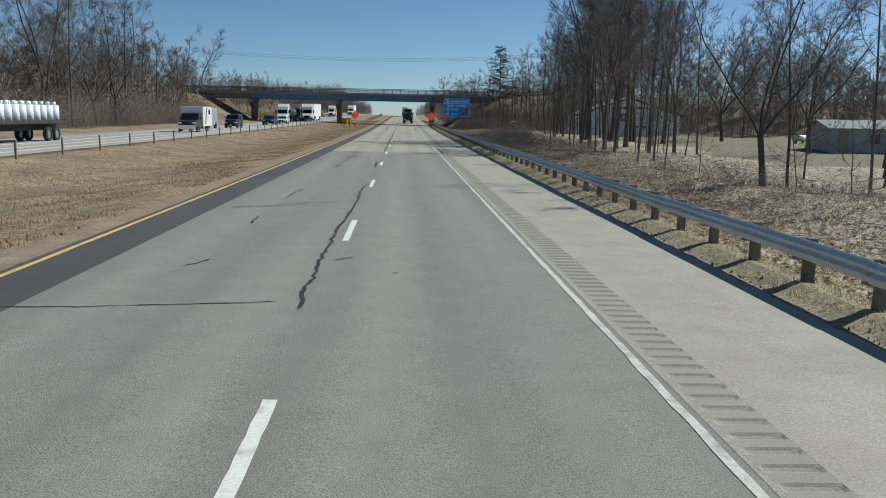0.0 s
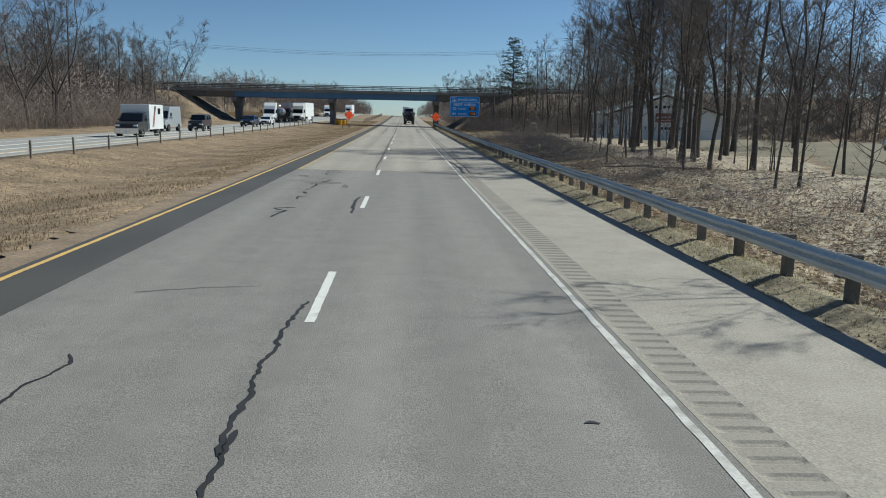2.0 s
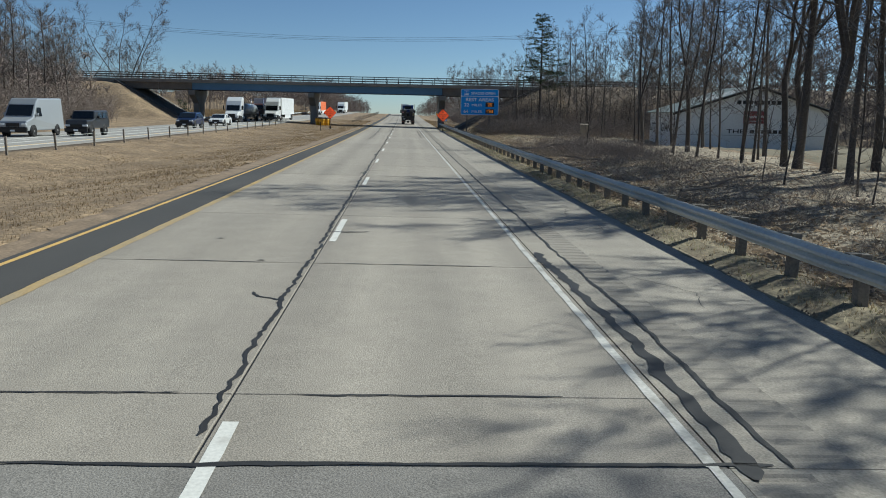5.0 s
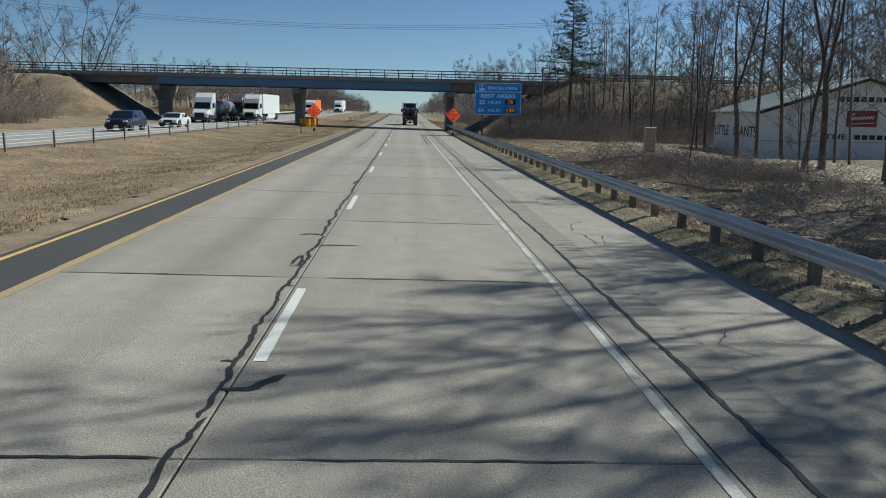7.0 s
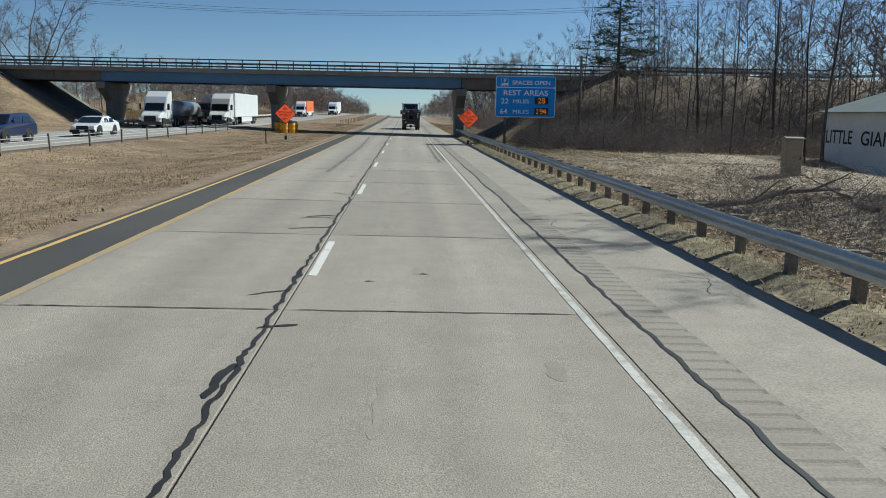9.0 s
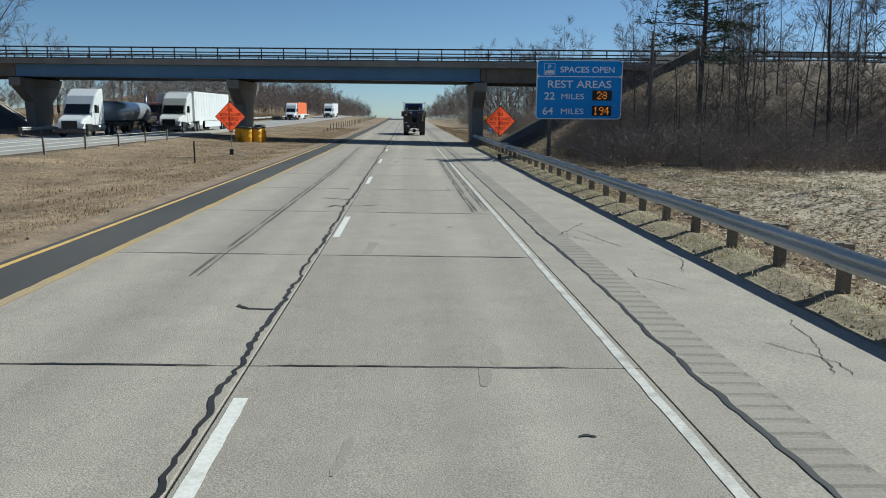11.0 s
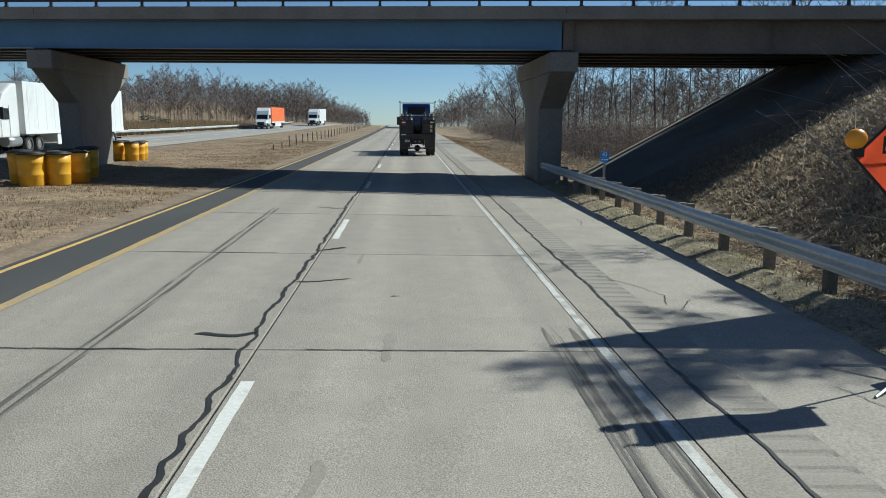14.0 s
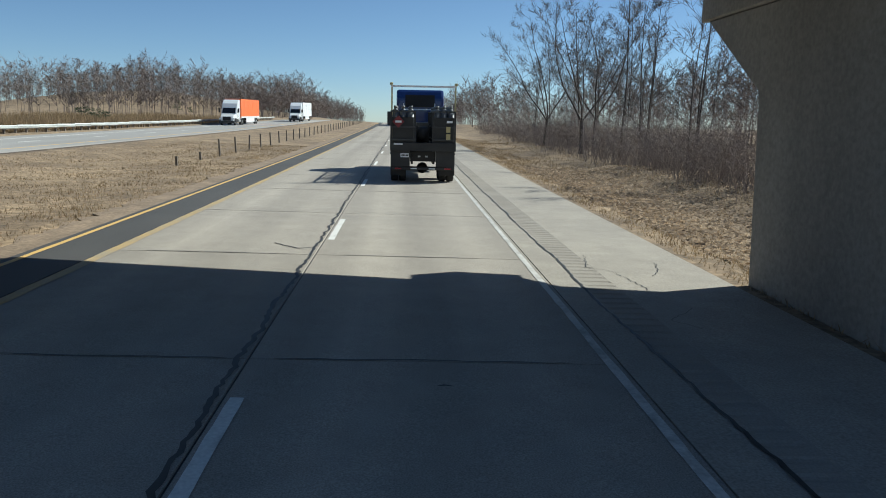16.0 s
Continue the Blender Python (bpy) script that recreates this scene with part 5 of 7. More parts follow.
crack("tar_seal", [(-3.01, 170.96), (-2.69, 170.59), (-2.5, 170.38)], 0.03, M["tar"], rough=0.02, step=0.08)
crack("tar_seal", [(-3.04, 171.5), (-2.8, 171.72)], 0.03, M["tar"], rough=0.02, step=0.08)
for _ in range(16):
    yb, xb = random.uniform(5, 190), random.uniform(-5.0, 1.2)
    crack("pock_mark", [(xb, yb), (xb + 0.06, yb + 0.03), (xb + 0.14, yb)], 0.05, M["tar"], rough=0.01, step=0.05)
# uneven transverse joints
for k in range(30):
    yj = FIRST + k * SLAB
    for a, b in ((-5.55, -2.1), (-1.9, 1.75)):
        if random.random() < 0.85:
            crack("joint_seal", [(a + random.uniform(0, 0.8), yj), ((a + b) / 2, yj + random.uniform(-0.02, 0.02)), (b - random.uniform(0, 0.8), yj)], 0.03, M["tar"], rough=0.012, step=0.1)
crack("joint_seal", [(-5.6, SEAM), (-2, SEAM), (2.3, SEAM + 0.05)], 0.05, M["tar"], rough=0.01)
# the joint in the shoulder
y = SEAM
while y < 240:
    crack("tar_seal", [(2.42, y), (2.47 + random.uniform(-0.05, 0.05), y + 4.5), (2.42, y + 9)], 0.05 if y < 120 else 0.038, M["tar"], rough=0.02, step=0.13)
    y += 9
for _ in range(40):
    yb = random.uniform(58, 185)
    xb = random.uniform(3.2, 4.2)
    crack("hairline_crack", [(xb, yb), (xb + random.uniform(-0.5, 0.5), yb + random.uniform(0.3, 1.2)), (xb + random.uniform(-0.6, 0.6), yb + random.uniform(1, 2.4))], 0.012, M["tar"], rough=0.03, step=0.08)
crack("tar_patch", [(2.1, SEAM - 0.2), (2.2, SEAM + 4), (2.0, SEAM + 9)], 0.14, M["tar"], rough=0.04)
# rubber laid by braking tyres
for x0, w in ((1.28, 0.07), (1.38, 0.09), (1.62, 0.08), (1.72, 0.06)):
    crack("tyre_mark", [(x0 + 0.02, 127 + x0), (x0, 136), (x0, 146), (x0 + 0.03, 153.5)], w, M["skid"], lift=0.008, rough=0.002, step=0.4, even=True, label="grey tyre skid mark")
for x0 in (-3.66, -3.54):
    crack("tyre_mark", [(x0, 120), (x0 + 0.02, 142), (x0 - 0.35, 166)], 0.07, M["skid"], lift=0.005, rough=0.002, step=0.5, even=True, label="grey tyre skid mark")
# rough milled spots on the near lane of concrete
for _ in range(26):
    yb, xb = random.uniform(60, 165), random.uniform(-1.2, 1.2)
    crack("worn_patch", [(xb, yb), (xb + 0.05, yb + random.uniform(0.4, 1.4))], random.uniform(0.05, 0.16), M["rumble"], lift=0.003, rough=0.02, step=0.1)


# ---- lettering ----
def lettering(text, x, z, height, mat, parent, y, align="LEFT", stretch=1.0, name="lettering", turn=None):
    """Flat letters standing upright, read from the -y side. height: of the capitals."""
    cu = bpy.data.curves.new(name, "FONT")
    cu.body, cu.align_x, cu.size, cu.extrude, cu.offset = text, align, height / 0.69, 0.002, 0.0 if "M" in text else height * 0.015
    tmp = bpy.data.objects.new("tmp", cu)
    scene.collection.objects.link(tmp)
    bpy.context.view_layer.update()
    me = bpy.data.meshes.new_from_object(tmp.evaluated_get(bpy.context.evaluated_depsgraph_get()))
    bpy.data.objects.remove(tmp)
    me.materials.clear()
    me.materials.append(mat)
    ob = new(name, me)
    ob.parent = parent
    ob.matrix_basis = (pose(x, y, z, 90, 0, 0) if turn is None else turn) @ Matrix.Diagonal((stretch, 1, 1, 1))
    return ob


def plate(bm, x0, x1, z0, z1, y0, y1, r, n=5):
    """An upright plate with rounded corners."""
    out = []
    for cx, cz, a0 in ((x1 - r, z1 - r, 0), (x0 + r, z1 - r, 90), (x0 + r, z0 + r, 180), (x1 - r, z0 + r, 270)):
        for k in range(n):
            a = radians(a0 + 90 * k / (n - 1))
            out.append((cx + r * math.cos(a), cz + r * math.sin(a)))
    prism(bm, out, y0, y1, "y")


# ---- blue rest-area sign ----
SX, SY, SZ, SW, SH = 7.31, 155.6, 2.21, 5.18, 3.48
sign = thing("highway_sign", "large blue rest area sign with white lettering and amber numbers", "road sign", at=(SX, SY, 0))
bm = bmesh.new()
plate(bm, 0, SW, SZ, SZ + SH, 0, 0.04, 0.22)
part("border", bm, M["white_sign"], sign, "white border panel")
bm = bmesh.new()
plate(bm, 0.05, SW - 0.05, SZ + 0.05, SZ + SH * 0.715, -0.006, 0.0, 0.17)
part("panel", bm, M["blue_sign"], sign, "blue sheeting")
bm = bmesh.new()
plate(bm, 0.05, SW - 0.05, SZ + SH * 0.73, SZ + SH - 0.05, -0.006, 0.0, 0.17)
part("panel", bm, M["blue_sign"], sign, "blue sheeting")
for x in (0.87, 3.95):
    bm = bmesh.new()
    zb = gz(SX + x, SY) - 0.4
    box(bm, x - 0.1, x + 0.1, 0.05, 0.06, zb, SZ + SH - 0.2)
    box(bm, x - 0.1, x + 0.1, 0.24, 0.25, zb, SZ + SH - 0.2)
    box(bm, x - 0.006, x + 0.006, 0.06, 0.24, zb, SZ + SH - 0.2)
    # the girder's dark brown stands in for the shade on the posts
    part("post", bm, M["rust_girder"], sign, "steel post, its shade put into a dark brown colour")
W = M["white_sign"]
top = SZ + SH
lettering("SPACES OPEN", SW * 0.27, top - 0.72, 0.33, W, sign, -0.008, stretch=1.12)
lettering("REST AREAS", SW * 0.5, top - 1.62, 0.42, W, sign, -0.008, "CENTER", 1.2)
lettering("22", SW * 0.09, top - 2.32, 0.42, W, sign, -0.008, stretch=1.1)
lettering("MILES", SW * 0.285, top - 2.29, 0.32, W, sign, -0.008, stretch=1.25)
lettering("64", SW * 0.075, top - 3.2, 0.42, W, sign, -0.008, stretch=1.1)
lettering("MILES", SW * 0.285, top - 3.17, 0.32, W, sign, -0.008, stretch=1.25)
# parking pictogram
bm = bmesh.new()
for x0, x1, z0, z1 in ((0.44, 1.1, top - 0.87, top - 0.85), (0.44, 1.1, top - 0.21, top - 0.19), (0.44, 0.46, top - 0.85, top - 0.21), (1.08, 1.1, top - 0.85, top - 0.21)):
    box(bm, x0, x1, -0.010, -0.006, z0, z1)
box(bm, 0.63, 1.05, -0.010, -0.006, top - 0.79, top - 0.60)
prism(bm, [(0.49, top - 0.79), (0.61, top - 0.79), (0.61, top - 0.63), (0.55, top - 0.63), (0.49, top - 0.72)], -0.010, -0.006, "y")
for x in (0.54, 0.72, 0.98):
    rod(bm, (x, -0.010, top - 0.80), (x, -0.006, top - 0.80), 0.035, n=10)
part("pictogram", bm, W, sign, "white truck parking pictogram")
lettering("P", 0.67, top - 0.54, 0.26, W, sign, -0.008)
DOTS = {"1": "00100 01100 00100 00100 00100 00100 01110", "2": "01110 10001 00001 00010 00100 01000 11111", "4": "00010 00110 01010 10010 11111 00010 00010",
        "8": "01110 10001 10001 01110 10001 10001 01110", "9": "01110 10001 10001 01111 00001 00001 01110"}
M["led"] = glow("amber_diodes", (1.0, 0.30, 0.03), 1.1)
for word, z, lead in (("28", top - 2.36, 0.30), ("194", top - 3.27, 0.12)):
    x0 = SW * 0.655
    bm = bmesh.new()
    plate(bm, x0, x0 + 1.18, z, z + 0.6, -0.03, -0.006, 0.02)
    screen = part("display", bm, M["black"], sign, "black number display")
    bm = bmesh.new()
    for i, ch in enumerate(word):
        for r, row in enumerate(DOTS[ch].split()):
            for c, bit in enumerate(row):
                if bit == "1":
                    rod(bm, (x0 + lead + i * 0.34 + c * 0.055, -0.036, z + 0.5 - r * 0.066), (x0 + lead + i * 0.34 + c * 0.055, -0.031, z + 0.5 - r * 0.066), 0.022, n=6)
    part("diodes", bm, M["led"], screen, "lit amber diodes forming a number")


# ---- orange work-zone signs ----
def work_sign(x, y, zc, ground, lamp, turn, label):
    root = thing("work_sign", label, "road sign", "orange merge signs", at=(x, y, ground), turn=turn)
    c, r = zc - ground, 0.85
    bm = bmesh.new()
    q = r - 0.035
    for sx, sz in ((1, -1), (1, 1), (-1, 1), (-1, -1)):
        prism(bm, [(0, c + sz * q), (0, c + sz * r), (sx * r, c), (sx * q, c)], 0, 0.012, "y")
    bmesh.ops.remove_doubles(bm, verts=bm.verts, dist=0.0005)
    part("border", bm, M["black"], root, "black border")
    # one thin sheet of fabric that the sun shines through, slightly bellied by the wind
    V, F, m = [], [], 10
    for i in range(m + 1):
        for j in range(m + 1):
            u, w = i / m, j / m
            V.append(((u - w) * q, 0.004 + 0.02 * math.sin(math.pi * u) * math.sin(math.pi * w), c - q + (u + w) * q))
    F = [(i * (m + 1) + j, (i + 1) * (m + 1) + j, (i + 1) * (m + 1) + j + 1, i * (m + 1) + j + 1) for i in range(m) for j in range(m)]
    from_arrays("panel", V, F, M["orange_sign"], root, "orange fluorescent fabric")
    for word, wx, dz in (("USE", 0, 0.29), ("BOTH", -0.33, 0.035), ("LANES", 0.30, 0.035), ("TO", -0.40, -0.22), ("MERGE", 0.15, -0.22), ("POINT", 0, -0.475)):
        lettering(word, wx, c + dz, 0.16, M["black"], root, -0.010, "CENTER", 0.80)
    bm = bmesh.new()
    rod(bm, (0, 0.045, 0.30), (0, 0.045, c + r + 0.12), 0.014)
    rod(bm, (-r + 0.05, 0.045, c), (r - 0.05, 0.045, c), 0.008)
    part("mast", bm, M["sign_back"], root, "aluminium mast")
    bm = bmesh.new()
    box(bm, -0.1, 0.1, -0.07, 0.13, 0.10, 0.42)
    bevel(bm, 0.02)
    part("base", bm, M["black"], root, "black spring base")
    for a in (35, 145, 215, 325):
        bm = bmesh.new()
        rod(bm, (0.08 * math.cos(radians(a)), 0.03 + 0.08 * math.sin(radians(a)), 0.14), (0.85 * math.cos(radians(a)), 0.03 + 0.85 * math.sin(radians(a)), 0.02), 0.017, n=6)
        part("leg", bm, M["sign_back"], root)
    for dz in (r - 0.04, -r + 0.04):
        bm = bmesh.new()
        box(bm, -0.09, 0.09, -0.016, 0.02, c + dz - 0.035, c + dz + 0.035)
        bevel(bm, 0.015)
        part("clamp", bm, M["black"], root)
    if lamp:
        bm = bmesh.new()
        bmesh.ops.create_uvsphere(bm, u_segments=16, v_segments=10, radius=0.10, matrix=Matrix.Translation((-r + 0.02, 0.0, c + 0.17)) @ Matrix.Diagonal((1.05, 0.7, 0.95, 1)))
        for f in bm.faces:
            f.smooth = True
        beacon = part("beacon", bm, M["amber"], root, "amber warning lamp")
        bm = bmesh.new()
        box(bm, -r + 0.0, -r + 0.10, -0.02, 0.03, c + 0.0, c + 0.09)
        part("bracket", bm, M["black"], beacon)


work_sign(4.70, 151.55, 2.11, road_z(4.5), True, 0, "orange diamond merge sign with amber lamp on the shoulder")
work_sign(-10.12, 152.2, 2.25, gz(-10.1, 152.2), False, -3, "orange diamond merge sign standing in the median grass")

# ---- mile marker, median posts and small roadside things ----
mile = thing("mile_marker", "small blue mile marker on a steel post", "road sign", at=(6.1, 169.6, gz(6.1, 169.6)))
bm = bmesh.new()
plate(bm, -0.14, 0.14, 1.37, 1.55, 0, 0.006, 0.025)
part("plate", bm, M["blue_sign"], mile, "blue plate")
bm = bmesh.new()
plate(bm, -0.14, 0.14, 1.22, 1.355, 0, 0.006, 0.025)
part("plate", bm, M["blue_sign"], mile, "blue plate")
lettering("43", 0, 1.40, 0.12, M["white_sign"], mile, -0.004, "CENTER")
bm = bmesh.new()
for k in range(3):
    box(bm, -0.10 + 0.075 * k, -0.05 + 0.075 * k, -0.004, -0.001, 1.265, 1.305)
part("small_print", bm, M["white_sign"], mile, "white bars")
bm = bmesh.new()
box(bm, -0.035, -0.015, 0.007, 0.05, -0.4, 1.57)
box(bm, 0.015, 0.035, 0.007, 0.05, -0.4, 1.57)
box(bm, -0.015, 0.015, 0.03, 0.05, -0.4, 1.57)
part("post", bm, M["sign_back"], mile)

fence = thing("cable_fence", "low steel cable fence on dark posts in the median", "fence")
FX = -18.1
bm = bmesh.new()
prism(bm, [(-0.045, -0.5), (0.045, -0.5), (0.04, 0.84), (-0.04, 0.84)], -0.045, 0.045, "y")
first = None
y = 20.0
posts_y = []
while y < 168:
    posts_y.append(y)
    y += 4.9 + 0.1 * math.sin(y)
for y in posts_y:
    if first is None:
        first = part("post", bm, M["post"], fence, "dark weathered post")
        ob = first
    else:
        ob = new("post", first.data)
        ob.parent = fence
    ob.matrix_basis = pose(FX, y, gz(FX, y), random.uniform(-3, 3), random.uniform(-3, 3), 0)
for h in (0.35, 0.52, 0.69):
    bm = bmesh.new()
    for a, b in zip(posts_y, posts_y[1:]):
        rod(bm, (FX - 0.06, a, gz(FX, a) + h), (FX - 0.06, b, gz(FX, b) + h), 0.014, n=4, caps=False)
    part("cable", bm, M["steel"], fence, "steel cable")
# posts beyond the overpass
fence = thing("post_fence", "row of short dark posts beside the median edge", "fence")
bm = bmesh.new()
prism(bm, [(-0.05, -0.4), (0.05, -0.4), (0.045, 0.95), (-0.045, 0.95)], -0.05, 0.05, "y")
first = None
y = 205.0
while y < 366:
    s = 0.45 if y < 212 else 1.0
    if first is None:
        first = part("post", bm, M["post"], fence, "dark weathered post")
        ob = first
    else:
        ob = new("post", first.data)
        ob.parent = fence
    ob.matrix_basis = pose(-10.6, y, gz(-10.6, y), random.uniform(-3, 3), random.uniform(-3, 3), 0) @ Matrix.Diagonal((1, 1, s, 1))
    y += 4.2
for x, y in ((-10.9, 147.5), (-22.5, 172.0), (-8.6, 14.0)):
    m = thing("marker_post", "thin dark delineator post in the grass", "post", at=(x, y, gz(x, y) if x > FAR_R else FAR_Z))
    bm = bmesh.new()
    prism(bm, [(-0.04, -0.3), (0.04, -0.3), (0.035, 1.05), (-0.035, 1.05)], -0.012, 0.012, "y")
    part("stake", bm, M["black"], m)

# utility cabinet
cab = thing("utility_cabinet", "tan metal utility cabinet standing in dry leaves", "utility box", at=(16.6, 121.6, gz(16.6, 121.6)), turn=-8)
bm = bmesh.new()
box(bm, -0.36, 0.36, -0.3, 0.3, -0.1, 1.6)
bevel(bm, 0.02)
part("body", bm, M["cabinet"], cab)
bm = bmesh.new()
prism(bm, [(-0.36, 1.602), (0.36, 1.602), (0.36, 1.65), (0.0, 1.71), (-0.36, 1.65)], -0.40, 0.40, "x")
part("roof", bm, M["cabinet"], cab)
bm = bmesh.new()
box(bm, -0.31, 0.31, -0.315, -0.302, 0.12, 1.5)
bevel(bm, 0.006)
door = part("door", bm, M["cabinet"], cab)
bm = bmesh.new()
box(bm, 0.24, 0.28, -0.35, -0.316, 0.7, 0.85)
part("handle", bm, M["black"], door)

# fallen logs and brush heaps
random.seed(31)
for x, y, ln, a, r in ((11.5, 113, 6.5, 20, 0.13), (13, 110.5, 4.0, 75, 0.09), (10.5, 96, 3.5, 120, 0.07), (15.5, 150, 5.5, 25, 0.10), (12.6, 58, 5, 160, 0.08), (12.0, 78, 4.2, 30, 0.08), (17, 160, 6, 10, 0.09)):
    lg = thing("fallen_log", "grey dead log lying in brown leaves", "log", "fallen wood", at=(x, y, gz(x, y)), turn=a)
    V, F = [], []
    path = [Vector((ln * (k / 5 - 0.5), random.uniform(-0.12, 0.12), r * 0.7 + (0.05 * k if k > 2 else 0) + gz(x + ln * (k / 5 - 0.5) * math.cos(radians(a)), y + ln * (k / 5 - 0.5) * math.sin(radians(a))) - gz(x, y))) for k in range(6)]
    tube(V, F, path, [r, r * 0.95, r * 0.85, r * 0.75, r * 0.6, r * 0.4], 8)
    from_arrays("bole", V, F, M["log"], lg)
    for k in (2, 3, 4):
        V, F = [], []
        p = path[k]
        tube(V, F, bent(p, Vector((0.5, random.choice((-1, 1)), 0.7)).normalized(), random.uniform(0.6, 1.5), 3, 0.2, 0.02), [r * 0.4, r * 0.3, r * 0.2, 0.008], 5)
        from_arrays("limb", V, F, M["log"], lg)


# a bleached dead tree fallen down the embankment
x0, y0 = 14.9, 154.9
fallen = thing("fallen_tree", "bleached dead tree fallen down the brushy embankment", "tree", at=(x0, y0, gz(x0, y0)))
V, F = [], []
path = []
for k in range(9):
    f = k / 8
    x, y = x0 + 6.2 * f, y0 + 6.6 * f
    path.append(Vector((x - x0 + random.uniform(-0.08, 0.08), y - y0, gz(x, y) - gz(x0, y0) + 0.22 + 1.1 * f + random.uniform(-0.05, 0.05))))
tube(V, F, path, [0.15 - 0.012 * k for k in range(9)], 8)
from_arrays("trunk", V, F, M["pale_log"], fallen)
for k, d in ((3, (-0.4, -0.3, 0.8)), (4, (0.7, -0.5, 0.5)), (5, (-0.6, 0.1, 0.8)), (6, (0.3, -0.4, 0.9)), (7, (0.8, 0.2, 0.6)), (8, (0.2, 0.6, 0.8))):
    V, F = [], []
    limb = bent(path[k], Vector(d).normalized(), random.uniform(1.2, 2.4), 4, 0.22, 0.03)
    tube(V, F, limb, [0.05, 0.04, 0.03, 0.02, 0.008], 5)
    tube(V, F, bent(limb[2], Vector((d[1], d[0], 0.4)).normalized(), 0.8, 3, 0.25, 0.05), [0.02, 0.016, 0.012, 0.006], 4)
    from_arrays("limb", V, F, M["pale_log"], fallen)


# ---- sand barrels round the median pier ----
def barrel(x, y, s, label):
    root = thing("crash_barrel", label, "barrel", "sand barrels at the pier", at=(x, y, gz(x, y)))
    n = 20
    V, F = [], []
    prof = [(0.32, 0.0), (0.335, 0.02), (0.345, 0.30), (0.355, 0.315), (0.355, 0.36), (0.35, 0.375), (0.36, 0.66), (0.37, 0.675), (0.37, 0.72), (0.365, 0.735), (0.375, 0.93)]
    for r, z in prof:
        V += [(r * s * math.cos(2 * math.pi * k / n), r * s * math.sin(2 * math.pi * k / n), z * s) for k in range(n)]
    for i in range(len(prof) - 1):
        F += [(i * n + k, i * n + (k + 1) % n, (i + 1) * n + (k + 1) % n, (i + 1) * n + k) for k in range(n)]
    F += [tuple(range(n))[::-1], tuple(range((len(prof) - 1) * n, len(prof) * n))]
    b = from_arrays("drum", V, F, M["barrel"], root, "yellow plastic drum")
    for p in b.data.polygons:
        p.use_smooth = len(p.vertices) == 4
    bm = bmesh.new()
    rod(bm, (0, 0, 0.932 * s), (0, 0, 0.98 * s), 0.41 * s, 0.40 * s, n)
    rod(bm, (0, 0, 0.981 * s), (0, 0, 1.02 * s), 0.36 * s, 0.25 * s, n)
    lid = part("lid", bm, M["lid"], root, "black plastic lid")
    lid.rotation_euler = (random.uniform(-0.04, 0.04), random.uniform(-0.04, 0.04), 0)


for x, y, s in ((-13.25, 171.8, 1.16), (-12.6, 172.4, 1.16), (-13.9, 172.5, 1.16), (-13.2, 173.1, 1.16), (-12.45, 173.7, 1.16), (-13.3, 174.5, 1.16), (-12.95, 175.8, 1.16), (-13.4, 177.0, 1.16),
                (-15.0, 186.8, 1.0), (-15.85, 187.1, 1.0), (-15.0, 187.8, 1.0), (-15.95, 188.2, 1.0), (-15.2, 188.9, 1.0)):
    barrel(x, y, s, "yellow plastic sand barrel with a black lid")

# ---- white building behind the trees ----
BLD = pose(29.16, 132.3, -0.45, 0, 0, -2.9)
bld = new("building")
bld.matrix_basis = BLD
tagged(bld, "long white low-gabled building with painted lettering", "building")
BW, BL, EAVE, PEAK = 17.5, 10.7, 3.42, 6.2
bm = bmesh.new()
prism(bm, [(0, -1.0), (BW, -1.0), (BW, EAVE), (BW / 2, PEAK), (0, EAVE)], 0, BL, "y")
part("wall", bm, M["siding"], bld, "white painted block walls")
for s in (0, 1):
    for k in range(6):
        bm = bmesh.new()
        e = (-0.45 if s == 0 else BW + 0.45)
        y0 = -0.35 + k * (BL + 0.7) / 6
        y1 = y0 + (BL + 0.7) / 6 - 0.02
        ez = EAVE - 0.45 * (PEAK - EAVE) / (BW / 2)
        prism(bm, [(e, ez + 0.03), (BW / 2, PEAK + 0.03), (BW / 2, PEAK + 0.12), (e, ez + 0.12)], y0, y1, "y")
        part("roof_panel", bm, M["metal_roof"], bld, "grey metal roof panel")
for k in range(4):
    bm = bmesh.new()
    xs = (3.4 + 0.2 * (k % 2), BW / 2 - 1.2)
    zs = [EAVE + (PEAK - EAVE) * x / (BW / 2) + 0.122 for x in xs]
    prism(bm, [(xs[0], zs[0]), (xs[1], zs[1]), (xs[1], zs[1] + 0.03), (xs[0], zs[0] + 0.03)], 0.5 + k * 1.1, 0.9 + k * 1.1, "y")
    part("skylight_strip", bm, M["siding"], bld, "narrow white skylight strip")
bm = bmesh.new()
prism(bm, [(-0.5, EAVE - 0.35), (BW / 2, PEAK - 0.16), (BW + 0.5, EAVE - 0.35), (BW + 0.5, EAVE - 0.12), (BW / 2, PEAK + 0.09), (-0.5, EAVE - 0.12)], -0.42, -0.36, "y")
part("fascia_board", bm, M["black"], bld, "dark gable fascia board")
bm = bmesh.new()
box(bm, 7.3, 9.85, -0.05, -0.005, 2.28, 3.62)
board = part("signboard", bm, M["red_board"], bld, "faded red signboard")
V, F = [], []
for x0, x1, amp, zz, w in ((7.6, 9.6, 0.13, 2.95, 0.045), (7.5, 7.95, -0.24, 3.05, 0.05), (7.5, 9.65, 0.03, 2.5, 0.03)):
    run = [Vector((x0 + (x1 - x0) * k / 40, -0.056, zz + 0.12 * k / 40 + amp * math.sin(k * (1.15 if amp > 0 else 0.15)))) for k in range(41)]
    tube(V, F, run, [w] * 41, 4)
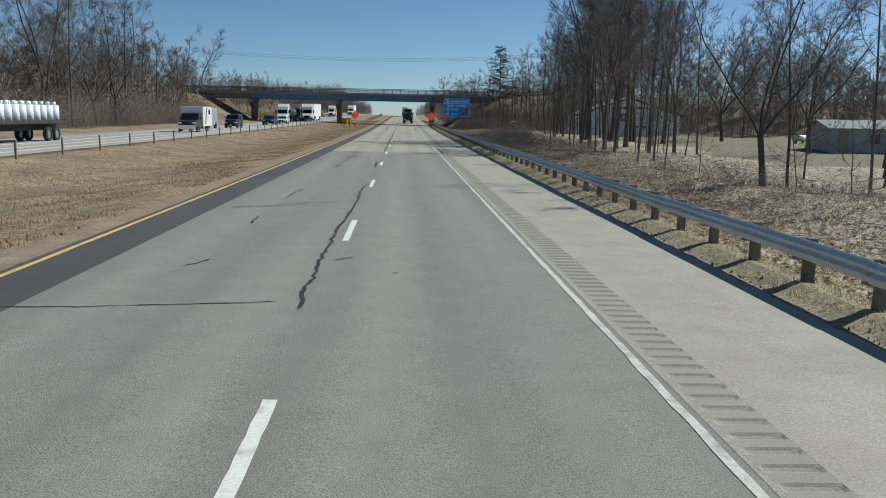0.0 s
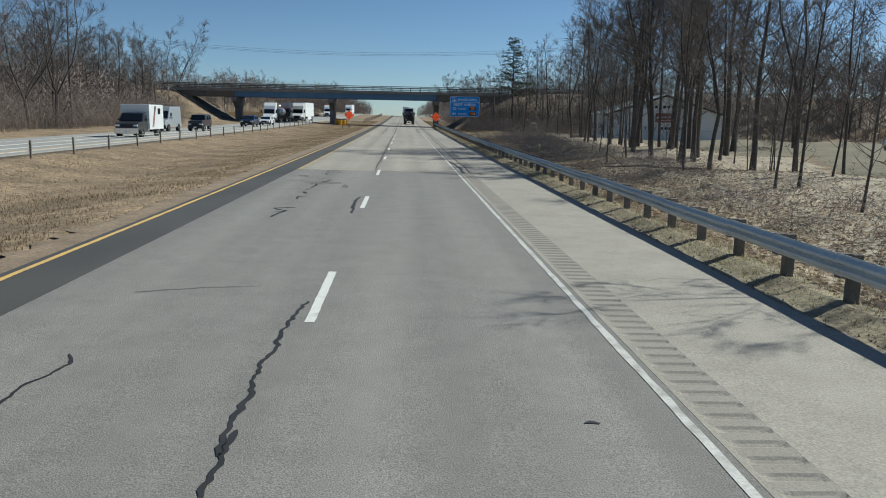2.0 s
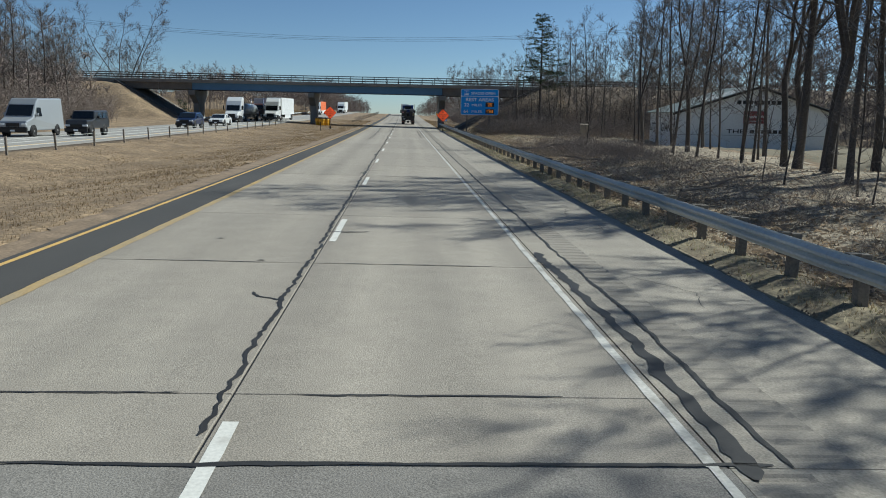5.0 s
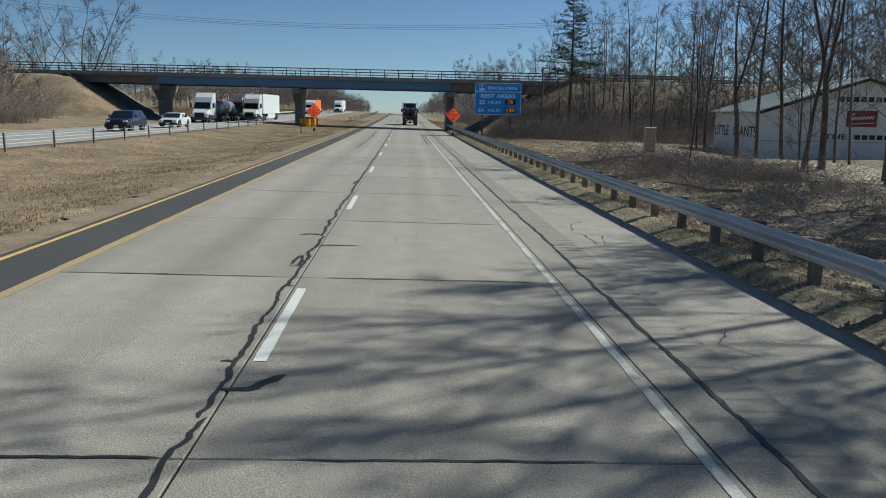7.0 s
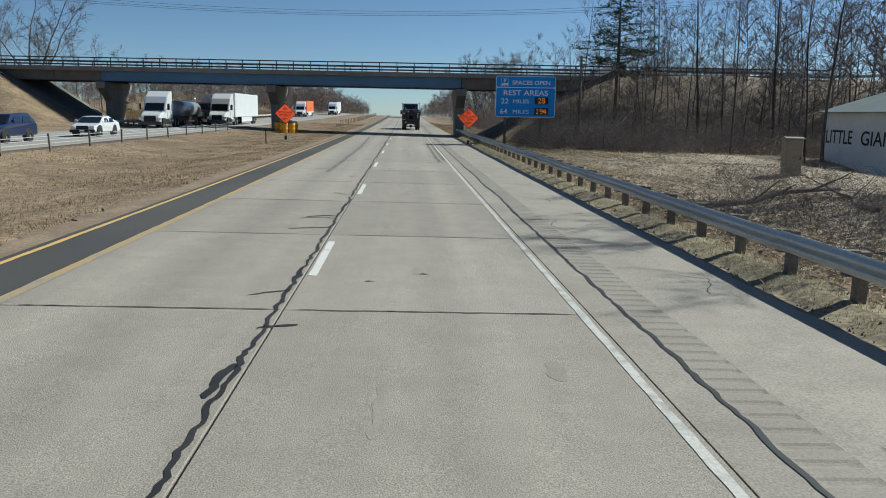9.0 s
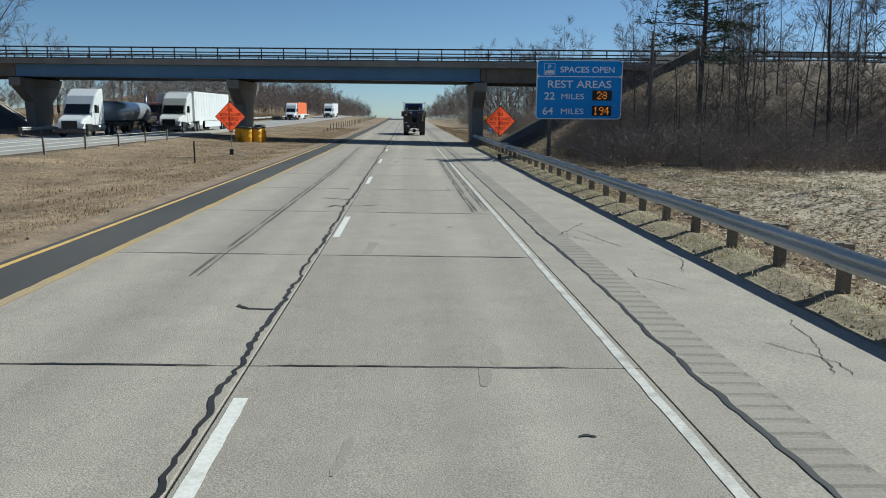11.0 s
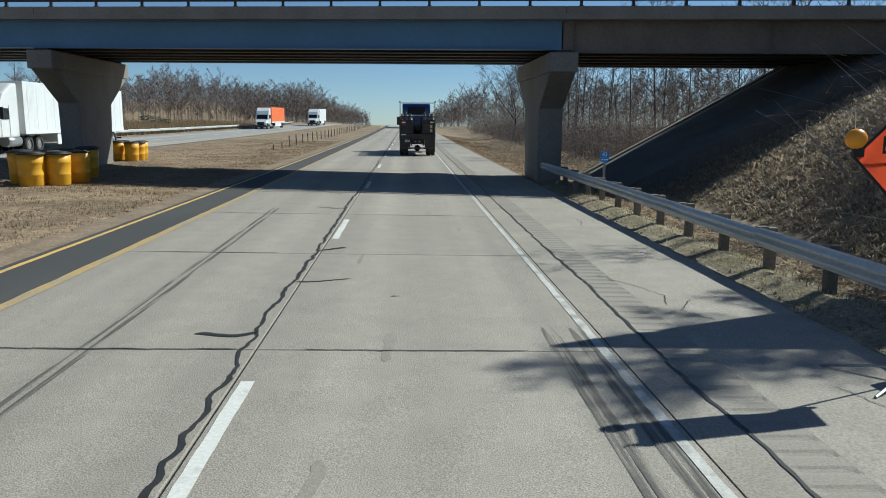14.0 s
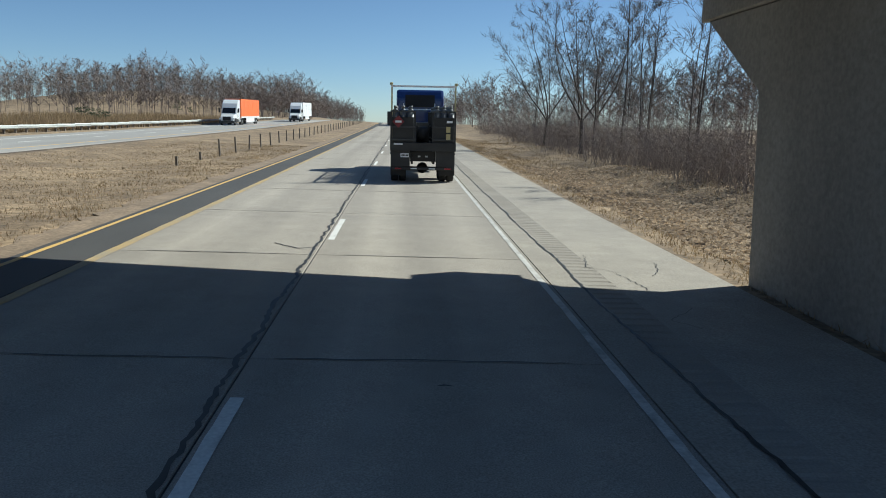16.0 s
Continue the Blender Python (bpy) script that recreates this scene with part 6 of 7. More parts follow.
V = [Vector((v[0], -0.0525 + (v[1] + 0.056) * 0.02, v[2])) for v in V]
from_arrays("faded_print", V, F, M["siding"], board, "worn white scrawled marks")
lettering("THE", 5.55, 1.22, 0.42, M["black"], bld, -0.02, stretch=1.75)
bm = bmesh.new()
for k in range(6):
    box(bm, 8.1 + k * 0.63, 8.58 + k * 0.63, -0.02, -0.004, 1.22, 1.6)
part("faded_lettering", bm, M["black"], bld, "worn dark lettering bars")
bm = bmesh.new()
for k in range(9):
    box(bm, 6.5 + k * 0.62, 6.95 + k * 0.62, -0.02, -0.004, 4.33, 4.74)
part("faded_lettering", bm, M["black"], bld, "worn dark lettering bars")
side = Matrix(((0, 0, -1, -0.02), (-1, 0, 0, 0), (0, 1, 0, 0), (0, 0, 0, 1)))
for word, y, wide in (("LITTLE", 10.5, 0.97), ("GIANTS", 5.75, 1.21)):
    lettering(word, 0, 0, 0.9, M["black"], bld, 0, stretch=wide, turn=Matrix.Translation((0, y, 1.25)) @ side)
bm = bmesh.new()
box(bm, 0.02, BW - 0.02, -0.018, -0.003, 0.98, 1.02)
part("wall_joint", bm, M["pier"], bld, "thin grey joint line")
bm = bmesh.new()
box(bm, -0.03, BW + 0.03, -0.03, BL + 0.03, -1.5, -0.72)
part("plinth", bm, M["slope"], bld)
# shed and tank on the lawn
shed = thing("shed", "small grey metal shed on the lawn", "shed", at=(38.6, 69, gz(38.6, 69)), turn=-8)
bm = bmesh.new()
prism(bm, [(0, -0.4), (0, 2.2), (3, 2.9), (6, 2.2), (6, -0.4)], 0, 11, "x")
part("wall", bm, M["shed_metal"], shed)
bm = bmesh.new()
prism(bm, [(-0.3, 2.16), (3, 2.93), (6.3, 2.16), (6.3, 2.26), (3, 3.03), (-0.3, 2.26)], -0.3, 11.3, "x")
part("roof", bm, M["metal_roof"], shed)
bm = bmesh.new()
box(bm, 0.7, 1.6, -0.05, -0.005, 0, 2.0)
part("door", bm, M["cabinet"], shed)
bm = bmesh.new()
box(bm, 3.6, 4.4, -0.06, -0.005, 0.9, 1.7)
part("window", bm, M["glass"], shed, "dark shed window")
tank = thing("gas_tank", "white horizontal gas tank on feet", "tank", at=(48.6, 94, gz(48.6, 94)))
bm = bmesh.new()
rod(bm, (-1.3, 0, 0.95), (1.3, 0, 0.95), 0.5, n=16)
bmesh.ops.create_uvsphere(bm, u_segments=16, v_segments=8, radius=0.498, matrix=Matrix.Translation((-1.3, 0, 0.95)))
bmesh.ops.create_uvsphere(bm, u_segments=16, v_segments=8, radius=0.498, matrix=Matrix.Translation((1.3, 0, 0.95)))
part("vessel", bm, M["white_paint"], tank)
tank.scale = (0.5, 0.75, 0.75)
for x in (-0.9, 0.9):
    bm = bmesh.new()
    box(bm, x - 0.1, x + 0.1, -0.4, 0.4, -0.1, 0.6)
    part("foot", bm, M["pier"], tank)

# ---- power line ----
PX, PY = 15.6, 160.0
pole = thing("utility_pole", "short weathered timber utility pole", "utility pole", at=(PX, PY, gz(PX, PY)))
bm = bmesh.new()
rod(bm, (0, 0, -0.5), (0, 0, 7.2), 0.14, 0.11, 10)
part("shaft", bm, M["timber"], pole)
bm = bmesh.new()
box(bm, -0.3, 0.3, -0.16, -0.12, 6.7, 6.8)
part("bracket", bm, M["timber"], pole)
wires = thing("power_lines", "thin dark power lines sagging across the highway", "cable")
for off in (0.0, 0.8, 2.0):
    V, F = [], []
    xw = [90 - 7.0 * k for k in range(31)]
    tube(V, F, [Vector((x, 196.5 - 0.04 * x + off, 15.2 + 0.4 * off + 0.00088 * (x + 8) ** 2)) for x in xw], [0.017] * 31, 4)
    from_arrays("wire", V, F, M["black"], wires)


# ---- vehicles ----
def wheel_meshes():
    out = {}
    for key, r, w, n in (("truck", 0.51, 0.28, 22), ("car", 0.34, 0.22, 20)):
        V, F = [], []
        prof = [(r * 0.60, -w / 2), (r * 0.93, -w / 2), (r, -w * 0.34), (r, w * 0.34), (r * 0.93, w / 2), (r * 0.60, w / 2)]
        for rr, x in prof:
            V += [(x, rr * math.cos(2 * math.pi * k / n), rr * math.sin(2 * math.pi * k / n)) for k in range(n)]
        for i in range(len(prof)):
            j = (i + 1) % len(prof)
            F += [(i * n + k, i * n + (k + 1) % n, j * n + (k + 1) % n, j * n + k) for k in range(n)]
        me = bpy.data.meshes.new("tyre")
        me.from_pydata(V, [], F)
        me.materials.append(M["tyre"])
        bm = bmesh.new()
        rod(bm, (-w * 0.30, 0, 0), (w * 0.30, 0, 0), r * 0.598, n=n)
        rod(bm, (-w * 0.42, 0, 0), (w * 0.42, 0, 0), r * 0.22, n=12)
        for k in range(8):
            a = 2 * math.pi * k / 8
            for s in (-1, 1):
                rod(bm, (s * w * 0.305, r * 0.38 * math.cos(a), r * 0.38 * math.sin(a)), (s * w * 0.33, r * 0.38 * math.cos(a), r * 0.38 * math.sin(a)), r * 0.07, n=6)
        bmesh.ops.recalc_face_normals(bm, faces=bm.faces)
        rim = bpy.data.meshes.new("rim")
        bm.to_mesh(rim)
        bm.free()
        rim.materials.append(M["rim"])
        out[key] = (me, rim, r)
    return out


WHEELS = wheel_meshes()


def wheel(root, kind, x, y):
    tyre, rim, r = WHEELS[kind]
    hub = new("wheel", tyre)
    hub.parent = root
    hub.location = (x, y, r)
    o = new("rim", rim)
    o.parent = hub
    return hub


def solid(root, name, mat, outline, x0, x1, soft=0.05, label="", seg=2):
    """A bevelled body from a side outline of (y, z), across x0 to x1."""
    bm = bmesh.new()
    prism(bm, outline, x0, x1, "x")
    if soft:
        bevel(bm, soft, seg, 25)
    return part(name, bm, M[mat], root, label)


def slab_part(root, name, mat, x0, x1, y0, y1, z0, z1, soft=0.0, label=""):
    bm = bmesh.new()
    box(bm, x0, x1, y0, y1, z0, z1)
    if soft:
        bevel(bm, soft, 2)
    return part(name, bm, M[mat], root, label)


def quad(root, name, mat, pts, push, label=""):
    """A thin pane through four points, thickened along push."""
    bm = bmesh.new()
    push = Vector(push)
    a = [bm.verts.new(Vector(p)) for p in pts]
    b = [bm.verts.new(Vector(p) + push) for p in pts]
    bm.faces.new(a)
    bm.faces.new(b[::-1])
    for i in range(4):
        bm.faces.new((a[i], b[i], b[(i + 1) % 4], a[(i + 1) % 4]))
    return part(name, bm, M[mat], root, label)


def semi(x, y, z, label, cab="white_paint", box_mat="trailer_white", style="aero", trailer="van", turn=0.0):
    """A tractor and trailer that faces -y, its front bumper at y."""
    root = thing("semi_truck", label, "truck", "trucks on the opposite carriageway", at=(x, y, z), turn=turn)
    if style == "aero":
        solid(root, "cab", cab, [(0.12, 0.55), (0.05, 1.15), (0.35, 1.45), (1.55, 1.78), (2.15, 2.72), (2.6, 3.35), (3.6, 3.92), (4.25, 3.98), (4.25, 0.95), (1.7, 0.95), (1.5, 0.55)], -1.22, 1.22, 0.14)
        for c in root.children:
            if c.name.startswith("cab"):
                for v in c.data.vertices:
                    if v.co.y < 1.9:
                        v.co.x *= 0.78 + 0.22 * max(v.co.y, 0) / 1.9
        for s in (-1, 1):
            slab_part(root, "door_seam", "dark_paint", s * 1.226 if s < 0 else 1.216, -1.216 if s < 0 else 1.226, 2.2, 2.22, 0.98, 2.5)
            slab_part(root, "door_seam", "dark_paint", s * 1.226 if s < 0 else 1.216, -1.216 if s < 0 else 1.226, 3.14, 3.16, 0.98, 2.7)
            slab_part(root, "wheel_arch", "black", s * 1.228 if s < 0 else 0.6, -0.6 if s < 0 else 1.228, 0.62, 1.72, 0.5, 1.08, 0.12)
        wind = [(-1.02, 1.56, 1.86), (1.02, 1.56, 1.86), (0.98, 2.06, 2.64), (-0.98, 2.06, 2.64)]
        quad(root, "windshield", "glass", wind, (0, -0.03, 0.02))
        gr = (0.02, 0.07, 0.72, 1.32)
    else:
        solid(root, "cab", cab, [(2.2, 0.95), (2.2, 1.95), (2.55, 2.85), (2.8, 3.05), (5.6, 3.1), (5.6, 0.95)], -1.2, 1.2, 0.08)
        solid(root, "hood", cab, [(0.25, 0.75), (0.25, 1.72), (0.5, 1.85), (2.25, 1.98), (2.25, 0.75)], -0.85, 0.85, 0.08)
        quad(root, "windshield", "glass", [(-1.0, 2.24, 2.0), (1.0, 2.24, 2.0), (0.95, 2.53, 2.74), (-0.95, 2.53, 2.74)], (0, -0.03, 0.01))
        for s in (-1, 1):
            slab_part(root, "fender", cab, s * 1.18 if s < 0 else 0.8, -0.8 if s < 0 else 1.18, 0.5, 1.95, 0.95, 1.25, 0.08)
            bm = bmesh.new()
            rod(bm, (s * 1.12, 2.35, 0.9), (s * 1.12, 2.35, 3.9), 0.075, n=10)
            part("exhaust_stack", bm, M["chrome"], root, "chrome exhaust stack")
        gr = (0.17, 0.24, 0.8, 1.66)
    g = slab_part(root, "grille", "chrome" if style != "aero" else "black", -0.62, 0.62, gr[0], gr[1], gr[2], gr[3], 0.03)
    bm = bmesh.new()
    for k in range(7):
        box(bm, -0.56, 0.56, gr[0] - 0.012, gr[0] - 0.003, gr[2] + 0.06 + k * (gr[3] - gr[2] - 0.1) / 7, gr[2] + 0.095 + k * (gr[3] - gr[2] - 0.1) / 7)
    part("grille_bars", bm, M["black"], g)
    slab_part(root, "bumper", "chrome" if style != "aero" else "dark_paint", -1.2, 1.2, -0.05, 0.2, 0.35, 0.70, 0.05)
    for s in (-1, 1):
        slab_part(root, "headlight", "lamp_glass", s * 0.95 - 0.2, s * 0.95 + 0.2, 0.02 if style == "aero" else 0.42, 0.3 if style == "aero" else 0.5, 0.85, 1.12, 0.04)
        ym = 1.75 if style == "aero" else 2.5
        slab_part(root, "mirror", "black", s * 1.5 - 0.1, s * 1.5 + 0.1, ym, ym + 0.1, 1.95, 2.6, 0.03)
        slab_part(root, "mirror_arm", "black", min(s * 1.2, s * 1.42), max(s * 1.2, s * 1.42), ym + 0.03, ym + 0.06, 2.0, 2.04)
        yw = 2.35 if style == "aero" else 2.75
        slab_part(root, "side_window", "glass", s * 1.212 if s < 0 else 1.19, -1.19 if s < 0 else 1.235, yw, yw + 0.75, 1.95, 2.55, 0.0)
        bm = bmesh.new()
        rod(bm, (s * 0.95, 2.9, 0.72), (s * 0.95, 4.4, 0.72), 0.3, n=14)
        part("fuel_tank", bm, M["rim"], root, "aluminium fuel tank")
        wheel(root, "truck", s * 1.02, 1.15)
        for yy in (5.6, 6.9):
            wheel(root, "truck", s * 0.93, yy)
    slab_part(root, "chassis", "black", -0.45, 0.45, 1.2, 7.6, 0.65, 0.93)
    if trailer == "van":
        t0, t1 = (4.75, 20.4) if style == "aero" else (6.0, 21.6)
        body = slab_part(root, "trailer", box_mat, -1.29, 1.29, t0, t1, 1.12, 4.1, 0.03)
        for k in range(14):
            for s in (-1, 1):
                yk = t0 + 0.5 + k * (t1 - t0 - 1) / 13
                slab_part(body, "rib", box_mat, s * 1.297 if s < 0 else 1.288, -1.288 if s < 0 else 1.297, yk - 0.02, yk + 0.02, 1.35, 3.95)
        for s in (-1, 1):
            slab_part(root, "lower_rail", "trailer_white", s * 1.305 if s < 0 else 1.292, -1.292 if s < 0 else 1.305, t0, t1, 1.10, 1.34)
            slab_part(root, "side_skirt", "trailer_white", s * 1.22 - 0.02, s * 1.22 + 0.02, t0 + 4.2, t1 - 4.4, 0.42, 1.10)
            for yy in (t1 - 2.9, t1 - 1.6):
                wheel(root, "truck", s * 0.98, yy)
        slab_part(root, "rear_bar", "black", -1.1, 1.1, t1 - 0.12, t1 - 0.02, 0.5, 0.62)
        slab_part(root, "suspension", "black", -0.5, 0.5, t1 - 3.6, t1 - 0.2, 0.62, 1.10)
    elif trailer == "tank":
        t0, t1 = 5.2, 17.5
        bm = bmesh.new()
        rod(bm, (0, t0, 2.1), (0, t1, 2.0), 0.95, n=20)
        part("tank", bm, M["grey_paint"], root, "pale grey steel tank")
        for s in (-1, 1):
            for yy in (t1 - 2.6, t1 - 1.3):
                wheel(root, "truck", s * 0.98, yy)
        slab_part(root, "trailer_frame", "black", -0.5, 0.5, t0 + 0.5, t1, 0.72, 1.14)
    else:
        t0, t1 = 5.2, 19.5
        slab_part(root, "trailer_deck", "rack_paint", -1.28, 1.28, t0, t1, 1.25, 1.45, 0.02)
        for s in (-1, 1):
            for yy in (t1 - 2.6, t1 - 1.3):
                wheel(root, "truck", s * 0.98, yy)
        slab_part(root, "trailer_frame", "black", -0.5, 0.5, t0 + 0.5, t1, 0.8, 1.245)
        for k in range(14):
            for s in (-1, 1):
                bm = bmesh.new()
                yk = t0 + 0.7 + k * 1.0
                rod(bm, (s * 0.65, yk, 1.455), (s * 0.65, yk, 2.55), 0.34, n=14)
                rod(bm, (s * 0.65, yk, 2.552), (s * 0.65, yk, 2.8), 0.16, n=10)
                part("load_drum", bm, M["trailer_white"], root, "pale grey drum")
    return root


def car(x, y, z, label, paint, kind, turn=0.0):
    root = thing({"van": "van", "jeep": "jeep", "suv": "suv", "sedan": "sedan", "ambulance": "ambulance"}[kind], label, "car" if kind != "ambulance" else "ambulance", at=(x, y, z), turn=turn)
    S = {
        "sedan": ([(0.05, 0.35), (0.0, 0.62), (0.12, 0.75), (1.15, 0.95), (2.0, 1.40), (3.1, 1.45), (4.2, 1.06), (4.75, 0.98), (4.85, 0.6), (4.8, 0.32)], 0.92, 0.9, 3.75, (1.2, 0.99, 1.94, 1.37), (1.55, 3.75, 0.98, 1.36)),
        "suv": ([(0.05, 0.4), (0.0, 0.75), (0.15, 0.95), (1.1, 1.08), (1.85, 1.62), (3.9, 1.68), (4.55, 1.15), (4.7, 0.8), (4.65, 0.4)], 0.95, 0.9, 3.65, (1.15, 1.12, 1.82, 1.58), (1.6, 4.1, 1.1, 1.56)),
        "jeep": ([(0.1, 0.55), (0.05, 0.7), (0.1, 1.15), (1.3, 1.22), (1.55, 1.80), (4.1, 1.85), (4.2, 0.9), (4.15, 0.55)], 0.85, 0.8, 3.3, (1.32, 1.26, 1.52, 1.76), (1.7, 3.9, 1.25, 1.74)),
        "van": ([(0.05, 0.4), (0.0, 0.8), (0.15, 1.1), (0.9, 1.35), (1.6, 2.3), (2.0, 2.68), (5.9, 2.75), (5.98, 0.45)], 1.03, 0.95, 4.7, (0.98, 1.46, 1.56, 2.22), (1.45, 2.3, 1.4, 2.1)),
        "ambulance": ([(0.05, 0.5), (0.0, 0.9), (0.15, 1.15), (1.2, 1.3), (1.75, 2.0), (2.4, 2.05), (2.4, 0.5)], 1.02, 0.95, 5.0, (1.22, 1.36, 1.70, 1.94), (1.6, 2.3, 1.3, 1.9)),
    }[kind]
    outline, hw, wf, wr, wind, win = S
    body = solid(root, "body", paint, outline, -hw, hw, 0.09)
    y0, z0, y1, z1 = wind
    top = max(p[1] for p in outline)
    lean = {"van": 0.10, "ambulance": 0.08, "jeep": 0.09}.get(kind, 0.17)

    def half(zz):
        """Half width of the body at a height: the glasshouse leans inwards."""
        return hw * (1 - lean * max(0.0, zz - z0) / (top - z0))

    for v in body.data.vertices:
        v.co.x *= half(v.co.z) / hw
        if v.co.y < y0:
            v.co.x *= 0.88 + 0.12 * max(v.co.y, 0) / y0
    quad(root, "windshield", "glass", [(-hw * 0.86, y0, z0), (hw * 0.86, y0, z0), (half(z1) * 0.88, y1, z1), (-half(z1) * 0.88, y1, z1)], (0, -0.02, 0.012))
    for s in (-1, 1):
        a, b, c, d = win
        mid = (a + b) / 2
        for p, q in (((a + 0.25, mid - 0.04), (mid + 0.04, b - 0.12)) if kind not in ("van", "ambulance") else ((a, b),)):
            quad(root, "side_window", "glass", [(s * (half(c + 0.03) + 0.004), p, c + 0.03), (s * (half(c + 0.03) + 0.004), q, c + 0.03), (s * (half(d - 0.06) + 0.004), q - 0.08, d - 0.06), (s * (half(d - 0.06) + 0.004), p + 0.18, d - 0.06)], (s * 0.008, 0, 0))
        slab_part(root, "headlight", "lamp_glass", s * hw * 0.72 - 0.17, s * hw * 0.72 + 0.17, -0.005, 0.2, outline[1][1] + 0.0, outline[1][1] + 0.14, 0.03)
        slab_part(root, "mirror", paint if kind != "jeep" else "black", s * (hw + 0.11) - 0.09, s * (hw + 0.11) + 0.09, y0 + 0.35, y0 + 0.45, z0 + 0.02, z0 + 0.2, 0.03)
        for yy in (wf, wr):
            w = wheel(root, "car", s * (hw - 0.085), yy)
            bm = bmesh.new()
            rod(bm, (s * (hw - 0.25), yy, 0.40), (s * (hw + 0.006), yy, 0.40), 0.43, n=18)
            part("wheel_arch", bm, M["black"], root, "dark wheel arch")
            if kind in ("jeep", "ambulance", "van"):
                w.scale = (1.1, 1.12, 1.12)
                w.location.z *= 1.12
    slab_part(root, "bumper", "black" if kind != "ambulance" else "chrome", -hw * 0.95, hw * 0.95, -0.06, 0.1, 0.3, outline[1][1] - 0.12, 0.04)
    slab_part(root, "grille", "black", -hw * 0.45, hw * 0.45, -0.012, 0.03, outline[1][1] - 0.1, outline[1][1] + 0.16, 0.02)
    bm = bmesh.new()
    box(bm, -0.16, 0.16, -0.075, -0.062, 0.38, 0.5)
    part("plate", bm, M["white_sign"], root, "blank pale plate")
    if kind == "ambulance":
        b2 = slab_part(root, "box_body", "white_paint", -1.2, 1.2, 2.3, 6.2, 0.6, 2.72, 0.06)
        for s in (-1, 1):
            for k, ys in enumerate((3.0, 3.25)):
                quad(b2, "stripe", "stripe" if k else "dark_paint", [(s * 1.204, ys, 0.8), (s * 1.204, ys + 0.14, 0.8), (s * 1.204, ys + 0.95, 2.6), (s * 1.204, ys + 0.75, 2.6)], (s * 0.006, 0, 0), "diagonal stripe")
            quad(b2, "window", "glass", [(s * 1.204, 4.6, 1.9), (s * 1.204, 5.3, 1.9), (s * 1.204, 5.3, 2.4), (s * 1.204, 4.6, 2.4)], (s * 0.006, 0, 0))
        for k in range(6):
            bm = bmesh.new()
            box(bm, -1.0 + k * 0.36, -0.8 + k * 0.36, 2.26, 2.297, 2.45, 2.58)
            part("front_light", bm, M["lamp_glass"], b2)
    return root


ZL = far_z(-23.4)
ZF = far_z(-27.2)
car(-23.6, 83.0, ZL, "white ambulance with dark red diagonal stripes", "dark_paint", "ambulance")
car(-27.6, 104.0, ZF, "white high-roof delivery van", "grey_paint", "van")
car(-23.9, 105.5, ZL, "dark boxy off-road car with a hard top", "dark_paint", "jeep")
car(-23.4, 131.5, ZL, "dark blue sport utility car", "navy_paint", "suv")
car(-23.2, 144.5, ZL, "white four-door saloon car", "white_paint", "sedan")
semi(-27.4, 192.6, ZF, "maroon long-nose tractor with a plain white box trailer", "red_paint", "trailer_white", "nose")
semi(-23.6, 186.0, ZL, "white aerodynamic tractor with a white box trailer")
semi(-27.6, 292.0, ZF, "white aerodynamic tractor with an orange box trailer", "white_paint", "orange_paint")
semi(-27.4, 172.5, ZF, "white tractor hauling a polished tank trailer", "white_paint", "rim", "aero", "tank")
semi(-27.0, 39.0, ZF, "white tractor with a flatbed of pale drums", "white_paint", "rim", "aero", "flat")
semi(-23.6, 338.0, ZL, "white tractor with a white box trailer far down the highway")

# box trailer ahead in the same lane
ahead = thing("semi_trailer", "white box trailer seen from behind on the highway", "truck", at=(-0.1, 334, 0))
slab_part(ahead, "box", "trailer_white", -1.29, 1.29, 0, 15.5, 1.12, 4.1, 0.03)
for s in (-1, 1):
    bm = bmesh.new()
    box(bm, 0.02 if s > 0 else -1.22, 1.22 if s > 0 else -0.02, -0.03, -0.003, 1.25, 4.0)
    part("rear_door", bm, M["trailer_white"], ahead)
    for yy in (1.2, 2.5):
        wheel(ahead, "truck", s * 0.98, yy)
slab_part(ahead, "rear_bar", "black", -1.1, 1.1, 0.02, 0.12, 0.5, 0.62)
slab_part(ahead, "frame", "black", -0.5, 0.5, 0.2, 14, 0.65, 1.115)

# ---- the dark blue gas-cylinder truck on the road ahead ----
TX, TY = 0.37, 199.2
truck = thing("delivery_truck", "dark blue truck with a black rack of gas cylinders", "truck", at=(TX, TY, road_z(TX)), turn=0)
# chassis, axles, flaps and rear bar
for s in (-1, 1):
    slab_part(truck, "chassis_rail", "black", s * 0.42 - 0.04, s * 0.42 + 0.04, 0.15, 9.2, 0.72, 0.98)
    slab_part(truck, "mud_flap", "black", s * 0.94 - 0.30, s * 0.94 + 0.30, 0.28, 0.30, 0.28, 1.05)
    for dx in (0.78, 1.09):
        for yy in (1.0, 2.35):
            wheel(truck, "truck", s * dx, yy)
    wheel(truck, "truck", s * 1.0, 8.0)
    slab_part(truck, "fender", "black", s * 0.95 - 0.32, s * 0.95 + 0.32, 0.32, 3.0, 1.08, 1.14, 0.02)
slab_part(truck, "rear_bar", "rack_paint", -1.2, 1.2, 0.02, 0.12, 0.50, 0.60, 0.015, "black underride bar")
for x in (-0.95, -0.35, 0.35, 0.95):
    slab_part(truck, "tail_reflector", "white_sign" if abs(x) < 0.5 else "red_lens", x - 0.12, x + 0.12, 0.008, 0.018, 0.53, 0.575)
bm = bmesh.new()
rod(bm, (-0.9, 1.0, 0.51), (0.9, 1.0, 0.51), 0.07, n=10)
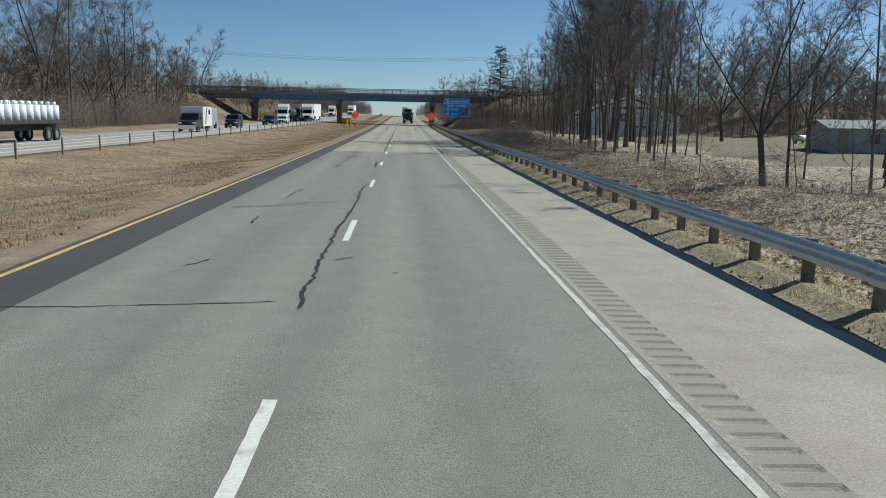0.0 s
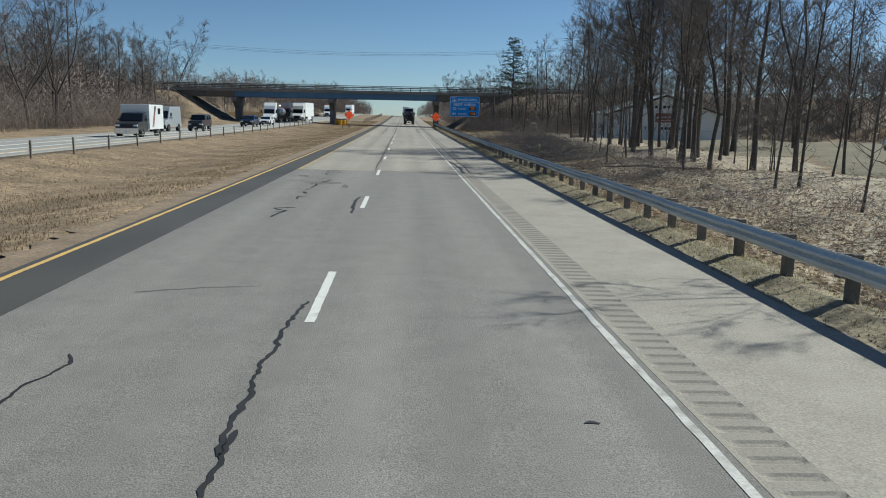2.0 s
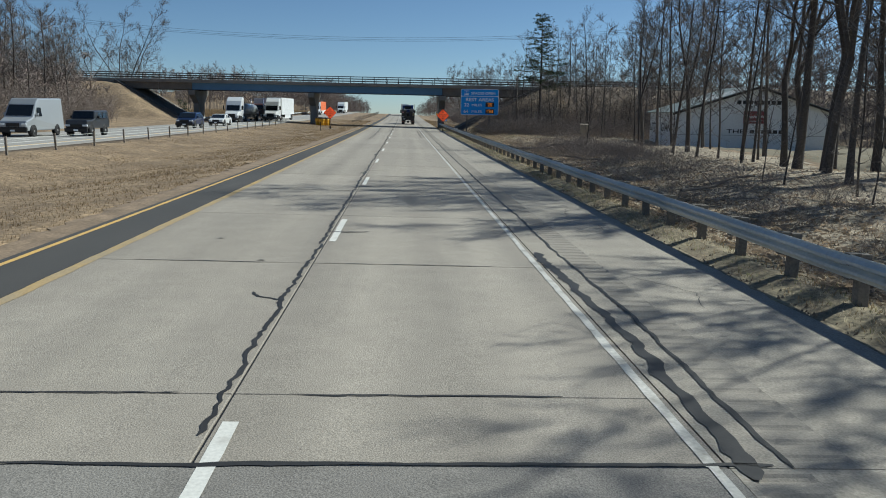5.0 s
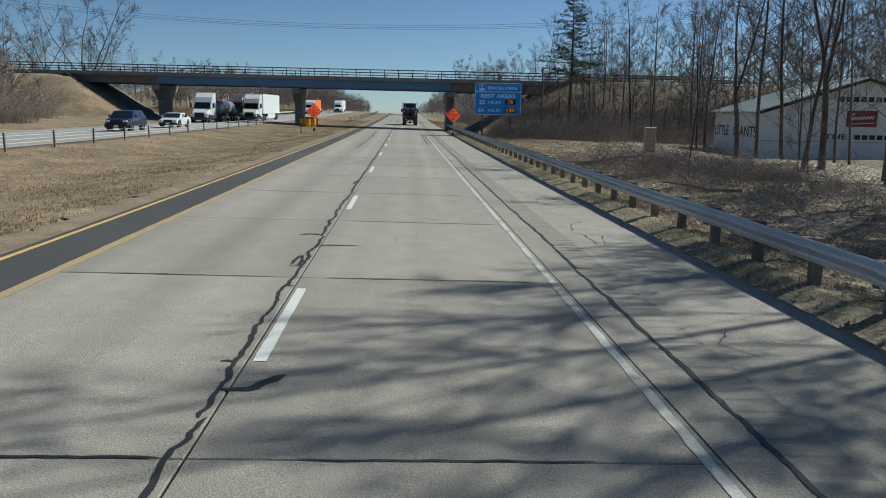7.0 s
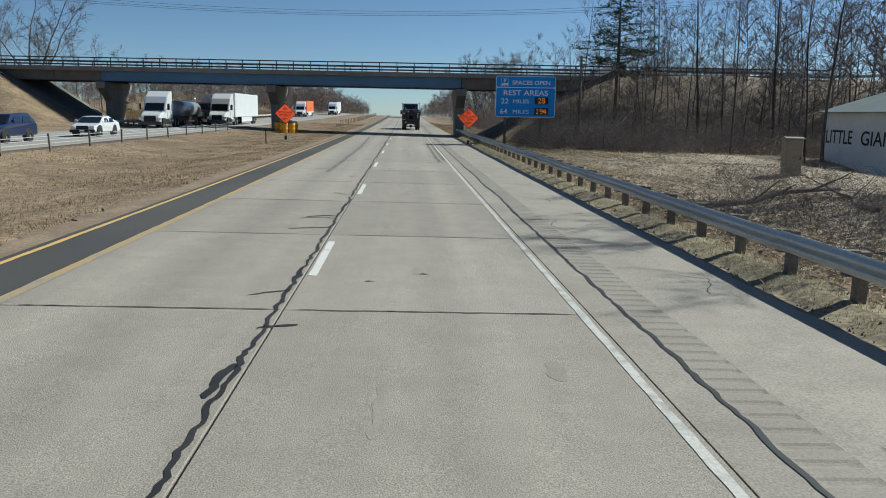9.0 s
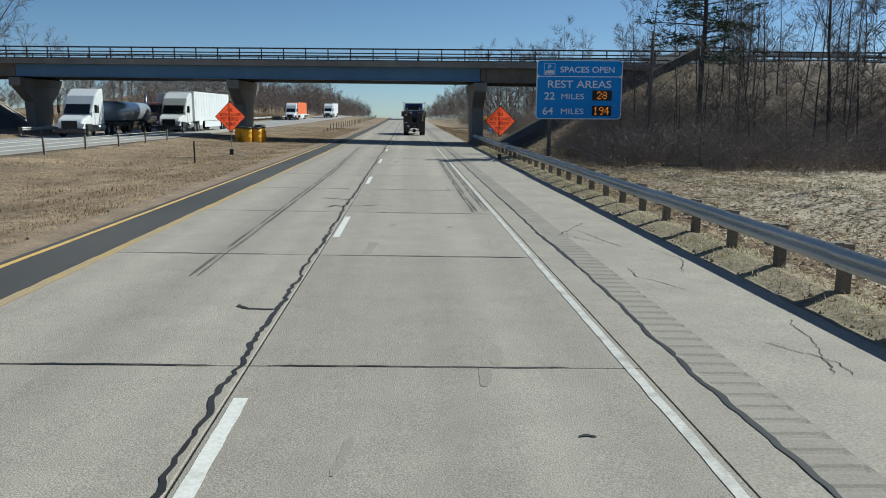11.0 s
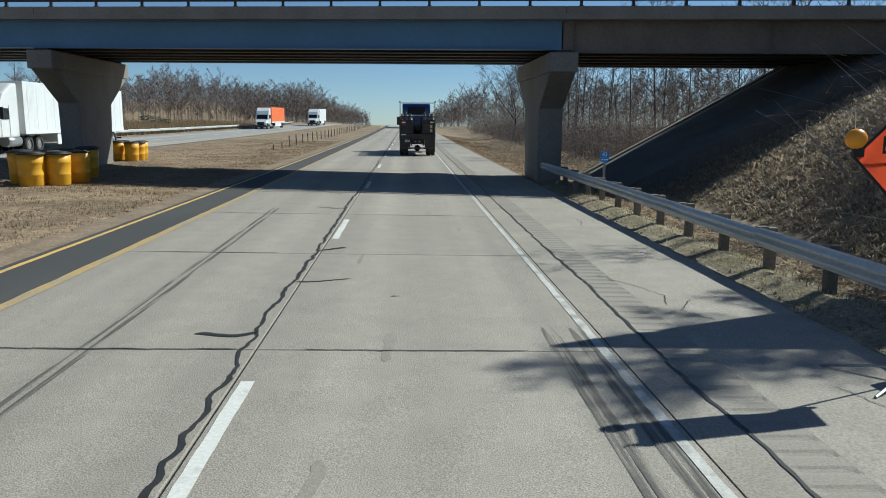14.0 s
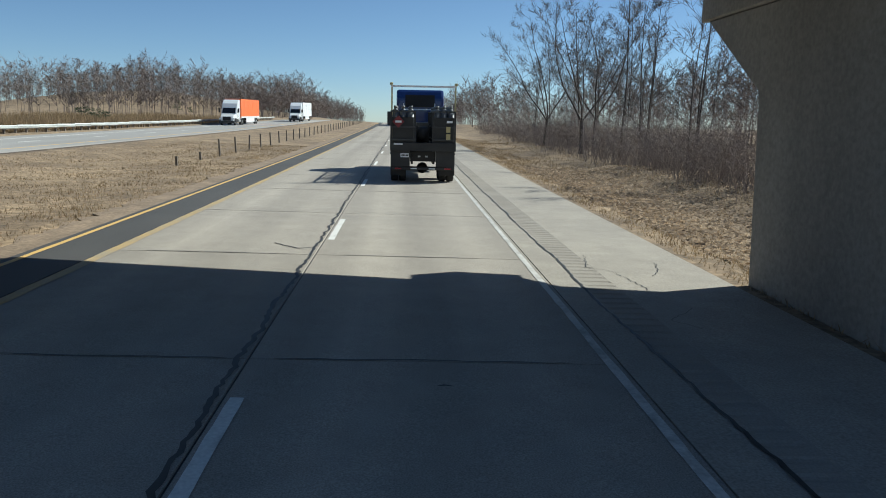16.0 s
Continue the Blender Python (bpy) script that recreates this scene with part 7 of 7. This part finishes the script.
bmesh.ops.create_uvsphere(bm, u_segments=14, v_segments=8, radius=0.22, matrix=Matrix.Translation((0, 1.0, 0.53)))
part("rear_axle", bm, M["black"], truck)
slab_part(truck, "deck", "rack_paint", -1.25, 1.25, 0.0, 5.9, 1.25, 1.52, 0.02, "black steel deck")
slab_part(truck, "deck_edge", "rack_paint", -1.26, 1.26, -0.03, 0.0, 1.22, 1.54, 0.008)
for s in (-1, 1):
    slab_part(truck, "tail_plate", "rack_paint", s * 0.86 - 0.36, s * 0.86 + 0.36, 0.05, 0.09, 0.62, 1.22, 0.01)
slab_part(truck, "hitch_beam", "black", -0.49, 0.49, 0.2, 0.4, 0.82, 1.2, 0.01)
for x in (-0.14, 0.14):
    slab_part(truck, "hitch_bolt", "rim", x - 0.05, x + 0.05, 0.185, 0.197, 0.98, 1.04)
bm = bmesh.new()
box(bm, -0.86, -0.54, 0.035, 0.048, 0.98, 1.13)
pl = part("plate", bm, M["white_sign"], truck, "pale licence plate")
bm = bmesh.new()
for k in range(5):
    box(bm, -0.82 + k * 0.055, -0.78 + k * 0.055, 0.031, 0.0345, 1.02, 1.09)
part("plate_bars", bm, M["black"], pl)
# cages
for x0, x1 in ((-1.22, -0.32), (0.38, 1.22)):
    for x in (x0, x1):
        for yy in (0.03, 1.9, 3.8, 5.7):
            slab_part(truck, "cage_post", "rack_paint", x - 0.035, x + 0.035, yy, yy + 0.07, 1.525, 2.72)
    for z in (1.62, 2.1, 2.68):
        for yy in (0.005, 5.76):
            slab_part(truck, "cage_rail", "cage_grey", x0 - 0.03, x1 + 0.03, yy, yy + 0.03, z, z + 0.06)
        for x in (x0, x1):
            slab_part(truck, "cage_rail", "cage_grey", x - 0.02, x + 0.02, 0.036, 5.75, z + 0.002, z + 0.058)
    bm = bmesh.new()
    box(bm, x0 + 0.04, x1 - 0.04, 0.075, 0.082, 1.53, 2.5)
    part("cage_mesh", bm, M["rack_paint"], truck, "black rear panel")
    for i in range(3):
        for j in range(9):
            bm = bmesh.new()
            x, yy = x0 + 0.16 + i * (x1 - x0 - 0.32) / 2, 0.28 + j * 0.62
            rod(bm, (x, yy, 1.525), (x, yy, 2.72), 0.135, n=12)
            rod(bm, (x, yy, 2.721), (x, yy, 2.83), 0.135, 0.06, 12)
            rod(bm, (x, yy, 2.831), (x, yy, 2.93), 0.07, 0.065, 10)
            part("gas_cylinder", bm, M["cylinder"], truck, "grey gas cylinder with a cap")
# hose reel and pump block between the cages
slab_part(truck, "pump_box", "dark_paint", -0.24, 0.26, 1.2, 2.6, 1.525, 2.3, 0.03)
bm = bmesh.new()
rod(bm, (-0.2, 0.75, 1.85), (0.2, 0.75, 1.85), 0.3, n=18)
part("hose_reel", bm, M["black"], truck)
# tall pale goalpost frame
bm = bmesh.new()
for x in (-1.2, 1.22):
    box(bm, x - 0.03, x + 0.03, 0.1, 0.16, 1.53, 3.68)
part("frame_post", bm, M["pale_yellow"], truck, "pale yellow upright frame")
slab_part(truck, "frame_bar", "white_sign", -1.24, 1.26, 0.1, 0.16, 3.62, 3.69, 0.0, "white top bar")
for x in (-1.22, 1.24):
    slab_part(truck, "marker_lamp", "pale_yellow", x - 0.06, x + 0.06, 0.06, 0.2, 3.69, 3.79, 0.02)
slab_part(truck, "handrail", "white_sign", -0.78, 0.68, 5.95, 5.99, 2.82, 2.87)
for x in (-0.76, 0.66):
    slab_part(truck, "handrail_post", "white_sign", x - 0.02, x + 0.02, 5.95, 5.99, 2.87, 3.12)
# placards
bm = bmesh.new()
prism(bm, [(-0.95, 2.10), (-0.72, 2.33), (-0.95, 2.56), (-1.18, 2.33)], -0.012, -0.002, "y")
pc = part("hazard_placard", bm, M["red_board"], truck, "red diamond hazard placard")
bm = bmesh.new()
box(bm, -1.07, -0.83, -0.018, -0.013, 2.29, 2.37)
part("placard_bar", bm, M["white_sign"], pc)
for k in range(2):
    slab_part(truck, "label_plate", "pale_yellow", 0.88, 1.04, -0.01, 0.0, 1.66 + k * 0.28, 1.88 + k * 0.28)
slab_part(truck, "label_plate", "white_sign", 0.9, 1.12, -0.01, 0.0, 2.3, 2.38)
slab_part(truck, "label_plate", "white_sign", -1.12, -0.78, -0.045, -0.032, 1.46, 1.51)
# cab
solid(truck, "cab", "blue_paint", [(6.15, 0.95), (6.15, 3.35), (6.35, 3.74), (7.6, 3.7), (8.1, 3.0), (8.3, 2.1), (9.5, 1.85), (9.8, 1.5), (9.8, 0.7), (8.8, 0.7), (8.6, 0.95)], -1.08, 1.08, 0.12)
slab_part(truck, "rear_window", "black", -0.68, 0.66, 6.13, 6.16, 2.95, 3.5, 0.0)
for s in (-1, 1):
    slab_part(truck, "side_window", "glass", s * 1.092 if s < 0 else 1.07, -1.07 if s < 0 else 1.092, 6.9, 7.8, 2.25, 2.9)
    slab_part(truck, "mirror", "dark_paint", s * 1.42 - 0.12, s * 1.42 + 0.12, 8.05, 8.2, 2.1, 2.75, 0.03)
    slab_part(truck, "mirror_arm", "black", min(s * 1.07, s * 1.32), max(s * 1.07, s * 1.32), 8.1, 8.14, 2.2, 2.24)
    bm = bmesh.new()
    rod(bm, (s * 0.85, 6.2, 0.75), (s * 0.85, 7.3, 0.75), 0.3, n=14)
    part("fuel_tank", bm, M["rim"], truck)

# ---- the highway lies in a shallow sag: everything follows its long vertical curve ----
SAG = 2.2e-5


def sag(y):
    """Rise of the land at a distance along the highway; beyond 400 m it goes on straight."""
    y = np.maximum(y, 0.0)
    return np.where(y < 400, SAG * y * y, SAG * 400 * (2 * y - 400))


def tilted(y):
    return Matrix.Translation((0, 0, float(sag(y)))) @ pose(0, y, 0, math.degrees(math.atan(2 * SAG * min(max(y, 0.0), 400.0)))) @ Matrix.Translation((0, -y, 0))


reach = {}


def extent(me):
    """Least and greatest y of a mesh."""
    if me.name not in reach:
        co = np.empty(3 * len(me.vertices), dtype=np.float32)
        me.vertices.foreach_get("co", co)
        reach[me.name] = (co[1::3].min(), co[1::3].max())
    return reach[me.name]


def follow(ob, base):
    """Lift a mesh that lies at its parent's origin point by point, any other as a whole."""
    me = ob.data
    if me.users == 1 and ob.matrix_basis.is_identity:
        co = np.empty(3 * len(me.vertices), dtype=np.float32)
        me.vertices.foreach_get("co", co)
        co[2::3] += sag(co[1::3] + base) - sag(base)
        me.vertices.foreach_set("co", co)
        me.update()
    else:
        ob.matrix_basis = Matrix.Translation((0, -base, -float(sag(base)))) @ tilted(base + ob.matrix_basis.translation.y) @ Matrix.Translation((0, base, 0)) @ ob.matrix_basis


for ob in [o for o in scene.objects if o.parent is None and o.type in ("MESH", "EMPTY")]:
    at = ob.matrix_basis.translation.copy()
    spans = [(c.matrix_basis.translation.y + extent(c.data)[0], c.matrix_basis.translation.y + extent(c.data)[1]) for c in ob.children if c.type == "MESH"]
    if ob.type == "MESH":
        follow(ob, 0.0)
    elif at.length > 0 and max(b for a, b in spans) - min(a for a, b in spans) < 30:
        ob.matrix_basis = tilted(at.y) @ ob.matrix_basis
    else:
        turned = ob.matrix_basis.to_3x3()[1][1] < 0
        for c in [c for c in ob.children if c.type == "MESH"]:
            if turned:
                y = at.y - c.matrix_basis.translation.y
                c.matrix_basis = Matrix.Translation((0, 0, float(sag(y) - sag(at.y)))) @ c.matrix_basis
            else:
                follow(c, at.y)
        ob.matrix_basis = Matrix.Translation((0, 0, float(sag(at.y)))) @ ob.matrix_basis
